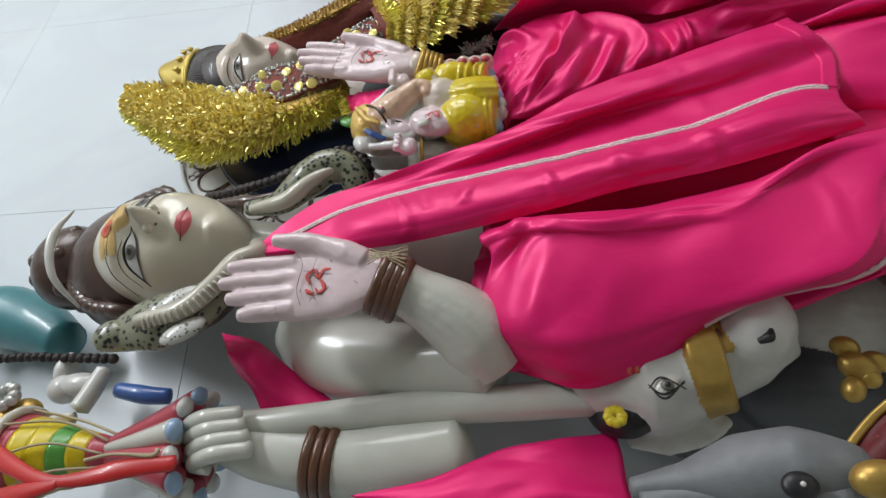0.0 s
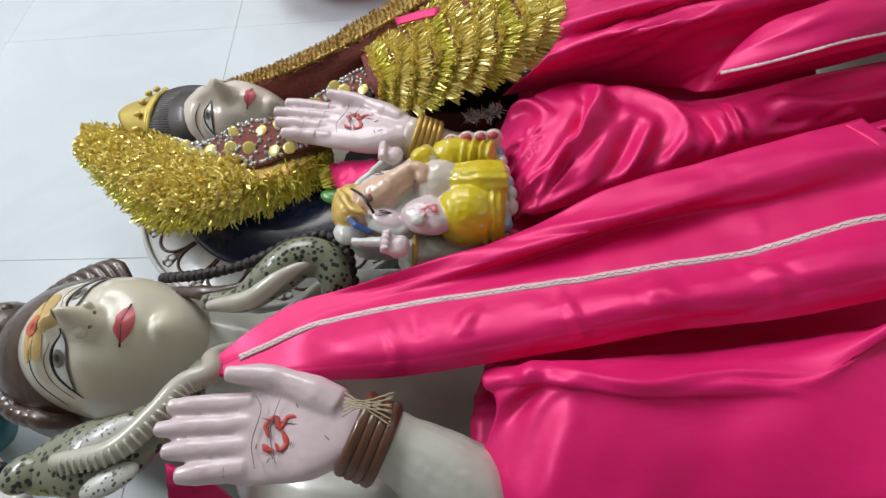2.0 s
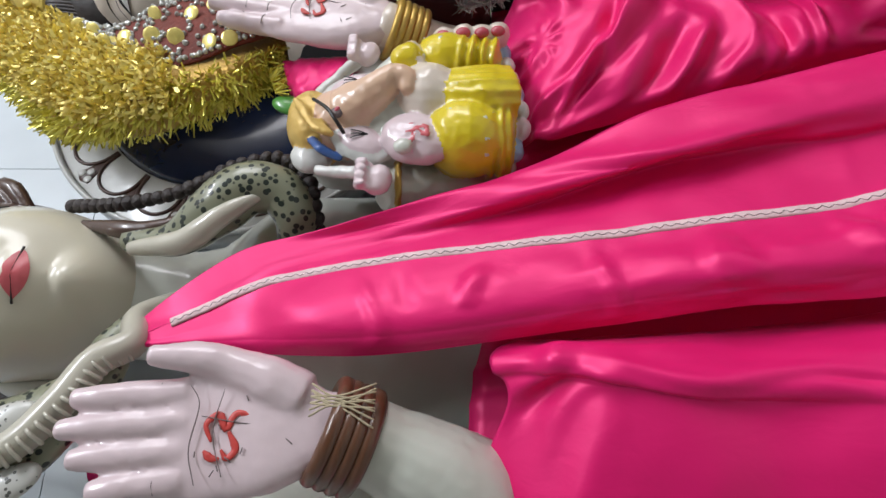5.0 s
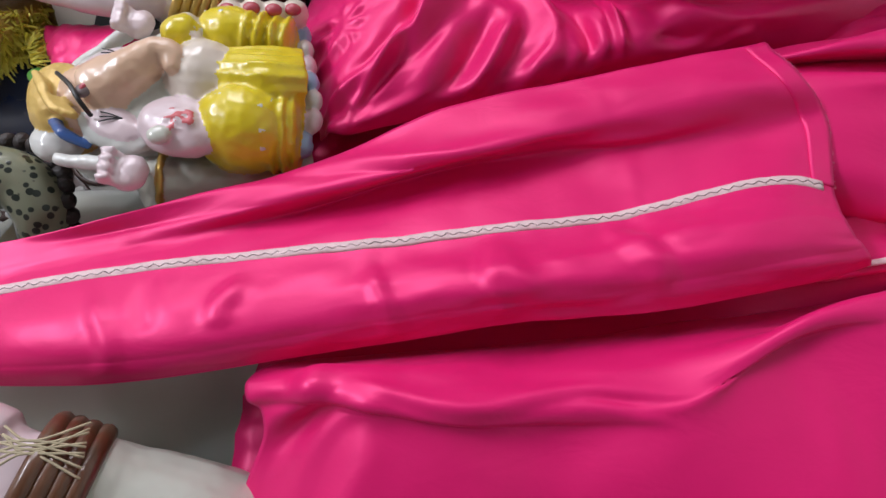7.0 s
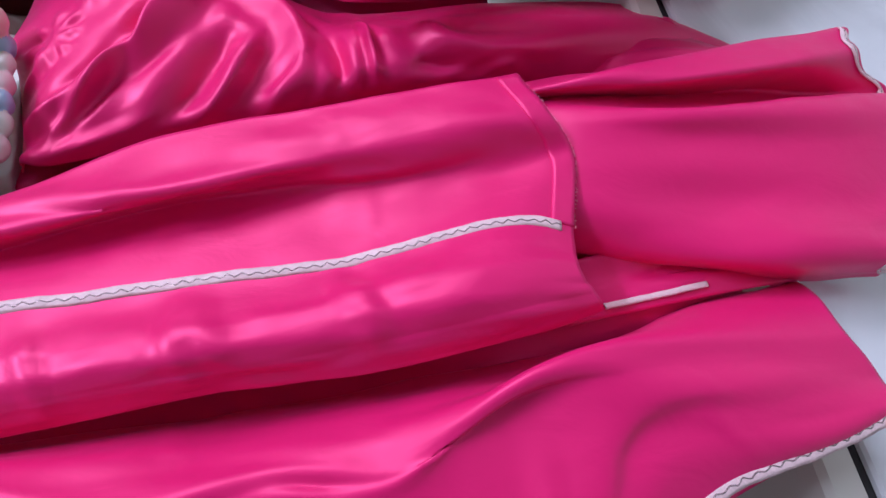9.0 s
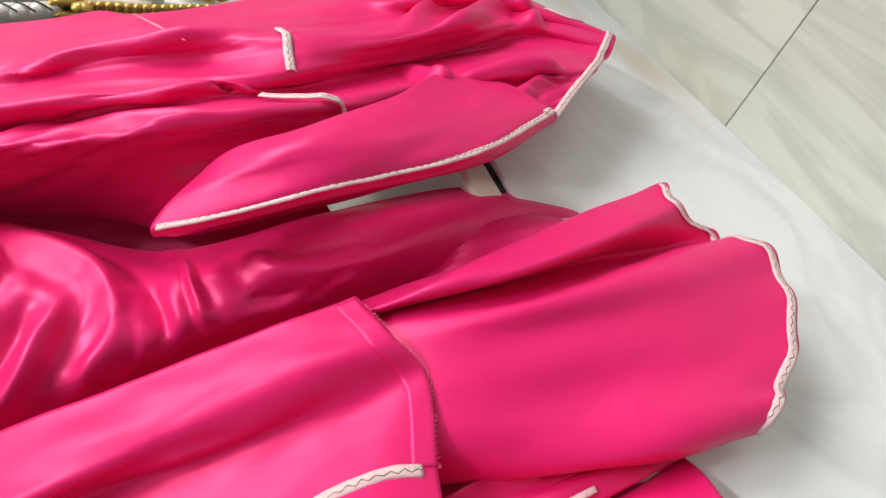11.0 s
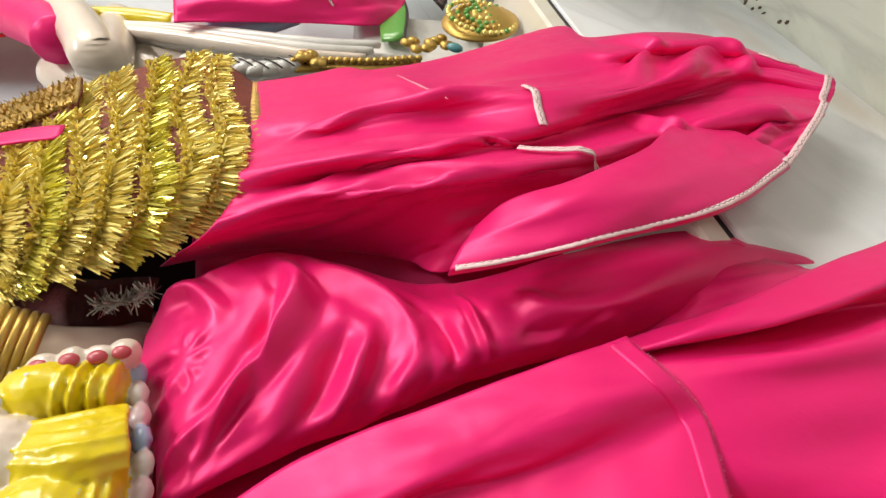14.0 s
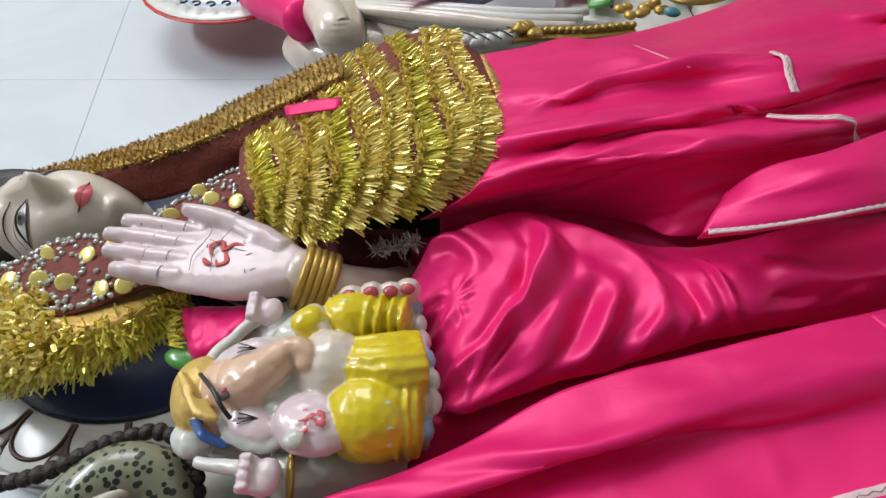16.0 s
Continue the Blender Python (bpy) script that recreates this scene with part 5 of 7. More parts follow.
# the arm that grips the staff
grip = (-0.205, 0.170, 1.216)
elbow = (-0.242, 0.200, 0.908)
male.append((*tube([(-0.205, 0.190, 1.216), (-0.226, 0.190, 1.149), (-0.239, 0.190, 1.068), (-0.240, 0.190, 0.986), (-0.230, 0.190, 0.919)], [0.022, 0.032, 0.036, 0.044, 0.046], 20, 30), SKIN))
male += bangle((-0.239, 0.190, 1.068), np.array(elbow) - np.array(grip), 0.038, [BROWN], 3, 0.011, 0.0065)
male.append((*ball((-0.210, 0.178, 1.181), (0.026, 0.026, 0.036), (0, 20, 0)), SKIN))
for k in range(4):
    q0, q1, q2 = np.array((-0.202, 0.145, 1.155)), np.array((-0.209, 0.140, 1.196)), np.array((-0.211, 0.170, 1.231))
    d = np.array((-0.012 * k, 0.002 * k, -0.006 * k))
    male.append((*tube([tuple(q0 + d), tuple(q1 + d), tuple(q2 + d), tuple(q2 + d + np.array((0, 0.02, -0.01)))], [0.009, 0.0095, 0.009, 0.006], 12, 18), SKIN))
male.append((*tube([(-0.204, 0.190, 1.258), (-0.204, 0.170, 1.126), (-0.195, 0.160, 0.983), (-0.193, 0.150, 0.861), (-0.191, 0.145, 0.778), (-0.191, 0.145, 0.747)], [0.017, 0.017, 0.018, 0.0185, 0.019, 0.019], 18, 40), SKIN))
# the carved snake round the neck
male.append((*tube([(-0.123, 0.120, 1.337), (-0.113, 0.105, 1.283), (-0.103, 0.100, 1.233), (-0.076, 0.100, 1.199), (-0.046, 0.100, 1.176), (-0.03, 0.115, 1.19), (-0.005, 0.12, 1.175)], [0.012, 0.026, 0.036, 0.032, 0.02, 0.015, 0.013], 20, 50, 0.6), SNAKE))
male.append((*tube([(-0.119, 0.082, 1.269), (-0.110, 0.075, 1.214), (-0.077, 0.075, 1.185), (-0.047, 0.078, 1.170), (-0.031, 0.085, 1.151), (0.0, 0.112, 1.165), (0.04, 0.17, 1.14), (0.05, 0.24, 1.13)], [0.008, 0.011, 0.012, 0.011, 0.010, 0.009, 0.008], 14, 50), SNAKE_BELLY))
for c in ((-0.092, 0.082, 1.229), (-0.133, 0.082, 1.211)):
    male.append((*ball(c, (0.012, 0.006, 0.026), (0, -30, 0)), SNAKE_WHITE))
for k in range(22):
    c = smooth_line([(-0.121, 0.074, 1.257), (-0.112, 0.066, 1.208), (-0.080, 0.066, 1.178), (-0.050, 0.070, 1.165), (-0.034, 0.078, 1.146)], 23)
    d = c[k + 1] - c[k]
    s = np.cross(d / np.linalg.norm(d), (0, -1, 0)) * 0.010
    male.append((*tube([tuple(c[k] - s + np.array((0, 0.006, 0))), tuple(c[k] - np.array((0, 0.0012, 0))), tuple(c[k] + s + np.array((0, 0.006, 0)))], [0.0016], 6, 10), SNAKE_BELLY))
male.append((*ball((-0.125, 0.100, 1.311), (0.018, 0.012, 0.02), (0, -25, 0)), SNAKE))
male.append((*tube([(0.074, 0.125, 1.205), (0.071, 0.115, 1.157), (0.092, 0.100, 1.119), (0.110, 0.095, 1.093), (0.109, 0.100, 1.066), (0.091, 0.110, 1.053), (0.075, 0.130, 1.056)], [0.010, 0.013, 0.019, 0.024, 0.023, 0.02, 0.016], 18, 44), SNAKE))
male.append((*tube([(0.060, 0.112, 1.192), (0.061, 0.100, 1.142), (0.078, 0.087, 1.108), (0.094, 0.085, 1.083), (0.102, 0.090, 1.068)], [0.006, 0.010, 0.011, 0.008, 0.002], 12, 34), SNAKE_BELLY))
male.append((*tube([(0.093, 0.130, 1.255), (0.082, 0.120, 1.195), (0.092, 0.120, 1.159), (0.121, 0.125, 1.135)], [0.004, 0.009, 0.007, 0.004], 10, 24), HAIR))
male_statue = tagged(solid("deity_statue", male), "glossy ivory-painted seated male deity statue, palm raised", "statue", "seated deity statues")

# beads hung round the neck
beads = thing("bead_garland", None, "string of dark brown rough wooden beads round the statue's neck", "garland")
first_bead = None
for line, n in (([(0.124, 0.150, 1.287), (0.115, 0.130, 1.224), (0.119, 0.115, 1.164), (0.137, 0.105, 1.118), (0.145, 0.100, 1.076), (0.127, 0.100, 1.047), (0.101, 0.105, 1.037), (0.083, 0.120, 1.035)], 30), ([(-0.068, 0.260, 1.615), (-0.072, 0.250, 1.550), (-0.080, 0.240, 1.485), (-0.089, 0.230, 1.405)], 16)):
    for p in smooth_line(line, n):
        if first_bead is None:
            first_bead = part("bead", ball((0, 0, 0), (0.0075, 0.0075, 0.0062), (0, 0, 0), 8, 10), BEAD, beads)
            ob = first_bead
        else:
            ob = new("bead", first_bead.data)
            ob.parent = beads
        ob.location, ob.rotation_euler = tuple(p), (p[0] * 90, p[2] * 70, 0)

# the seated female statue
F_ = Head((0.447, 0.205, 1.300), (0.072, 0.086, 0.106), -8, -2)
female = [(*F_.skull(), SKIN_WARM)] + F_.eye(1, 1.12, 0.95) + F_.eye(-1, 1.12, 0.95) + F_.mouth()
female.append((*ball((0.448, 0.218, 1.348), (0.083, 0.086, 0.100), (0, 0, 0), 24, 32), BLACK_HAIR))
for k in range(44):
    a = -1.3 + 2.6 * k / 43
    p0 = F_.at(0.069 * math.sin(a), 0.02 + 0.044 * math.cos(a), -0.002)
    female.append((*tube([tuple(p0), (0.448 + 0.083 * math.sin(a), 0.148 + 0.04 * (1 - math.cos(a)), 1.352 + 0.070 * math.cos(a)), (0.448 + 0.05 * math.sin(a), 0.20, 1.448)], [0.003, 0.0048, 0.004], 6, 16), BLACK_HAIR))
arc = np.linspace(-1.25, 1.25, 13)     # pointed tiara with a beaded rim
tiara = [[(0.448 + (0.076 - 0.004 * h) * math.sin(a), 0.212 - (0.074 - 0.016 * h) * math.cos(a), 1.414 + h * (0.010 + 0.054 * max(0.0, math.cos(a)) ** 4)) for a in arc] for h in (0.0, 0.5, 1.0)]
female.append((*thick(surface(tiara, 60, 12), -0.004), CROWN_GOLD))
for row, fat in ((tiara[0], 0.0042), (tiara[2], 0.0022)):
    female.append((*tube(row, [fat], 8, 60), CROWN_GOLD))
for a in np.linspace(-1.2, 1.2, 9):
    female.append((*ball((0.448 + 0.084 * math.sin(a), 0.212 - 0.078 * math.cos(a), 1.431), (0.006, 0.004, 0.006), (0, 0, 0), 8, 10), CROWN_GOLD))
female.append((*tube([(0.44, 0.225, 1.23), (0.445, 0.24, 1.16), (0.45, 0.25, 1.10)], [0.045, 0.045, 0.07], 20, 14), SKIN_WARM))
# trunk coloured black so that the gap between the cloths stays dark
female.append((*tube([(0.45, 0.25, 1.15), (0.45, 0.25, 1.12), (0.46, 0.24, 1.02), (0.46, 0.23, 0.90), (0.45, 0.23, 0.72)], [0.05, 0.11, 0.115, 0.10, 0.15], 28, 30, 0.8), BLACK))
female += hand((0.290, 0.082, 0.985), (0.312, 0.066, 1.162), (1, 0.1, -0.1), 1.0, PALM, 0.84, 9)
female.append((*tube([(0.290, 0.084, 0.99), (0.282, 0.10, 0.95), (0.30, 0.14, 0.90), (0.34, 0.18, 0.89)], [0.024, 0.025, 0.03, 0.034], 18, 24), SKIN_WARM))
female += bangle((0.285, 0.092, 0.968), (0.1, -0.4, 0.9), 0.0275, [GOLD_PAINT], 5, 0.0065, 0.0042)
# carved halo with a border of painted petals behind her
hc, hr = np.array((0.43, 0.30, 1.235)), 0.262
female.append((*disc(hc, hr, 0.03), WHITE))
female.append((*disc(hc - np.array((0, 0.006, 0)), hr * 0.72, 0.02), NAVY))
for k in range(20):
    a, w = 2 * math.pi * k / 20, math.pi / 20
    arc = [tuple(hc + np.array((0, -0.0005, 0)) + (0.73 + 0.18 * math.sin(t) ** 0.7) * hr * np.array((math.cos(a - 0.94 * w * math.cos(t)), 0, math.sin(a - 0.94 * w * math.cos(t))))) for t in np.linspace(0.0, math.pi, 17)]
    female.append((*tube(arc, [0.0026], 6, 34), PETAL_BROWN))
    d, e = np.array((math.cos(a + w), 0, math.sin(a + w))), np.array((-math.sin(a + w), 0, math.cos(a + w)))
    female.append((*tube([tuple(hc + d * hr * 0.80), tuple(hc + d * hr * 0.88), tuple(hc + d * hr * 0.94)], [0.002, 0.008, 0.013], 8, 12, 0.1), PETAL_BROWN))
    for o, q in ((0.0, 0.89), (-0.007, 0.925), (0.007, 0.925)):
        female.append((*ball(hc + d * hr * q + e * o - np.array((0, 0.0012, 0)), (0.0055, 0.0014, 0.0055), (0, 0, 0), 8, 10), WHITE))
ring = [tuple(hc + hr * 0.985 * np.array((math.cos(a), 0, math.sin(a))) - np.array((0, 0.003, 0))) for a in np.linspace(0, 2 * math.pi, 50)]
female.append((*tube(ring, [0.004], 8, 120), WHITE))
female_statue = tagged(solid("deity_statue", female), "painted seated female deity statue, gold crown, palm raised", "statue", "seated deity statues")

# rose-pink blouse and green jewel at her shoulder
blouse = thing("blouse", None, "pink satin blouse sleeve on the female statue", "cloth")
B = surface([[(0.269, 0.110, 1.091), (0.262, 0.100, 1.068), (0.258, 0.095, 1.030), (0.252, 0.100, 1.010)], [(0.250, 0.105, 1.084), (0.229, 0.090, 1.062), (0.225, 0.085, 1.036), (0.234, 0.090, 1.015)], [(0.236, 0.110, 1.080), (0.212, 0.100, 1.064), (0.212, 0.095, 1.045), (0.228, 0.100, 1.026)], [(0.230, 0.130, 1.077), (0.218, 0.130, 1.069), (0.223, 0.130, 1.052), (0.235, 0.130, 1.034)]], 24, 24)
part("sleeve", thick(creased(B, 0.006, 61.0, 3, 3), 0.0015), PINK, blouse)
part("green_gem", ball((0.218, 0.115, 1.077), (0.011, 0.006, 0.02), (0, 15, 0)), GREEN, blouse, "green enamel patch")
# sheet that fills the gap; its dark maroon also carries the shade
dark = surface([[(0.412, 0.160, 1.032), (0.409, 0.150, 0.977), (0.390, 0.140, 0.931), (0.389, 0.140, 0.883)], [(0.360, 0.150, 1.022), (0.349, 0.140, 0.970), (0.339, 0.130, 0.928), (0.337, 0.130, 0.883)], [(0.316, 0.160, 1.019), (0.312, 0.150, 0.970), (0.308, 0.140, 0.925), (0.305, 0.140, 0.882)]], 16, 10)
part("shaded_cloth", thick(creased(dark, 0.006, 71.0, 3, 3), 0.002), MAROON, blouse, "dark maroon cloth, with shade put into its colour")

TILAK_GOLD = simple("mustard_gold_paint", (0.74, 0.50, 0.14), 0.4, 0.15, 0.3, 120, 0.3)

# ---- the small elephant-headed figure on the lap ----
g = []
g.append((*surface_slab([(0.181, 0.100, 1.063), (0.207, 0.100, 1.062), (0.252, 0.100, 1.025), (0.276, 0.100, 0.967), (0.281, 0.100, 0.872)], [(0.147, 0.100, 1.057), (0.128, 0.100, 1.037), (0.127, 0.100, 0.985), (0.125, 0.100, 0.916), (0.129, 0.100, 0.863)], 0.03), WHITE))
g.append((*ball((0.160, 0.072, 1.010), (0.030, 0.030, 0.034), (0, -10, 0), 20, 28), PEACH))
g.append((*ball((0.158, 0.066, 0.996), (0.025, 0.026, 0.030), (0, -10, 0), 20, 28), PEACH))
g.append((*ball((0.160, 0.078, 1.037), (0.035, 0.030, 0.024), (0, -15, 0), 18, 26), TILAK_GOLD))
for k in range(9):
    c = smooth_line([(0.152, 0.045, 1.037), (0.131, 0.042, 1.025), (0.128, 0.045, 1.008)], 10)
    g.append((*tube([tuple(c[k]), tuple(c[k] + np.array((0.016, 0.003, 0.012)))], [0.0032, 0.0024], 8, 6), TILAK_GOLD))
g.append((*tube([(0.165, 0.045, 1.032), (0.148, 0.036, 1.017), (0.135, 0.036, 1.008), (0.130, 0.045, 1.003)], [0.0016], 6, 20), BLACK))
g.append((*tube([(0.158, 0.054, 1.004), (0.163, 0.041, 0.986), (0.170, 0.035, 0.974), (0.177, 0.032, 0.963), (0.171, 0.031, 0.953), (0.160, 0.032, 0.953)], [0.022, 0.019, 0.015, 0.012, 0.010, 0.006], 16, 40), PEACH))
for c in ((0.148, 0.039, 1.008), (0.170, 0.041, 1.006)):
    g.append((*ball(c, (0.0085, 0.0035, 0.0055), (0, 30, 0)), LINE))
    g.append((*ball(tuple(np.array(c) - np.array((0, 0.0022, 0))), (0.0042, 0.002, 0.0024), (0, 30, 0)), ROSE))
for c, tilt in (((0.128, 0.056, 0.990), 25), ((0.187, 0.060, 1.002), -20)):
    g.append((*ball(c, (0.017, 0.008, 0.028), (0, tilt, 0), 14, 20), WHITE))
    g.append((*ball(tuple(np.array(c) - np.array((0, 0.0045, 0))), (0.012, 0.006, 0.020), (0, tilt, 0), 12, 18), PALM))
    for j in range(3):
        p = np.array(c) + np.array((0.006 - 0.004 * j, -0.0108, 0.008))
        g.append((*tube([tuple(p), tuple(p + np.array((-0.002 + 0.002 * j, -0.0005, -0.007))), tuple(p + np.array((-0.004 + 0.004 * j, 0.001, -0.014)))], [0.0005], 5, 10), BLACK))
g.append((*ball((0.172, 0.055, 0.937), (0.031, 0.030, 0.029), (0, 0, 0), 20, 28), SKIN_WARM))
g.append((*ball((0.164, 0.070, 0.968), (0.05, 0.026, 0.04), (0, 0, 0), 18, 26), SKIN))
g.append((*ball((0.124, 0.045, 0.946), (0.023, 0.014, 0.028), (0, 20, 0), 16, 22), PALM))
for j in range(5):
    p = np.array((0.118, 0.030, 0.943)) + np.array((0.004 * j - 0.008, 0, 0.0))
    g.append((*tube([tuple(p + np.array((0, 0, -0.012))), tuple(p + np.array((0.004, -0.001, 0))), tuple(p + np.array((0.003 * (-1) ** j, 0.001, 0.004 + 0.003 * (j % 3))))], [0.0004], 5, 10), LIP))
g.append((*ball((0.108, 0.032, 0.954), (0.007, 0.004, 0.007)), SKIN))
g.append((*ball((0.132, 0.055, 0.906), (0.031, 0.032, 0.034), (0, 0, 0), 22, 30), YELLOW))
for c in ((0.135, 0.060, 0.887), (0.136, 0.062, 0.879), (0.139, 0.066, 0.873)):
    g.append((*ball(c, (0.032, 0.031, 0.0055), (0, 0, 0), 10, 28), YELLOW))
g.append((*ball((0.220, 0.060, 0.925), (0.022, 0.026, 0.028), (0, 0, 0), 18, 26), YELLOW))
for c in ((0.218, 0.060, 0.911), (0.217, 0.060, 0.902), (0.217, 0.062, 0.892), (0.218, 0.064, 0.884)):
    g.append((*ball(c, (0.023, 0.026, 0.0055), (0, 8, 0), 10, 26), YELLOW))
fold = surface([[(0.191, 0.050, 0.933), (0.188, 0.042, 0.906), (0.196, 0.050, 0.871)], [(0.169, 0.038, 0.925), (0.164, 0.030, 0.896), (0.172, 0.038, 0.866)], [(0.158, 0.038, 0.921), (0.153, 0.032, 0.891), (0.159, 0.040, 0.866)], [(0.151, 0.055, 0.925), (0.148, 0.050, 0.892), (0.153, 0.055, 0.868)]], 40, 70)
fold = fold - normals(fold) * (0.0022 * np.sin(np.linspace(0, 9 * 2 * np.pi, 70)))[None, :, None]
g.append((*thick(fold, 0.006), YELLOW))
spot_rng = random.Random(5)
for k in range(16):     # white dots painted on the yellow cloth
    c0, r0 = ((((0.132, 0.055, 0.906)), 0.0325), (((0.220, 0.060, 0.925)), 0.027))[k % 2]
    a, b = spot_rng.uniform(-1.1, 1.1), spot_rng.uniform(-0.9, 0.9)
    g.append((*ball(tuple(np.array(c0) + r0 * np.array((math.sin(a) * math.cos(b), -math.cos(a) * math.cos(b), math.sin(b)))), (0.0015, 0.001, 0.0015), (0, 0, 0), 6, 8), WHITE))
for c, n in (((0.237, 0.052, 0.927), 0), ((0.240, 0.052, 0.910), 1), ((0.242, 0.054, 0.894), 2), ((0.246, 0.056, 0.880), 3)):
    g.append((*ball(c, (0.0105, 0.012, 0.0115)), SKIN_WARM))
    g.append((*ball(tuple(np.array(c) + np.array((-0.004, -0.009, 0.0))), (0.0055, 0.004, 0.0065)), ROSE))
g.append((*ball((0.208, 0.045, 0.957), (0.013, 0.013, 0.014), (0, 0, 0)), YELLOW))
for j in range(4):
    p = np.array((0.219, 0.040, 0.952)) + np.array((-0.0055 * j, 0, -0.002 * j))
    g.append((*tube([tuple(p + np.array((0, 0.012, -0.006))), tuple(p), tuple(p + np.array((0, 0.004, 0.010)))], [0.0035], 8, 10), SKIN_WARM))
g.append((*tube([(0.224, 0.060, 0.955), (0.215, 0.070, 0.974), (0.205, 0.080, 0.984)], [0.013, 0.012, 0.014], 12, 16), SKIN))
g.append((*tube([(0.240, 0.070, 0.997), (0.221, 0.075, 1.019), (0.195, 0.080, 1.042), (0.183, 0.085, 1.052)], [0.007, 0.006, 0.006, 0.005], 10, 20), WHITE))
g.append((*tube([(0.135, 0.060, 1.033), (0.122, 0.055, 1.023), (0.116, 0.060, 1.007)], [0.003, 0.0045, 0.003], 12, 16), BLUE))
g.append((*ball((0.129, 0.075, 1.036), (0.016, 0.010, 0.018)), WHITE))
g.append((*tube([(0.105, 0.060, 1.026), (0.100, 0.055, 1.002), (0.095, 0.050, 0.981)], [0.004, 0.005, 0.006], 10, 16), WHITE))
for c in ((0.091, 0.052, 0.974), (0.231, 0.062, 0.995)):
    g.append((*ball(c, (0.014, 0.008, 0.011), (0, 15, 0)), PALM))
    for j in range(4):
        p = np.array(c) + np.array((0.010 - 0.0065 * j, -0.003, 0.006))
        g.append((*tube([tuple(p), tuple(p + np.array((0, -0.006, 0.010))), tuple(p + np.array((0.0, -0.008, 0.002)))], [0.0034, 0.0034, 0.0028], 8, 12), PALM))
g.append((*tube([(0.097, 0.075, 0.973), (0.104, 0.085, 0.954), (0.111, 0.095, 0.931), (0.120, 0.110, 0.890)], [0.018, 0.021, 0.023, 0.024], 16, 24), SKIN))
g += bangle((0.100, 0.078, 0.961), (0.05, 0.1, -1), 0.0205, [GOLD_PAINT], 1, 0.005, 0.0025)
for k in range(7):
    p = smooth_line([(0.238, 0.070, 0.874), (0.157, 0.060, 0.861), (0.128, 0.065, 0.866)], 7)[k]
    g.append((*ball(tuple(p), (0.010, 0.008, 0.007)), (LIGHT_BLUE, WHITE, PALM)[k % 3]))
fine = (BLACK, LINE, ROSE)
form = [q for q in g if q[2] not in fine]
g = [fused(form, 0.0016, 4, 0.0012, 5.0)] + [q for q in g if q[2] in fine]
child_statue = tagged(solid("elephant_figure", g), "small painted elephant-headed figure in a yellow garment", "statue")


# ---- veil of the female statue: dark red net, rows of gold foil fringe, coins and silver beads ----
veil = thing("veil", None, "dark red net veil with gold foil fringe, coins and beads", "veil")
hood = surface([
    [(0.480, 0.215, 1.585), (0.438, 0.185, 1.480), (0.375, 0.155, 1.372), (0.306, 0.128, 1.283), (0.278, 0.112, 1.204), (0.295, 0.110, 1.147), (0.318, 0.115, 1.103)],
    [(0.440, 0.205, 1.565), (0.355, 0.165, 1.444), (0.282, 0.130, 1.325), (0.246, 0.108, 1.247), (0.237, 0.098, 1.180), (0.259, 0.100, 1.128), (0.296, 0.110, 1.094)],
    [(0.431, 0.215, 1.573), (0.326, 0.180, 1.445), (0.240, 0.145, 1.322), (0.212, 0.118, 1.237), (0.218, 0.108, 1.172), (0.249, 0.110, 1.122), (0.292, 0.120, 1.095)],
    [(0.456, 0.250, 1.611), (0.319, 0.215, 1.464), (0.231, 0.180, 1.351), (0.209, 0.150, 1.247), (0.215, 0.130, 1.173), (0.244, 0.125, 1.119), (0.287, 0.130, 1.095)],
], 60, 30)
hood_part = part("hood", thick(hood, 0.003), BRONZE, veil, "gold mesh hood")
rng = np.random.default_rng(5)


def on_sheet(P, u, v):
    nu, nv, _ = P.shape
    return P[np.clip((u * (nu - 1)).astype(int), 0, nu - 1), np.clip((v * (nv - 1)).astype(int), 0, nv - 1)]


n = 6200
u, v = rng.uniform(0, 1, n), rng.uniform(0.25, 1.0, n) ** 0.8
b = on_sheet(hood, u, v) + rng.normal(0, 0.002, (n, 3))
nh = normals(hood)
nn = on_sheet(nh, u, v)
nn = np.where(nn[:, 1:2] > 0, -nn, nn)
down = on_sheet(np.gradient(hood, axis=1), u, v)
down /= np.linalg.norm(down, axis=1, keepdims=True)
tin = part("tinsel", strands(b, nn * 0.7 + down * (0.2 + v[:, None]), 0.014, 0.0011, 7, 0.55), GOLD_GREEN, veil, "lime gold tinsel")
tagged(tin, kind="stuff")
n = 4600
u, v = rng.uniform(0, 0.8, n), rng.uniform(0.02, 0.7, n)
b = on_sheet(hood, u, v)
nn = on_sheet(nh, u, v)
nn = np.where(nn[:, 1:2] > 0, -nn, nn)
tin = part("tinsel", strands(b + nn * 0.011, nn * 0.6 + down[:n] * 0.5, 0.009, 0.0019, 8, 0.6), GOLD, veil, "bright gold foil flakes")
tagged(tin, kind="stuff")
# coin and bead band beside the face
band = surface([
    [(0.378, 0.150, 1.375), (0.327, 0.120, 1.286), (0.351, 0.110, 1.231), (0.357, 0.105, 1.174), (0.393, 0.105, 1.133), (0.430, 0.100, 1.090), (0.448, 0.090, 1.042)],
    [(0.354, 0.145, 1.354), (0.299, 0.115, 1.267), (0.300, 0.100, 1.205), (0.311, 0.095, 1.152), (0.345, 0.095, 1.114), (0.385, 0.090, 1.073), (0.415, 0.085, 1.034)],
    [(0.336, 0.145, 1.344), (0.271, 0.115, 1.254), (0.255, 0.100, 1.186), (0.274, 0.095, 1.137), (0.296, 0.095, 1.097), (0.356, 0.095, 1.063), (0.392, 0.090, 1.028)],
], 60, 16)
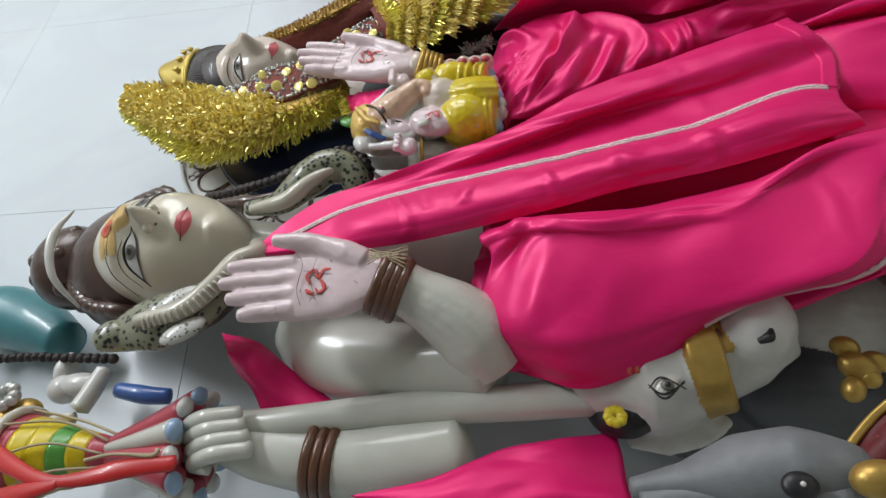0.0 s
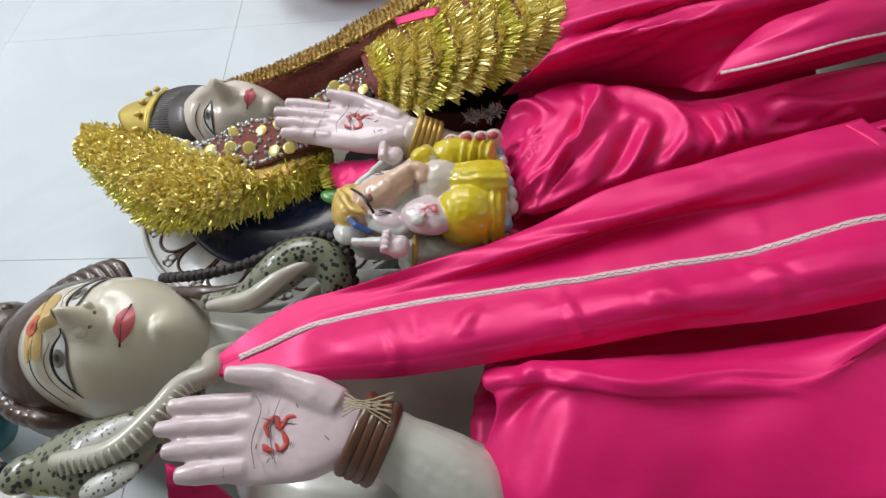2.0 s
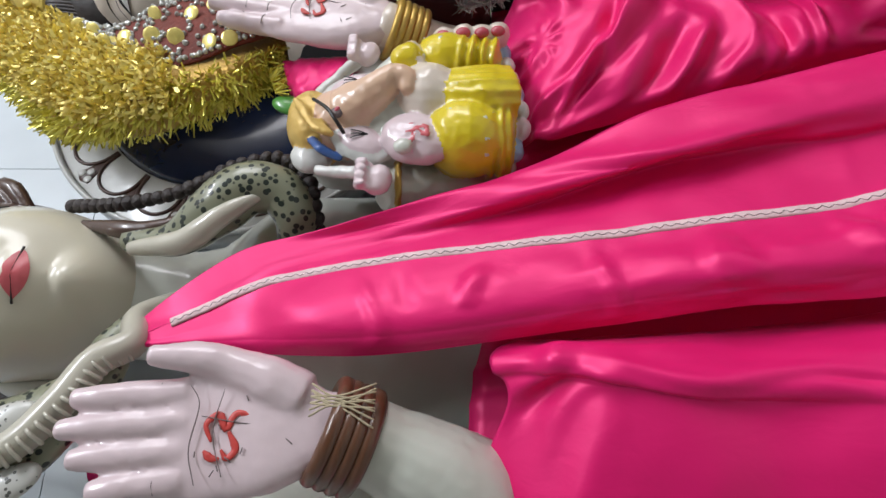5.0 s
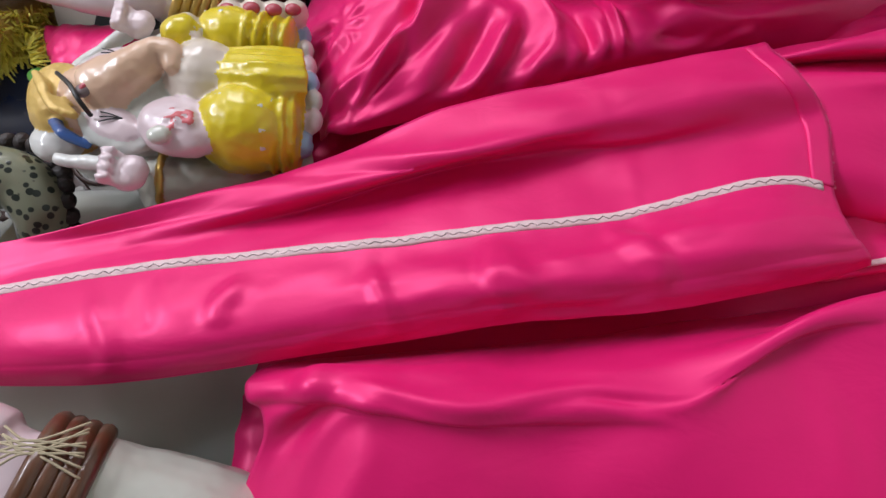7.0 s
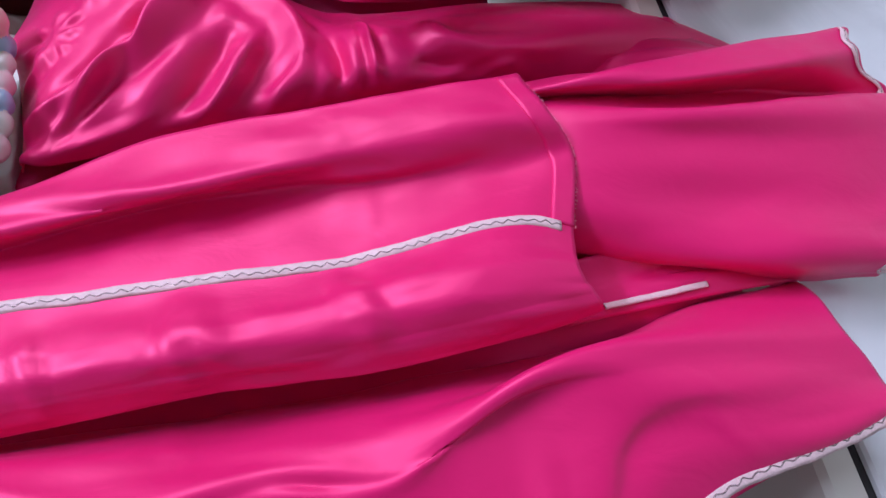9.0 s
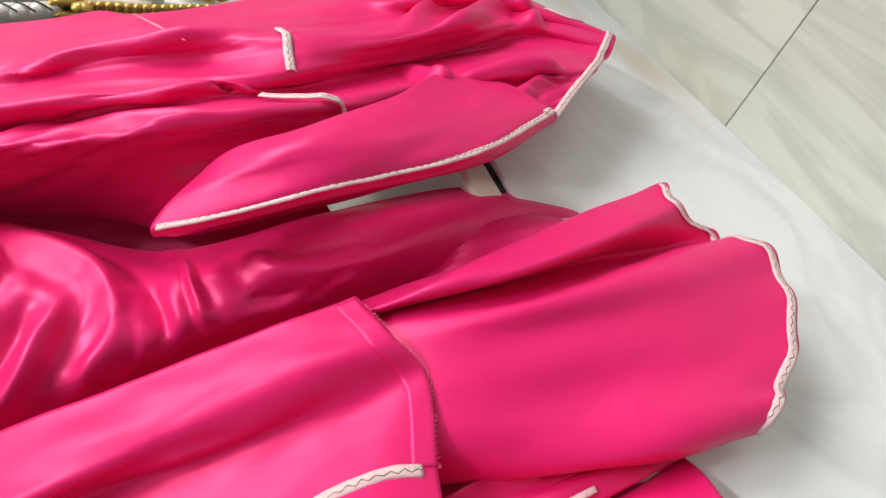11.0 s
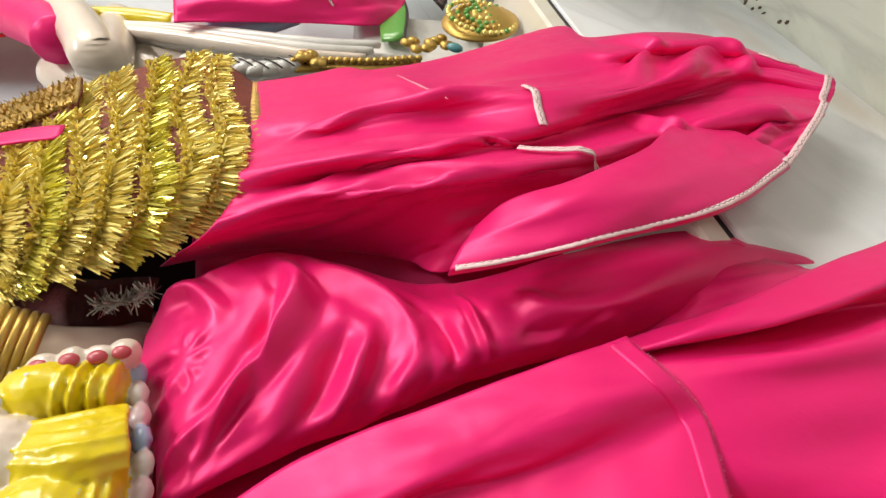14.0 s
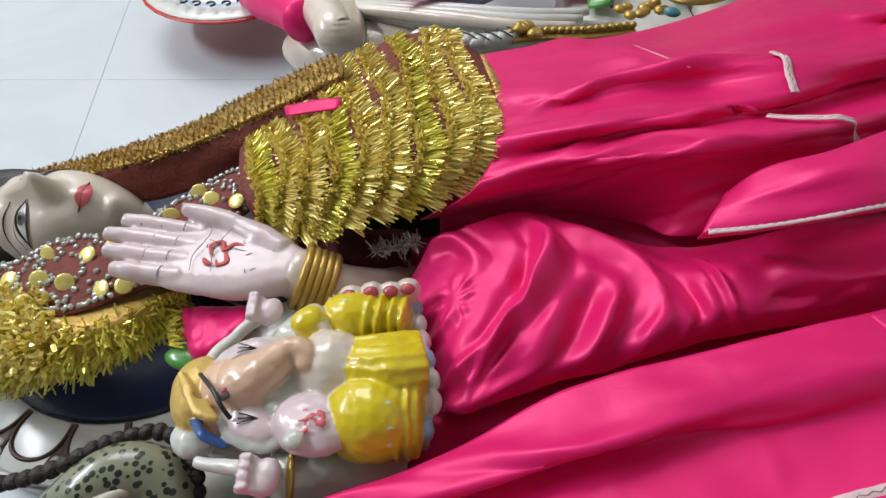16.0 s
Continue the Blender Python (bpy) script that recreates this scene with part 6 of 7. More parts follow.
part("bead_band", thick(band, 0.003), RED, veil, "dark red band")
coin = None
for i, (uu, vv) in enumerate([(0.05, 0.5), (0.13, 0.75), (0.17, 0.25), (0.26, 0.8), (0.31, 0.35), (0.36, 0.85), (0.42, 0.15), (0.47, 0.6), (0.55, 0.8), (0.58, 0.25), (0.65, 0.6), (0.73, 0.2), (0.78, 0.75), (0.85, 0.35), (0.92, 0.7), (0.09, 0.2), (0.22, 0.55), (0.40, 0.5), (0.51, 0.3), (0.61, 0.9), (0.69, 0.4), (0.82, 0.1), (0.88, 0.9), (0.97, 0.35)]):
    p = on_sheet(band, np.array([uu]), np.array([vv]))[0]
    if coin is None:
        coin = part("coin", ball((0, 0, 0), (0.0085, 0.0016, 0.0085), (0, 0, 0), 8, 18), GOLD, veil, "small gold coin")
        ob = coin
    else:
        ob = new("coin", coin.data)
        ob.parent = veil
    ob.location, ob.rotation_euler = tuple(p + np.array((-0.004, -0.007, 0))), (0.3 * math.sin(i * 3), 0, -0.6 + 0.3 * math.sin(i * 5))
pieces = []
for k in range(540):
    uu, row = (k % 108) / 107, k // 108
    vv = (0.04, 0.5 + 0.42 * math.sin(k * 0.35), 0.97, 0.5 - 0.42 * math.sin(k * 0.35), 0.5 + 0.3 * math.sin(k * 0.9))[row]
    p = on_sheet(band, np.array([uu]), np.array([vv]))[0] + np.array((rng.normal(0, 0.0012), -0.004, rng.normal(0, 0.0012)))
    pieces.append(ball(tuple(p), (0.0029, 0.0027, 0.0031), (k * 50, k * 30, 0), 6, 8))
tagged(part("bead_chain", joined(*pieces), CRYSTAL, veil, "silver bead chains"), kind="stuff")
# the edge of the veil behind her shoulder
back = surface([
    [(0.545, 0.220, 1.486), (0.545, 0.190, 1.366), (0.571, 0.150, 1.197), (0.619, 0.110, 1.065), (0.653, 0.085, 0.976)],
    [(0.509, 0.200, 1.456), (0.497, 0.165, 1.335), (0.510, 0.125, 1.173), (0.542, 0.085, 1.048), (0.576, 0.060, 0.960)],
    [(0.488, 0.200, 1.446), (0.482, 0.170, 1.317), (0.494, 0.140, 1.173), (0.513, 0.100, 1.053), (0.540, 0.075, 0.965)],
    [(0.492, 0.220, 1.460), (0.472, 0.190, 1.309), (0.480, 0.170, 1.173), (0.497, 0.130, 1.070), (0.518, 0.100, 0.973)],
], 70, 20)
part("back_edge", thick(creased(back, 0.003, 81.0, 3, 6), 0.003), RED, veil)
part("gold_border", thick(back[:, :9] + np.array((-0.001, -0.003, 0.001)), 0.002), BRONZE, veil, "brown gold woven border")
n = 5200
u, v = rng.uniform(0, 1, n), rng.uniform(0, 0.52, n)
b = on_sheet(back, u, v) + np.array((0, -0.004, 0))
tin = part("tinsel", strands(b, np.tile((0.1, -1, 0.1), (n, 1)), 0.006, 0.0007, 12, 0.8), BRONZE, veil, "fine gold loops")
tagged(tin, kind="stuff")
# fringed shoulder cloth
cape = surface([
    [(0.545, 0.139, 1.095), (0.634, 0.133, 1.041), (0.683, 0.119, 0.982), (0.717, 0.099, 0.903), (0.706, 0.084, 0.839), (0.629, 0.074, 0.786)],
    [(0.437, 0.081, 1.063), (0.474, 0.065, 1.008), (0.501, 0.047, 0.949), (0.520, 0.031, 0.886), (0.508, 0.019, 0.833), (0.481, 0.019, 0.786)],
    [(0.382, 0.062, 1.046), (0.393, 0.042, 0.988), (0.398, 0.022, 0.931), (0.410, 0.008, 0.876), (0.417, 0.000, 0.824), (0.411, 0.006, 0.780)],
    [(0.356, 0.068, 1.034), (0.350, 0.043, 0.980), (0.348, 0.024, 0.925), (0.352, 0.007, 0.873), (0.365, 0.000, 0.824), (0.374, 0.005, 0.777)],
    [(0.351, 0.100, 1.023), (0.322, 0.071, 0.976), (0.323, 0.051, 0.931), (0.327, 0.037, 0.889), (0.337, 0.028, 0.848), (0.358, 0.023, 0.807)],
], 80, 40)
part("red_net", thick(cape, 0.003), RED, veil, "dark red net")
nc, gu, gv = normals(cape), np.gradient(cape, axis=0), np.gradient(cape, axis=1)
for r_ in range(9):
    n = 1500
    v = rng.uniform(0, 1, n)
    u = np.clip(0.01 + r_ * 0.10 + 0.06 * np.sin(v * 3.1) + 0.012 * np.sin(v * 11 + r_ * 2) + rng.normal(0, 0.006, n), 0, 1)
    b, nn = on_sheet(cape, u, v), on_sheet(nc, u, v)
    nn = np.where(nn[:, 1:2] > 0, -nn, nn)
    du, dv = on_sheet(gu, u, v), on_sheet(gv, u, v)
    du, dv = du / np.linalg.norm(du, axis=1, keepdims=True), dv / np.linalg.norm(dv, axis=1, keepdims=True)
    wave = np.sin(v * 21 + r_ * 1.7)[:, None]
    way = du * 0.9 + dv * (0.1 + 0.8 * (v[:, None] - 0.4)) + nn * (0.16 + 0.08 * wave)
    row = part("fringe_row", strands(b + nn * 0.003, way, 0.021, 0.0009, 100 + r_, 0.09), GOLD if r_ % 3 else GOLD_GREEN, veil, "row of gold foil fringe")
    tagged(row, kind="stuff")
    root = part("foil_coil", strands(b[:700] + nn[:700] * 0.005, nn[:700] + du[:700] * 0.3, 0.006, 0.0015, 200 + r_, 0.7), GOLD, row, "crimped gold foil")
    tagged(root, kind="stuff")
    vv = np.linspace(0, 1, 26)
    uu = np.clip(0.01 + r_ * 0.10 + 0.06 * np.sin(vv * 3.1) + 0.012 * np.sin(vv * 11 + r_ * 2), 0, 1)
    q = on_sheet(cape, uu, vv) + np.array((0, -0.0035, 0))
    part("braid", tube([tuple(p) for p in q[::2]], [0.0028, 0.0022, 0.0028], 6, 60, 0.6), GOLD, row)
part("pink_patch", thick(surface([[(0.498, 0.053, 1.019), (0.493, 0.041, 0.982), (0.488, 0.034, 0.953)], [(0.479, 0.051, 1.014), (0.472, 0.040, 0.979), (0.468, 0.034, 0.954)]], 10, 6), 0.002), PINK, veil, "patch of pink cloth")
end_edge = [tuple(p + np.array((0, -0.002, 0))) for p in cape[-1, ::3]]
scal = smooth_line(end_edge, 26)
part("scalloped_edge", joined(*[ball(tuple(p), (0.007, 0.004, 0.007), (0, 0, 0), 8, 10) for p in scal]), BRONZE, veil, "scalloped gold edge")
part("side_tassel", strands(smooth_line([(0.273, 0.115, 1.113), (0.248, 0.110, 1.101), (0.229, 0.110, 1.093)], 160), np.tile((0.0, -0.3, -1), (160, 1)), 0.018, 0.0009, 44, 0.3), GOLD_GREEN, veil, "hanging gold foil tassel")
part("dark_tinsel", strands(smooth_line([(0.315, 0.085, 0.915), (0.314, 0.080, 0.893), (0.318, 0.075, 0.871)], 260), np.tile((0, -0.6, 0.1), (260, 1)), 0.012, 0.0007, 45, 0.8), CRYSTAL, veil, "dark silver tinsel")

# ---- the bull's head ----
bull = []
bull.append((*tube([(-0.189, 0.150, 0.786), (-0.189, 0.145, 0.752), (-0.186, 0.140, 0.708), (-0.177, 0.125, 0.661), (-0.167, 0.110, 0.625), (-0.164, 0.095, 0.601), (-0.163, 0.090, 0.594)], [0.030, 0.042, 0.060, 0.056, 0.046, 0.044, 0.030], 30, 60, 1.0), WHITE))
bull.append((*ball((-0.166, 0.088, 0.621), (0.040, 0.042, 0.036), (0, 20, 0), 20, 28), WHITE))
bull += bangle((-0.178, 0.121, 0.660), (0.06, -0.30, -0.95), 0.0515, [GOLD_PAINT], 4, 0.0075, 0.005)
for k in range(12):
    a = 2 * math.pi * k / 12
    p = np.array((-0.177, 0.072, 0.661))
    bull.append((*tube([tuple(p), tuple(p + 0.020 * np.array((math.cos(a), 0.1, math.sin(a))))], [0.002, 0.0035], 6, 6), GOLD_PAINT))
bull.append((*ball((-0.180, 0.069, 0.663), (0.006, 0.004, 0.006)), BROWN))
bull.append((*tube([(-0.186, 0.052, 0.621), (-0.194, 0.051, 0.625), (-0.197, 0.053, 0.634)], [0.002, 0.005, 0.003], 8, 14, 0.6), BLACK))
e = np.array((-0.222, 0.088, 0.709))
bull.append((*ball(tuple(e), (0.008, 0.004, 0.013), (0, -20, 0)), SKIN))
bull.append((*ball(tuple(e - np.array((0, 0.004, 0))), (0.0052, 0.003, 0.006)), IRIS))
bull.append((*ball(tuple(e - np.array((0, 0.0062, 0))), (0.003, 0.002, 0.003)), BLACK))
for s in (0.008, 0.012, -0.008):
    bull.append((*tube([tuple(e + np.array((s * 0.4, -0.002, -0.016))), tuple(e + np.array((-s, -0.004 + abs(s) * 0.1, 0.004))), tuple(e + np.array((s * 0.2, -0.002, 0.016)))], [0.0006, 0.0012, 0.0006], 6, 16), BLACK))
bull.append((*tube([(-0.241, 0.170, 0.736), (-0.239, 0.160, 0.699), (-0.236, 0.155, 0.663), (-0.227, 0.160, 0.639)], [0.010, 0.022, 0.018, 0.006], 16, 24, 0.5), WHITE))
bull.append((*tube([(-0.220, 0.140, 0.715), (-0.231, 0.140, 0.738), (-0.227, 0.150, 0.757), (-0.214, 0.165, 0.771)], [0.018, 0.020, 0.016, 0.006], 14, 24), BLACK))
for x in (0.0, 0.007, 0.014):
    p = np.array((-0.192, 0.082, 0.739)) + np.array((x * 0.2, 0, -x))
    bull.append((*tube([tuple(p + np.array((-0.016, 0.008, 0))), tuple(p + np.array((0, -0.002, 0))), tuple(p + np.array((0.016, 0.004, 0)))], [0.002, 0.003, 0.0015], 6, 12, 0.5), TILAK_R))
shift = np.array((0.016, 0.0, 0.014))
bull = [(v + shift, f, m) for v, f, m in bull]
bull.append((*ball((-0.079, 0.200, 0.504), (0.06, 0.05, 0.07), (0, 0, 0), 18, 24), WHITE))
# grey bulk behind the head; its dark colour carries the shade there
bull.append((*ball((-0.149, 0.240, 0.531), (0.06, 0.06, 0.09), (0, 0, 0), 18, 24), SHADED_GREY))
bull.append((*ball((-0.084, 0.300, 0.598), (0.13, 0.06, 0.2), (0, 0, 0), 18, 24), SHADED_GREY))
fine_b = (BLACK, IRIS, TILAK_R, BROWN)
bull = [fused([q for q in bull if q[2] not in fine_b], 0.0026, 5, 0.0008, 9.0)] + [q for q in bull if q[2] in fine_b]
tagged(solid("bull_statue", bull), "white-painted bull statue head with gold nose band", "statue")
flower = part("flower_head", joined(*[ball(tuple(np.array((-0.223, 0.115, 0.768)) + 0.006 * np.array((math.cos(a), -0.3, math.sin(a)))), (0.0055, 0.004, 0.0055), (0, 0, 0), 6, 8) for a in np.linspace(0, 5.6, 8)]), YELLOW, None)
tagged(flower, "small yellow flower head resting on the bull statue", "flower")

# ---- hourglass drum tied to the staff ----
drum = thing("hourglass_drum", None, "painted hourglass drum with cords, tied by a red ribbon", "drum")
ax0, ax1, ax2 = np.array((-0.230, 0.200, 1.447)), np.array((-0.228, 0.190, 1.321)), np.array((-0.222, 0.190, 1.221))
lerp = lambda a, b, t: tuple(a + (b - a) * t)
for i, m in enumerate((ROSE, YELLOW, YELLOW, GREEN, YELLOW, ROSE)):
    part("painted_band", tube([lerp(ax0, ax1, i / 6), lerp(ax0, ax1, (i + 1) / 6)], [0.052 - 0.006 * i, 0.046 - 0.006 * i], 28, 6), m, drum)
part("rim", tube([tuple(ax0 + 0.054 * (np.array((1, 0, 0)) * math.cos(a) + np.array((0, 1, 0)) * math.sin(a))) for a in np.linspace(0, 2 * math.pi, 26)], [0.006], 8, 60), TOP_MARBLE, drum, "cream rolled rim")
part("skin", ball(tuple(ax0), (0.05, 0.05, 0.006)), SKIN_WARM, drum, "cream drum skin")
for k in range(12):
    a = 2 * math.pi * k / 12
    d = np.array((math.cos(a), math.sin(a), 0))
    part("flute", tube([tuple(ax1 + d * 0.014), tuple((ax1 + ax2) / 2 + d * 0.030), tuple(ax2 + d * 0.050)], [0.006, 0.011, 0.0145], 10, 16), ROSE if k % 3 else SKIN, drum)
    part("rope_knot", ball(tuple(ax2 + d * 0.054), (0.013, 0.013, 0.009), (0, 20, math.degrees(a)), 8, 12), (WHITE, LIGHT_BLUE)[k % 2], drum)
for k in range(8):
    a = 2 * math.pi * k / 8 - 0.4
    d = np.array((math.cos(a), math.sin(a), 0))
    d2 = np.array((math.cos(a + 0.4), math.sin(a + 0.4), 0))
    part("cord", tube([tuple(ax0 + d * 0.056), tuple(lerp(ax0, ax1, 0.5) + d2 * 0.041), tuple(ax1 + d * 0.02)], [0.0016], 6, 14), THREAD, drum)
part("ribbon", tube([(-0.239, 0.150, 1.445), (-0.272, 0.130, 1.357), (-0.276, 0.125, 1.307), (-0.265, 0.125, 1.255), (-0.258, 0.130, 1.205)], [0.012, 0.009, 0.006, 0.011, 0.008], 10, 40, 0.4), RED_ENAMEL, drum, "red cloth ribbon")
part("ribbon", tube([(-0.279, 0.125, 1.324), (-0.286, 0.130, 1.357), (-0.294, 0.140, 1.406)], [0.006, 0.011, 0.013], 10, 24, 0.4), RED_ENAMEL, drum, "red cloth ribbon")
part("string", tube([(-0.258, 0.120, 1.299), (-0.252, 0.120, 1.269), (-0.252, 0.125, 1.229), (-0.245, 0.125, 1.225)], [0.0022, 0.0018, 0.003], 6, 20), THREAD, drum)
prong = tagged(solid("trident_head", [(*tube([(-0.172, 0.200, 1.399), (-0.146, 0.200, 1.391), (-0.119, 0.200, 1.386)], [0.012, 0.012, 0.010], 14, 14), WHITE), (*tube([(-0.143, 0.210, 1.363), (-0.151, 0.210, 1.321), (-0.151, 0.215, 1.293)], [0.010, 0.012, 0.010], 12, 14), BLUE)]), "white and blue painted trident head above the grip", "trident")
pot = []
for c, r in (((-0.089, 0.260, 1.495), (0.026, 0.02, 0.014)), ((-0.123, 0.250, 1.477), (0.02, 0.02, 0.022)), ((-0.120, 0.240, 1.450), (0.016, 0.012, 0.03))):
    pot.append((*ball(c, r, (0, 0, 0), 14, 20), WHITE))
tagged(solid("small_figure", pot), "small white chipped plaster figure behind the drum", "statue")
crown = thing("metal_crown", None, "small brass crown with silver beads beside the drum", "crown")
part("dome", ball((-0.177, 0.220, 1.507), (0.024, 0.02, 0.04), (0, -30, 0), 14, 18), GOLD_PAINT, crown)
part("tip", tube([(-0.203, 0.200, 1.454), (-0.186, 0.200, 1.431), (-0.183, 0.200, 1.402)], [0.007, 0.006, 0.008], 10, 16), TOP_MARBLE, crown)
part("bead_top", joined(*[ball(tuple(np.array((-0.155, 0.200, 1.506)) + 0.012 * np.array((math.cos(k * 2.4), -0.4, math.sin(k * 2.4)))), 0.008, (0, 0, 0), 8, 10) for k in range(8)]), CRYSTAL, crown, "cluster of silver beads")
water = tagged(solid("teal_figure", [(*tube([(0.001, 0.300, 1.748), (0.030, 0.300, 1.702), (0.012, 0.300, 1.630), (-0.027, 0.290, 1.545)], [0.04, 0.052, 0.045, 0.03], 18, 24), TEAL)]), "teal-painted carved form behind the male statue's hair", "statue")

# ---- things at the foot of the bull ----
fig = []
for c, r in (((-0.166, 0.100, 0.557), (0.010, 0.010, 0.013)), ((-0.186, 0.100, 0.552), (0.014, 0.012, 0.018)), ((-0.181, 0.100, 0.536), (0.009, 0.009, 0.013)), ((-0.207, 0.100, 0.564), (0.012, 0.010, 0.010)), ((-0.197, 0.100, 0.547), (0.009, 0.009, 0.010))):
    fig.append((*ball(c, r, (10, 20, 0), 12, 16), GOLD_PAINT))
tagged(solid("brass_figure", fig), "small tarnished brass figure beside the bull statue", "figure")
mat_cloth = thing("brocade_cloth", None, "maroon brocade cloth with a gold edge", "cloth")
mc = surface([[(-0.270, 0.070, 0.604), (-0.247, 0.060, 0.581), (-0.228, 0.050, 0.554)], [(-0.286, 0.060, 0.603), (-0.272, 0.050, 0.586), (-0.255, 0.040, 0.561)], [(-0.306, 0.060, 0.602), (-0.293, 0.050, 0.586), (-0.280, 0.040, 0.563)]], 20, 16)
part("cloth", thick(creased(mc, 0.004, 91.0), 0.002), MAROON, mat_cloth)
part("gold_edge", ribbon([(-0.275, 0.064, 0.610), (-0.250, 0.054, 0.584), (-0.231, 0.044, 0.557)], 0.006, 30, 0.001), GOLD_PAINT, mat_cloth)
for k in range(8):
    p = mc[2 + 2 * k, 5 + (k % 3) * 2] + np.array((0, -0.002, 0))
    part("brocade_stroke", tube([tuple(p), tuple(p + np.array((0.004, -0.001, -0.006)))], [0.0008], 5, 5), ROSE, mat_cloth)
stone = []
stone.append((*tube([(-0.286, 0.120, 0.761), (-0.283, 0.100, 0.704), (-0.282, 0.080, 0.648), (-0.285, 0.070, 0.615), (-0.291, 0.070, 0.597)], [0.010, 0.016, 0.032, 0.034, 0.02], 20, 40), GREY))
stone.append((*tube([(-0.297, 0.120, 0.753), (-0.297, 0.100, 0.702), (-0.301, 0.080, 0.657), (-0.308, 0.070, 0.614)], [0.014, 0.016, 0.02, 0.02], 16, 30), GREY))
stone.append((*ball((-0.303, 0.042, 0.655), (0.011, 0.006, 0.013), (0, 0, 0), 14, 18), BLACK))
stone.append((*ball((-0.303, 0.036, 0.655), (0.002, 0.002, 0.002)), WHITE))
tagged(solid("stone_animal", stone), "grey stone animal figure with a black eye", "statue")
# a brass knob, modelled as one ellipsoid
tagged(solid("brass_knob", [(*ball((-0.302, 0.030, 0.606), (0.014, 0.014, 0.02)), GOLD_PAINT)]), "small polished brass knob beside the stone figure", "pot")

# ---- the third statue's group at the right end ----
third = []
for r_, m, dy in ((0.182, RED_ENAMEL, 0.0), (0.176, WHITE, -0.004), (0.152, LIGHT_BLUE, -0.006), (0.136, WHITE, -0.008), (0.098, BLACK, -0.010)):
    c3 = np.array((1.235, 0.262 + dy, 1.285))
    third.append((*ball(tuple(c3), (r_, 0.012, r_), (0, 0, 0), 16, 48), m))
for k in range(30):
    a = 2 * math.pi * k / 30
    p = c3 + np.array((0, -0.012, 0)) + 0.143 * np.array((math.cos(a), 0, math.sin(a)))
    third.append((*tube([tuple(p + 0.008 * np.array((math.cos(t), 0, math.sin(t)))) for t in np.linspace(a, a + 4.6, 8)], [0.0022], 6, 18), NAVY))
third.append((*tube([(1.244, 0.210, 1.198), (1.009, 0.170, 1.080), (0.878, 0.150, 1.024), (0.806, 0.150, 0.991), (1.027, 0.200, 1.007)], [0.026, 0.028, 0.033, 0.034, 0.03], 18, 40), SKIN_WARM))
third += bangle((1.123, 0.185, 1.114), (0.5, 0.4, -1), 0.030, [GOLD_PAINT], 3, 0.008, 0.0045)
third.append((*tube([(1.117, 0.240, 1.216), (1.021, 0.200, 1.148), (0.945, 0.175, 1.092), (0.887, 0.165, 1.063)], [0.02, 0.036, 0.038, 0.035], 16, 24), PINK))
third.append((*tube([(0.992, 0.170, 1.049), (0.964, 0.160, 0.957), (0.945, 0.155, 0.908)], [0.010, 0.014, 0.014], 14, 20), YELLOW))
third.append((*tube([(0.945, 0.155, 0.908), (0.933, 0.152, 0.878), (0.925, 0.150, 0.854)], [0.014, 0.015, 0.015], 14, 16), PALM))
third.append((*tube([(0.925, 0.150, 0.859), (0.925, 0.150, 0.820), (0.947, 0.150, 0.770), (0.974, 0.150, 0.717)], [0.016, 0.018, 0.016, 0.010], 14, 30), LIGHT_BLUE))
for k in range(9):
    d = np.array((0.012 * (k % 3), 0.012 * (k // 3), -0.016 * k * 0.5))
    pts = [tuple(np.array(p) + d * s) for p, s in zip([(0.946, 0.170, 1.034), (0.892, 0.150, 0.915), (0.832, 0.130, 0.805), (0.796, 0.120, 0.718), (0.787, 0.115, 0.630)], (0.3, 0.7, 1.1, 1.5, 1.8))]
    third.append((*tube(pts, [0.008, 0.011, 0.012, 0.010, 0.006], 10, 30), WHITE if k % 4 else SKIN_WARM))
third.append((*ball((0.93, 0.24, 0.86), (0.11, 0.07, 0.26), (0, 0, 0), 18, 24), SKIN_WARM))
third.append((*box((0.74, 0.14, 0.405), (0.99, 0.33, 0.62), 0.01), WHITE))
tagged(solid("deity_statue", third), "painted statue with a blue and white halo, arm bent", "statue", "seated deity statues")
robe3 = thing("robe", None, "pink satin robe with lace over the third statue", "cloth", "statue robes")
r3 = surface([
    [(1.417, 0.150, 0.976), (1.431, 0.130, 0.827), (1.410, 0.120, 0.674), (1.373, 0.120, 0.557), (1.320, 0.130, 0.484)],
    [(1.150, 0.110, 0.933), (1.147, 0.100, 0.807), (1.145, 0.095, 0.680), (1.151, 0.100, 0.568), (1.146, 0.120, 0.499)],
    [(1.033, 0.115, 0.919), (1.023, 0.100, 0.801), (1.024, 0.090, 0.683), (1.038, 0.095, 0.580), (1.068, 0.120, 0.513)],
    [(0.920, 0.105, 0.902), (0.924, 0.095, 0.796), (0.931, 0.090, 0.686), (0.950, 0.100, 0.598), (0.986, 0.120, 0.537)],
    [(0.872, 0.120, 0.900), (0.888, 0.120, 0.799), (0.898, 0.120, 0.691), (0.900, 0.120, 0.620), (0.929, 0.130, 0.567)],
], 60, 50)
r3 = ridged(creased(r3, 0.004, 95.0, 6, 3), 0.008, 96.0, 4, 2)
part("drape", thick(r3, 0.0015), PINK, robe3)
braid("lace", laid([(0.929, 0.092, 0.836), (0.947, 0.090, 0.796), (0.962, 0.086, 0.746), (0.952, 0.084, 0.716), (0.918, 0.086, 0.664)], [r3]), 0.008, robe3, "silver lace edge", 60)
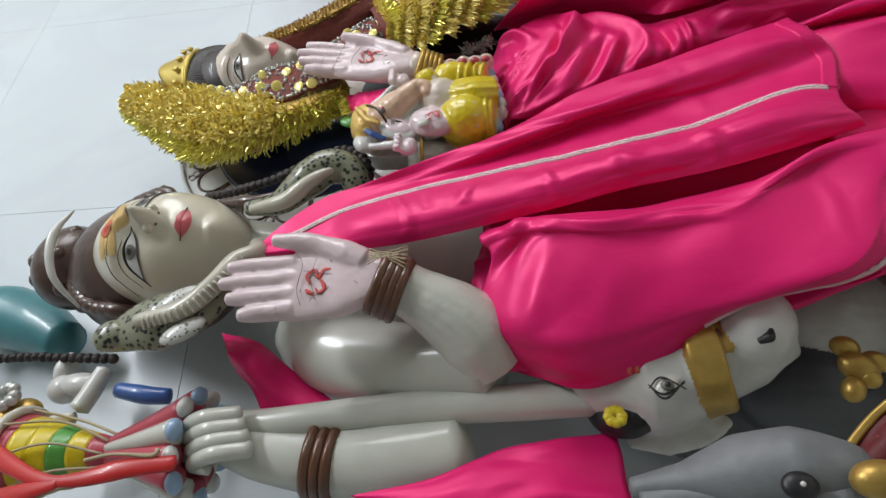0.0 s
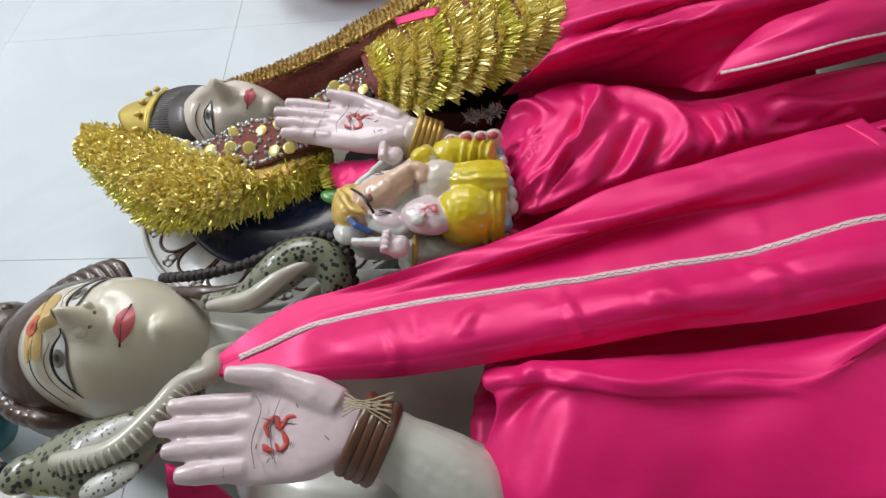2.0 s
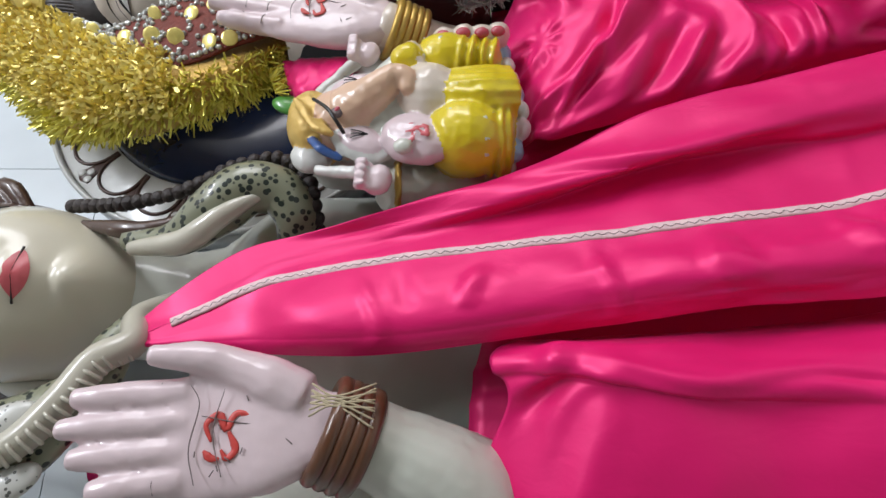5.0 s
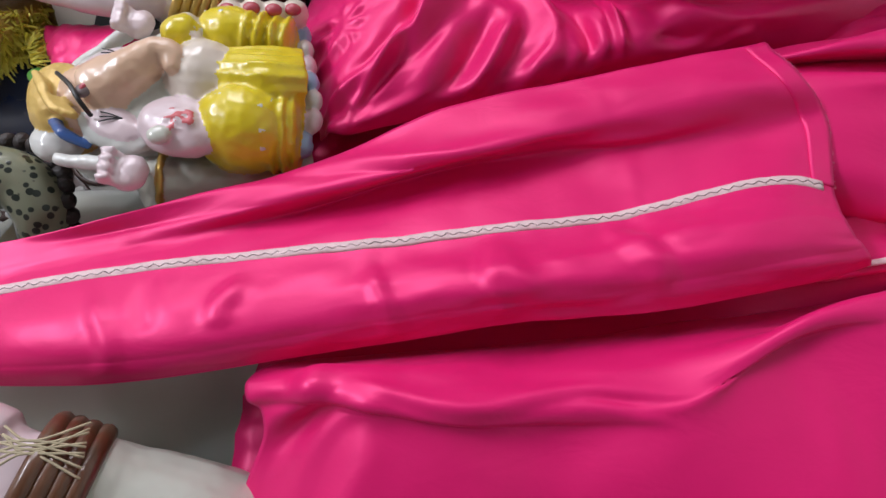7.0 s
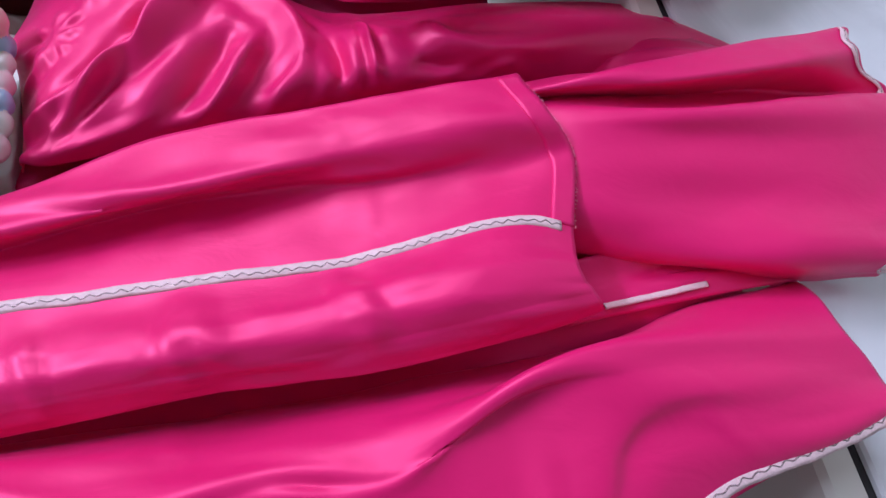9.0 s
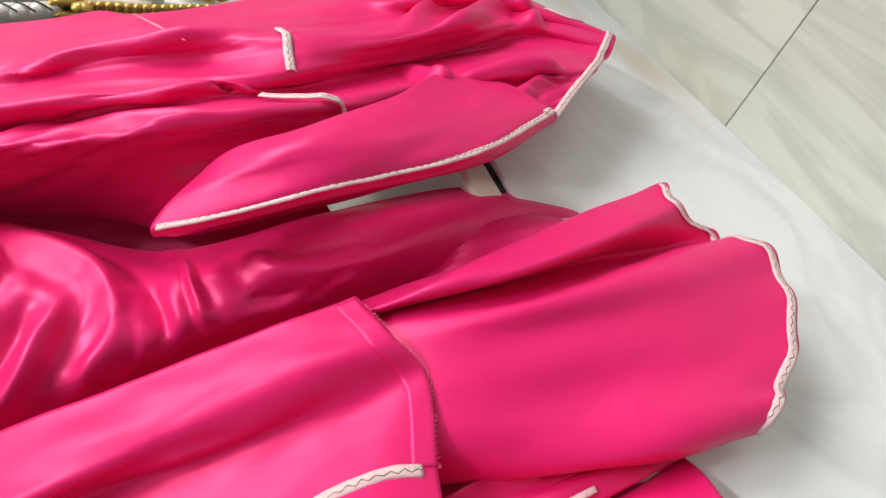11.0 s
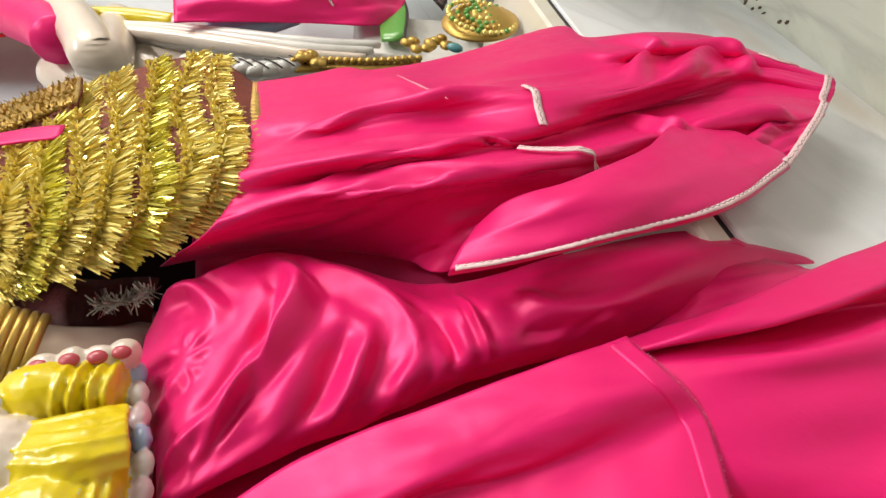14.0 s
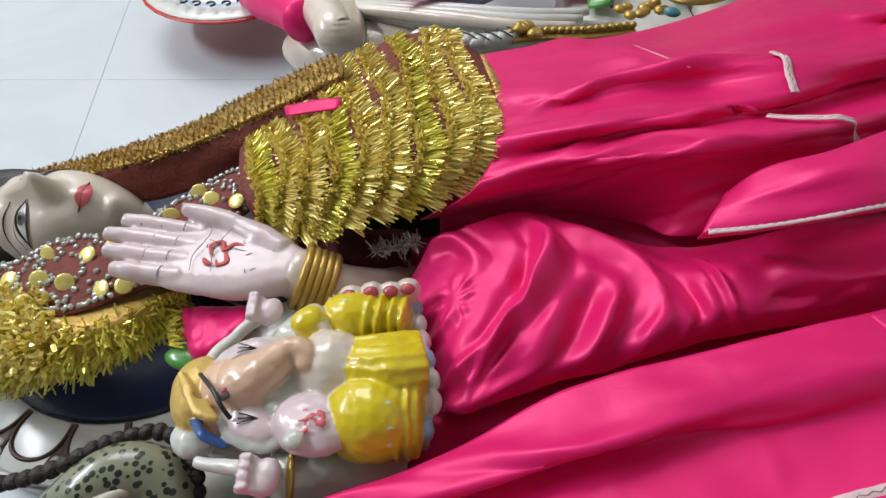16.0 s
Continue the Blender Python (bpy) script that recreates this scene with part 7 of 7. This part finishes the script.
braid("lace", laid([(1.129, 0.094, 0.815), (1.060, 0.094, 0.817), (1.000, 0.094, 0.822)], [r3]), 0.010, robe3, "silver lace edge", 60)
braid("lace", laid([(1.157, 0.092, 0.774), (1.106, 0.092, 0.756), (1.075, 0.092, 0.741)], [r3]), 0.009, robe3, "silver lace edge", 60)
petals = thing("lotus_base", None, "row of white carved lotus petals with dark outlines", "base")
for k in range(9):
    p = smooth_line([(0.729, 0.100, 0.866), (0.721, 0.100, 0.821), (0.713, 0.100, 0.781), (0.728, 0.100, 0.733)], 9)[k]
    pt = part("petal", ball(tuple(p), (0.012, 0.012, 0.022), (0, -35, 0), 10, 14), WHITE, petals)
    part("outline", tube([tuple(p + np.array((0.010, -0.010, 0.010))), tuple(p + np.array((-0.002, -0.013, 0.0))), tuple(p + np.array((-0.010, -0.009, -0.012)))], [0.0012], 5, 12), BLACK, pt)
belt = thing("jewelled_belt", None, "gold jewelled belt lying across the statue's base", "belt")
for k in range(34):
    p = smooth_line([(0.725, 0.095, 0.735), (0.723, 0.090, 0.687), (0.716, 0.085, 0.634), (0.720, 0.080, 0.570)], 34)[k]
    part("gold_bead", ball(tuple(p + np.array((0, -0.004, 0.003 * (-1) ** k))), (0.005, 0.005, 0.0055), (0, 0, 0), 8, 10), GOLD_PAINT, belt)
part("backing", tube([(0.724, 0.100, 0.736), (0.721, 0.095, 0.688), (0.713, 0.090, 0.634), (0.720, 0.085, 0.563)], [0.012, 0.009, 0.009, 0.008], 10, 40, 0.5), BRONZE, belt, "brown band")
for k in range(16):
    p = smooth_line([(0.721, 0.090, 0.731), (0.724, 0.090, 0.700), ], 3)[1] if k < 6 else smooth_line([(0.759, 0.080, 0.575), (0.754, 0.080, 0.550), (0.767, 0.080, 0.509)], 10)[k - 6]
    q_ = np.array(p) + np.array((0.012 * math.sin(k * 2.2), -0.006, 0.012 * math.cos(k * 1.7)))
    part("ornament", ball(tuple(q_), (0.009, 0.006, 0.010), (0, k * 31, 0), 8, 10), GOLD_PAINT, belt)
for c in ((0.757, 0.055, 0.499), (0.716, 0.055, 0.519)):
    part("green_stone", ball(c, (0.009, 0.006, 0.012), (0, 30, 0), 8, 12), TEAL, belt, "green stone")
plate = thing("crown_plate", None, "round gold and green jewelled crown plate leaning on the platform", "ornament")
pc = np.array((0.777, 0.045, 0.466))
part("disc", ball(tuple(pc), (0.055, 0.012, 0.058), (-10, 0, 0), 14, 36), GOLD_PAINT, plate)
for ring_r, cnt, m in ((0.050, 34, GOLD), (0.036, 22, GOLD_PAINT), (0.024, 14, GREEN), (0.012, 7, GOLD)):
    for k in range(cnt):
        a = 2 * math.pi * k / cnt
        part("stud", ball(tuple(pc + np.array((ring_r * math.cos(a), -0.012 + 0.05 * ring_r, ring_r * math.sin(a)))), (0.0042, 0.004, 0.0042), (0, 0, 0), 6, 8), m if k % 5 else GREEN, plate)
rack = thing("slotted_board", None, "dark brown slotted wooden board standing behind the crown plate", "board")
part("board", thick(surface([[(1.634, 0.200, 0.446), (1.426, 0.180, 0.457), (1.193, 0.160, 0.447), (1.069, 0.150, 0.436)], [(1.654, 0.200, 0.365), (1.439, 0.180, 0.390), (1.267, 0.165, 0.410), (1.094, 0.150, 0.427)], [(1.676, 0.200, 0.278), (1.449, 0.180, 0.334), (1.271, 0.165, 0.380), (1.107, 0.150, 0.419)]], 16, 10), 0.012), WOOD_DARK, rack)
for k in range(4):
    p = smooth_line([(1.408, 0.172, 0.441), (1.131, 0.150, 0.437)], 4)[k]
    part("slot", tube([tuple(p), tuple(p + np.array((0.004, -0.001, -0.016)))], [0.002], 6, 5), GREY, rack, "pale slot")
panel = tagged(solid("glass_panel", [(*thick(surface([[(0.994, 0.130, 0.577), (1.008, 0.120, 0.538), (0.976, 0.120, 0.532)], [(0.867, 0.130, 0.591), (0.854, 0.120, 0.566), (0.866, 0.120, 0.554)]], 8, 8), 0.006), GREEN), (*tube([(1.004, 0.115, 0.532), (0.944, 0.115, 0.536), (0.845, 0.115, 0.561)], [0.003], 6, 16), BLACK)]), "small green panel with a black edge", "panel")
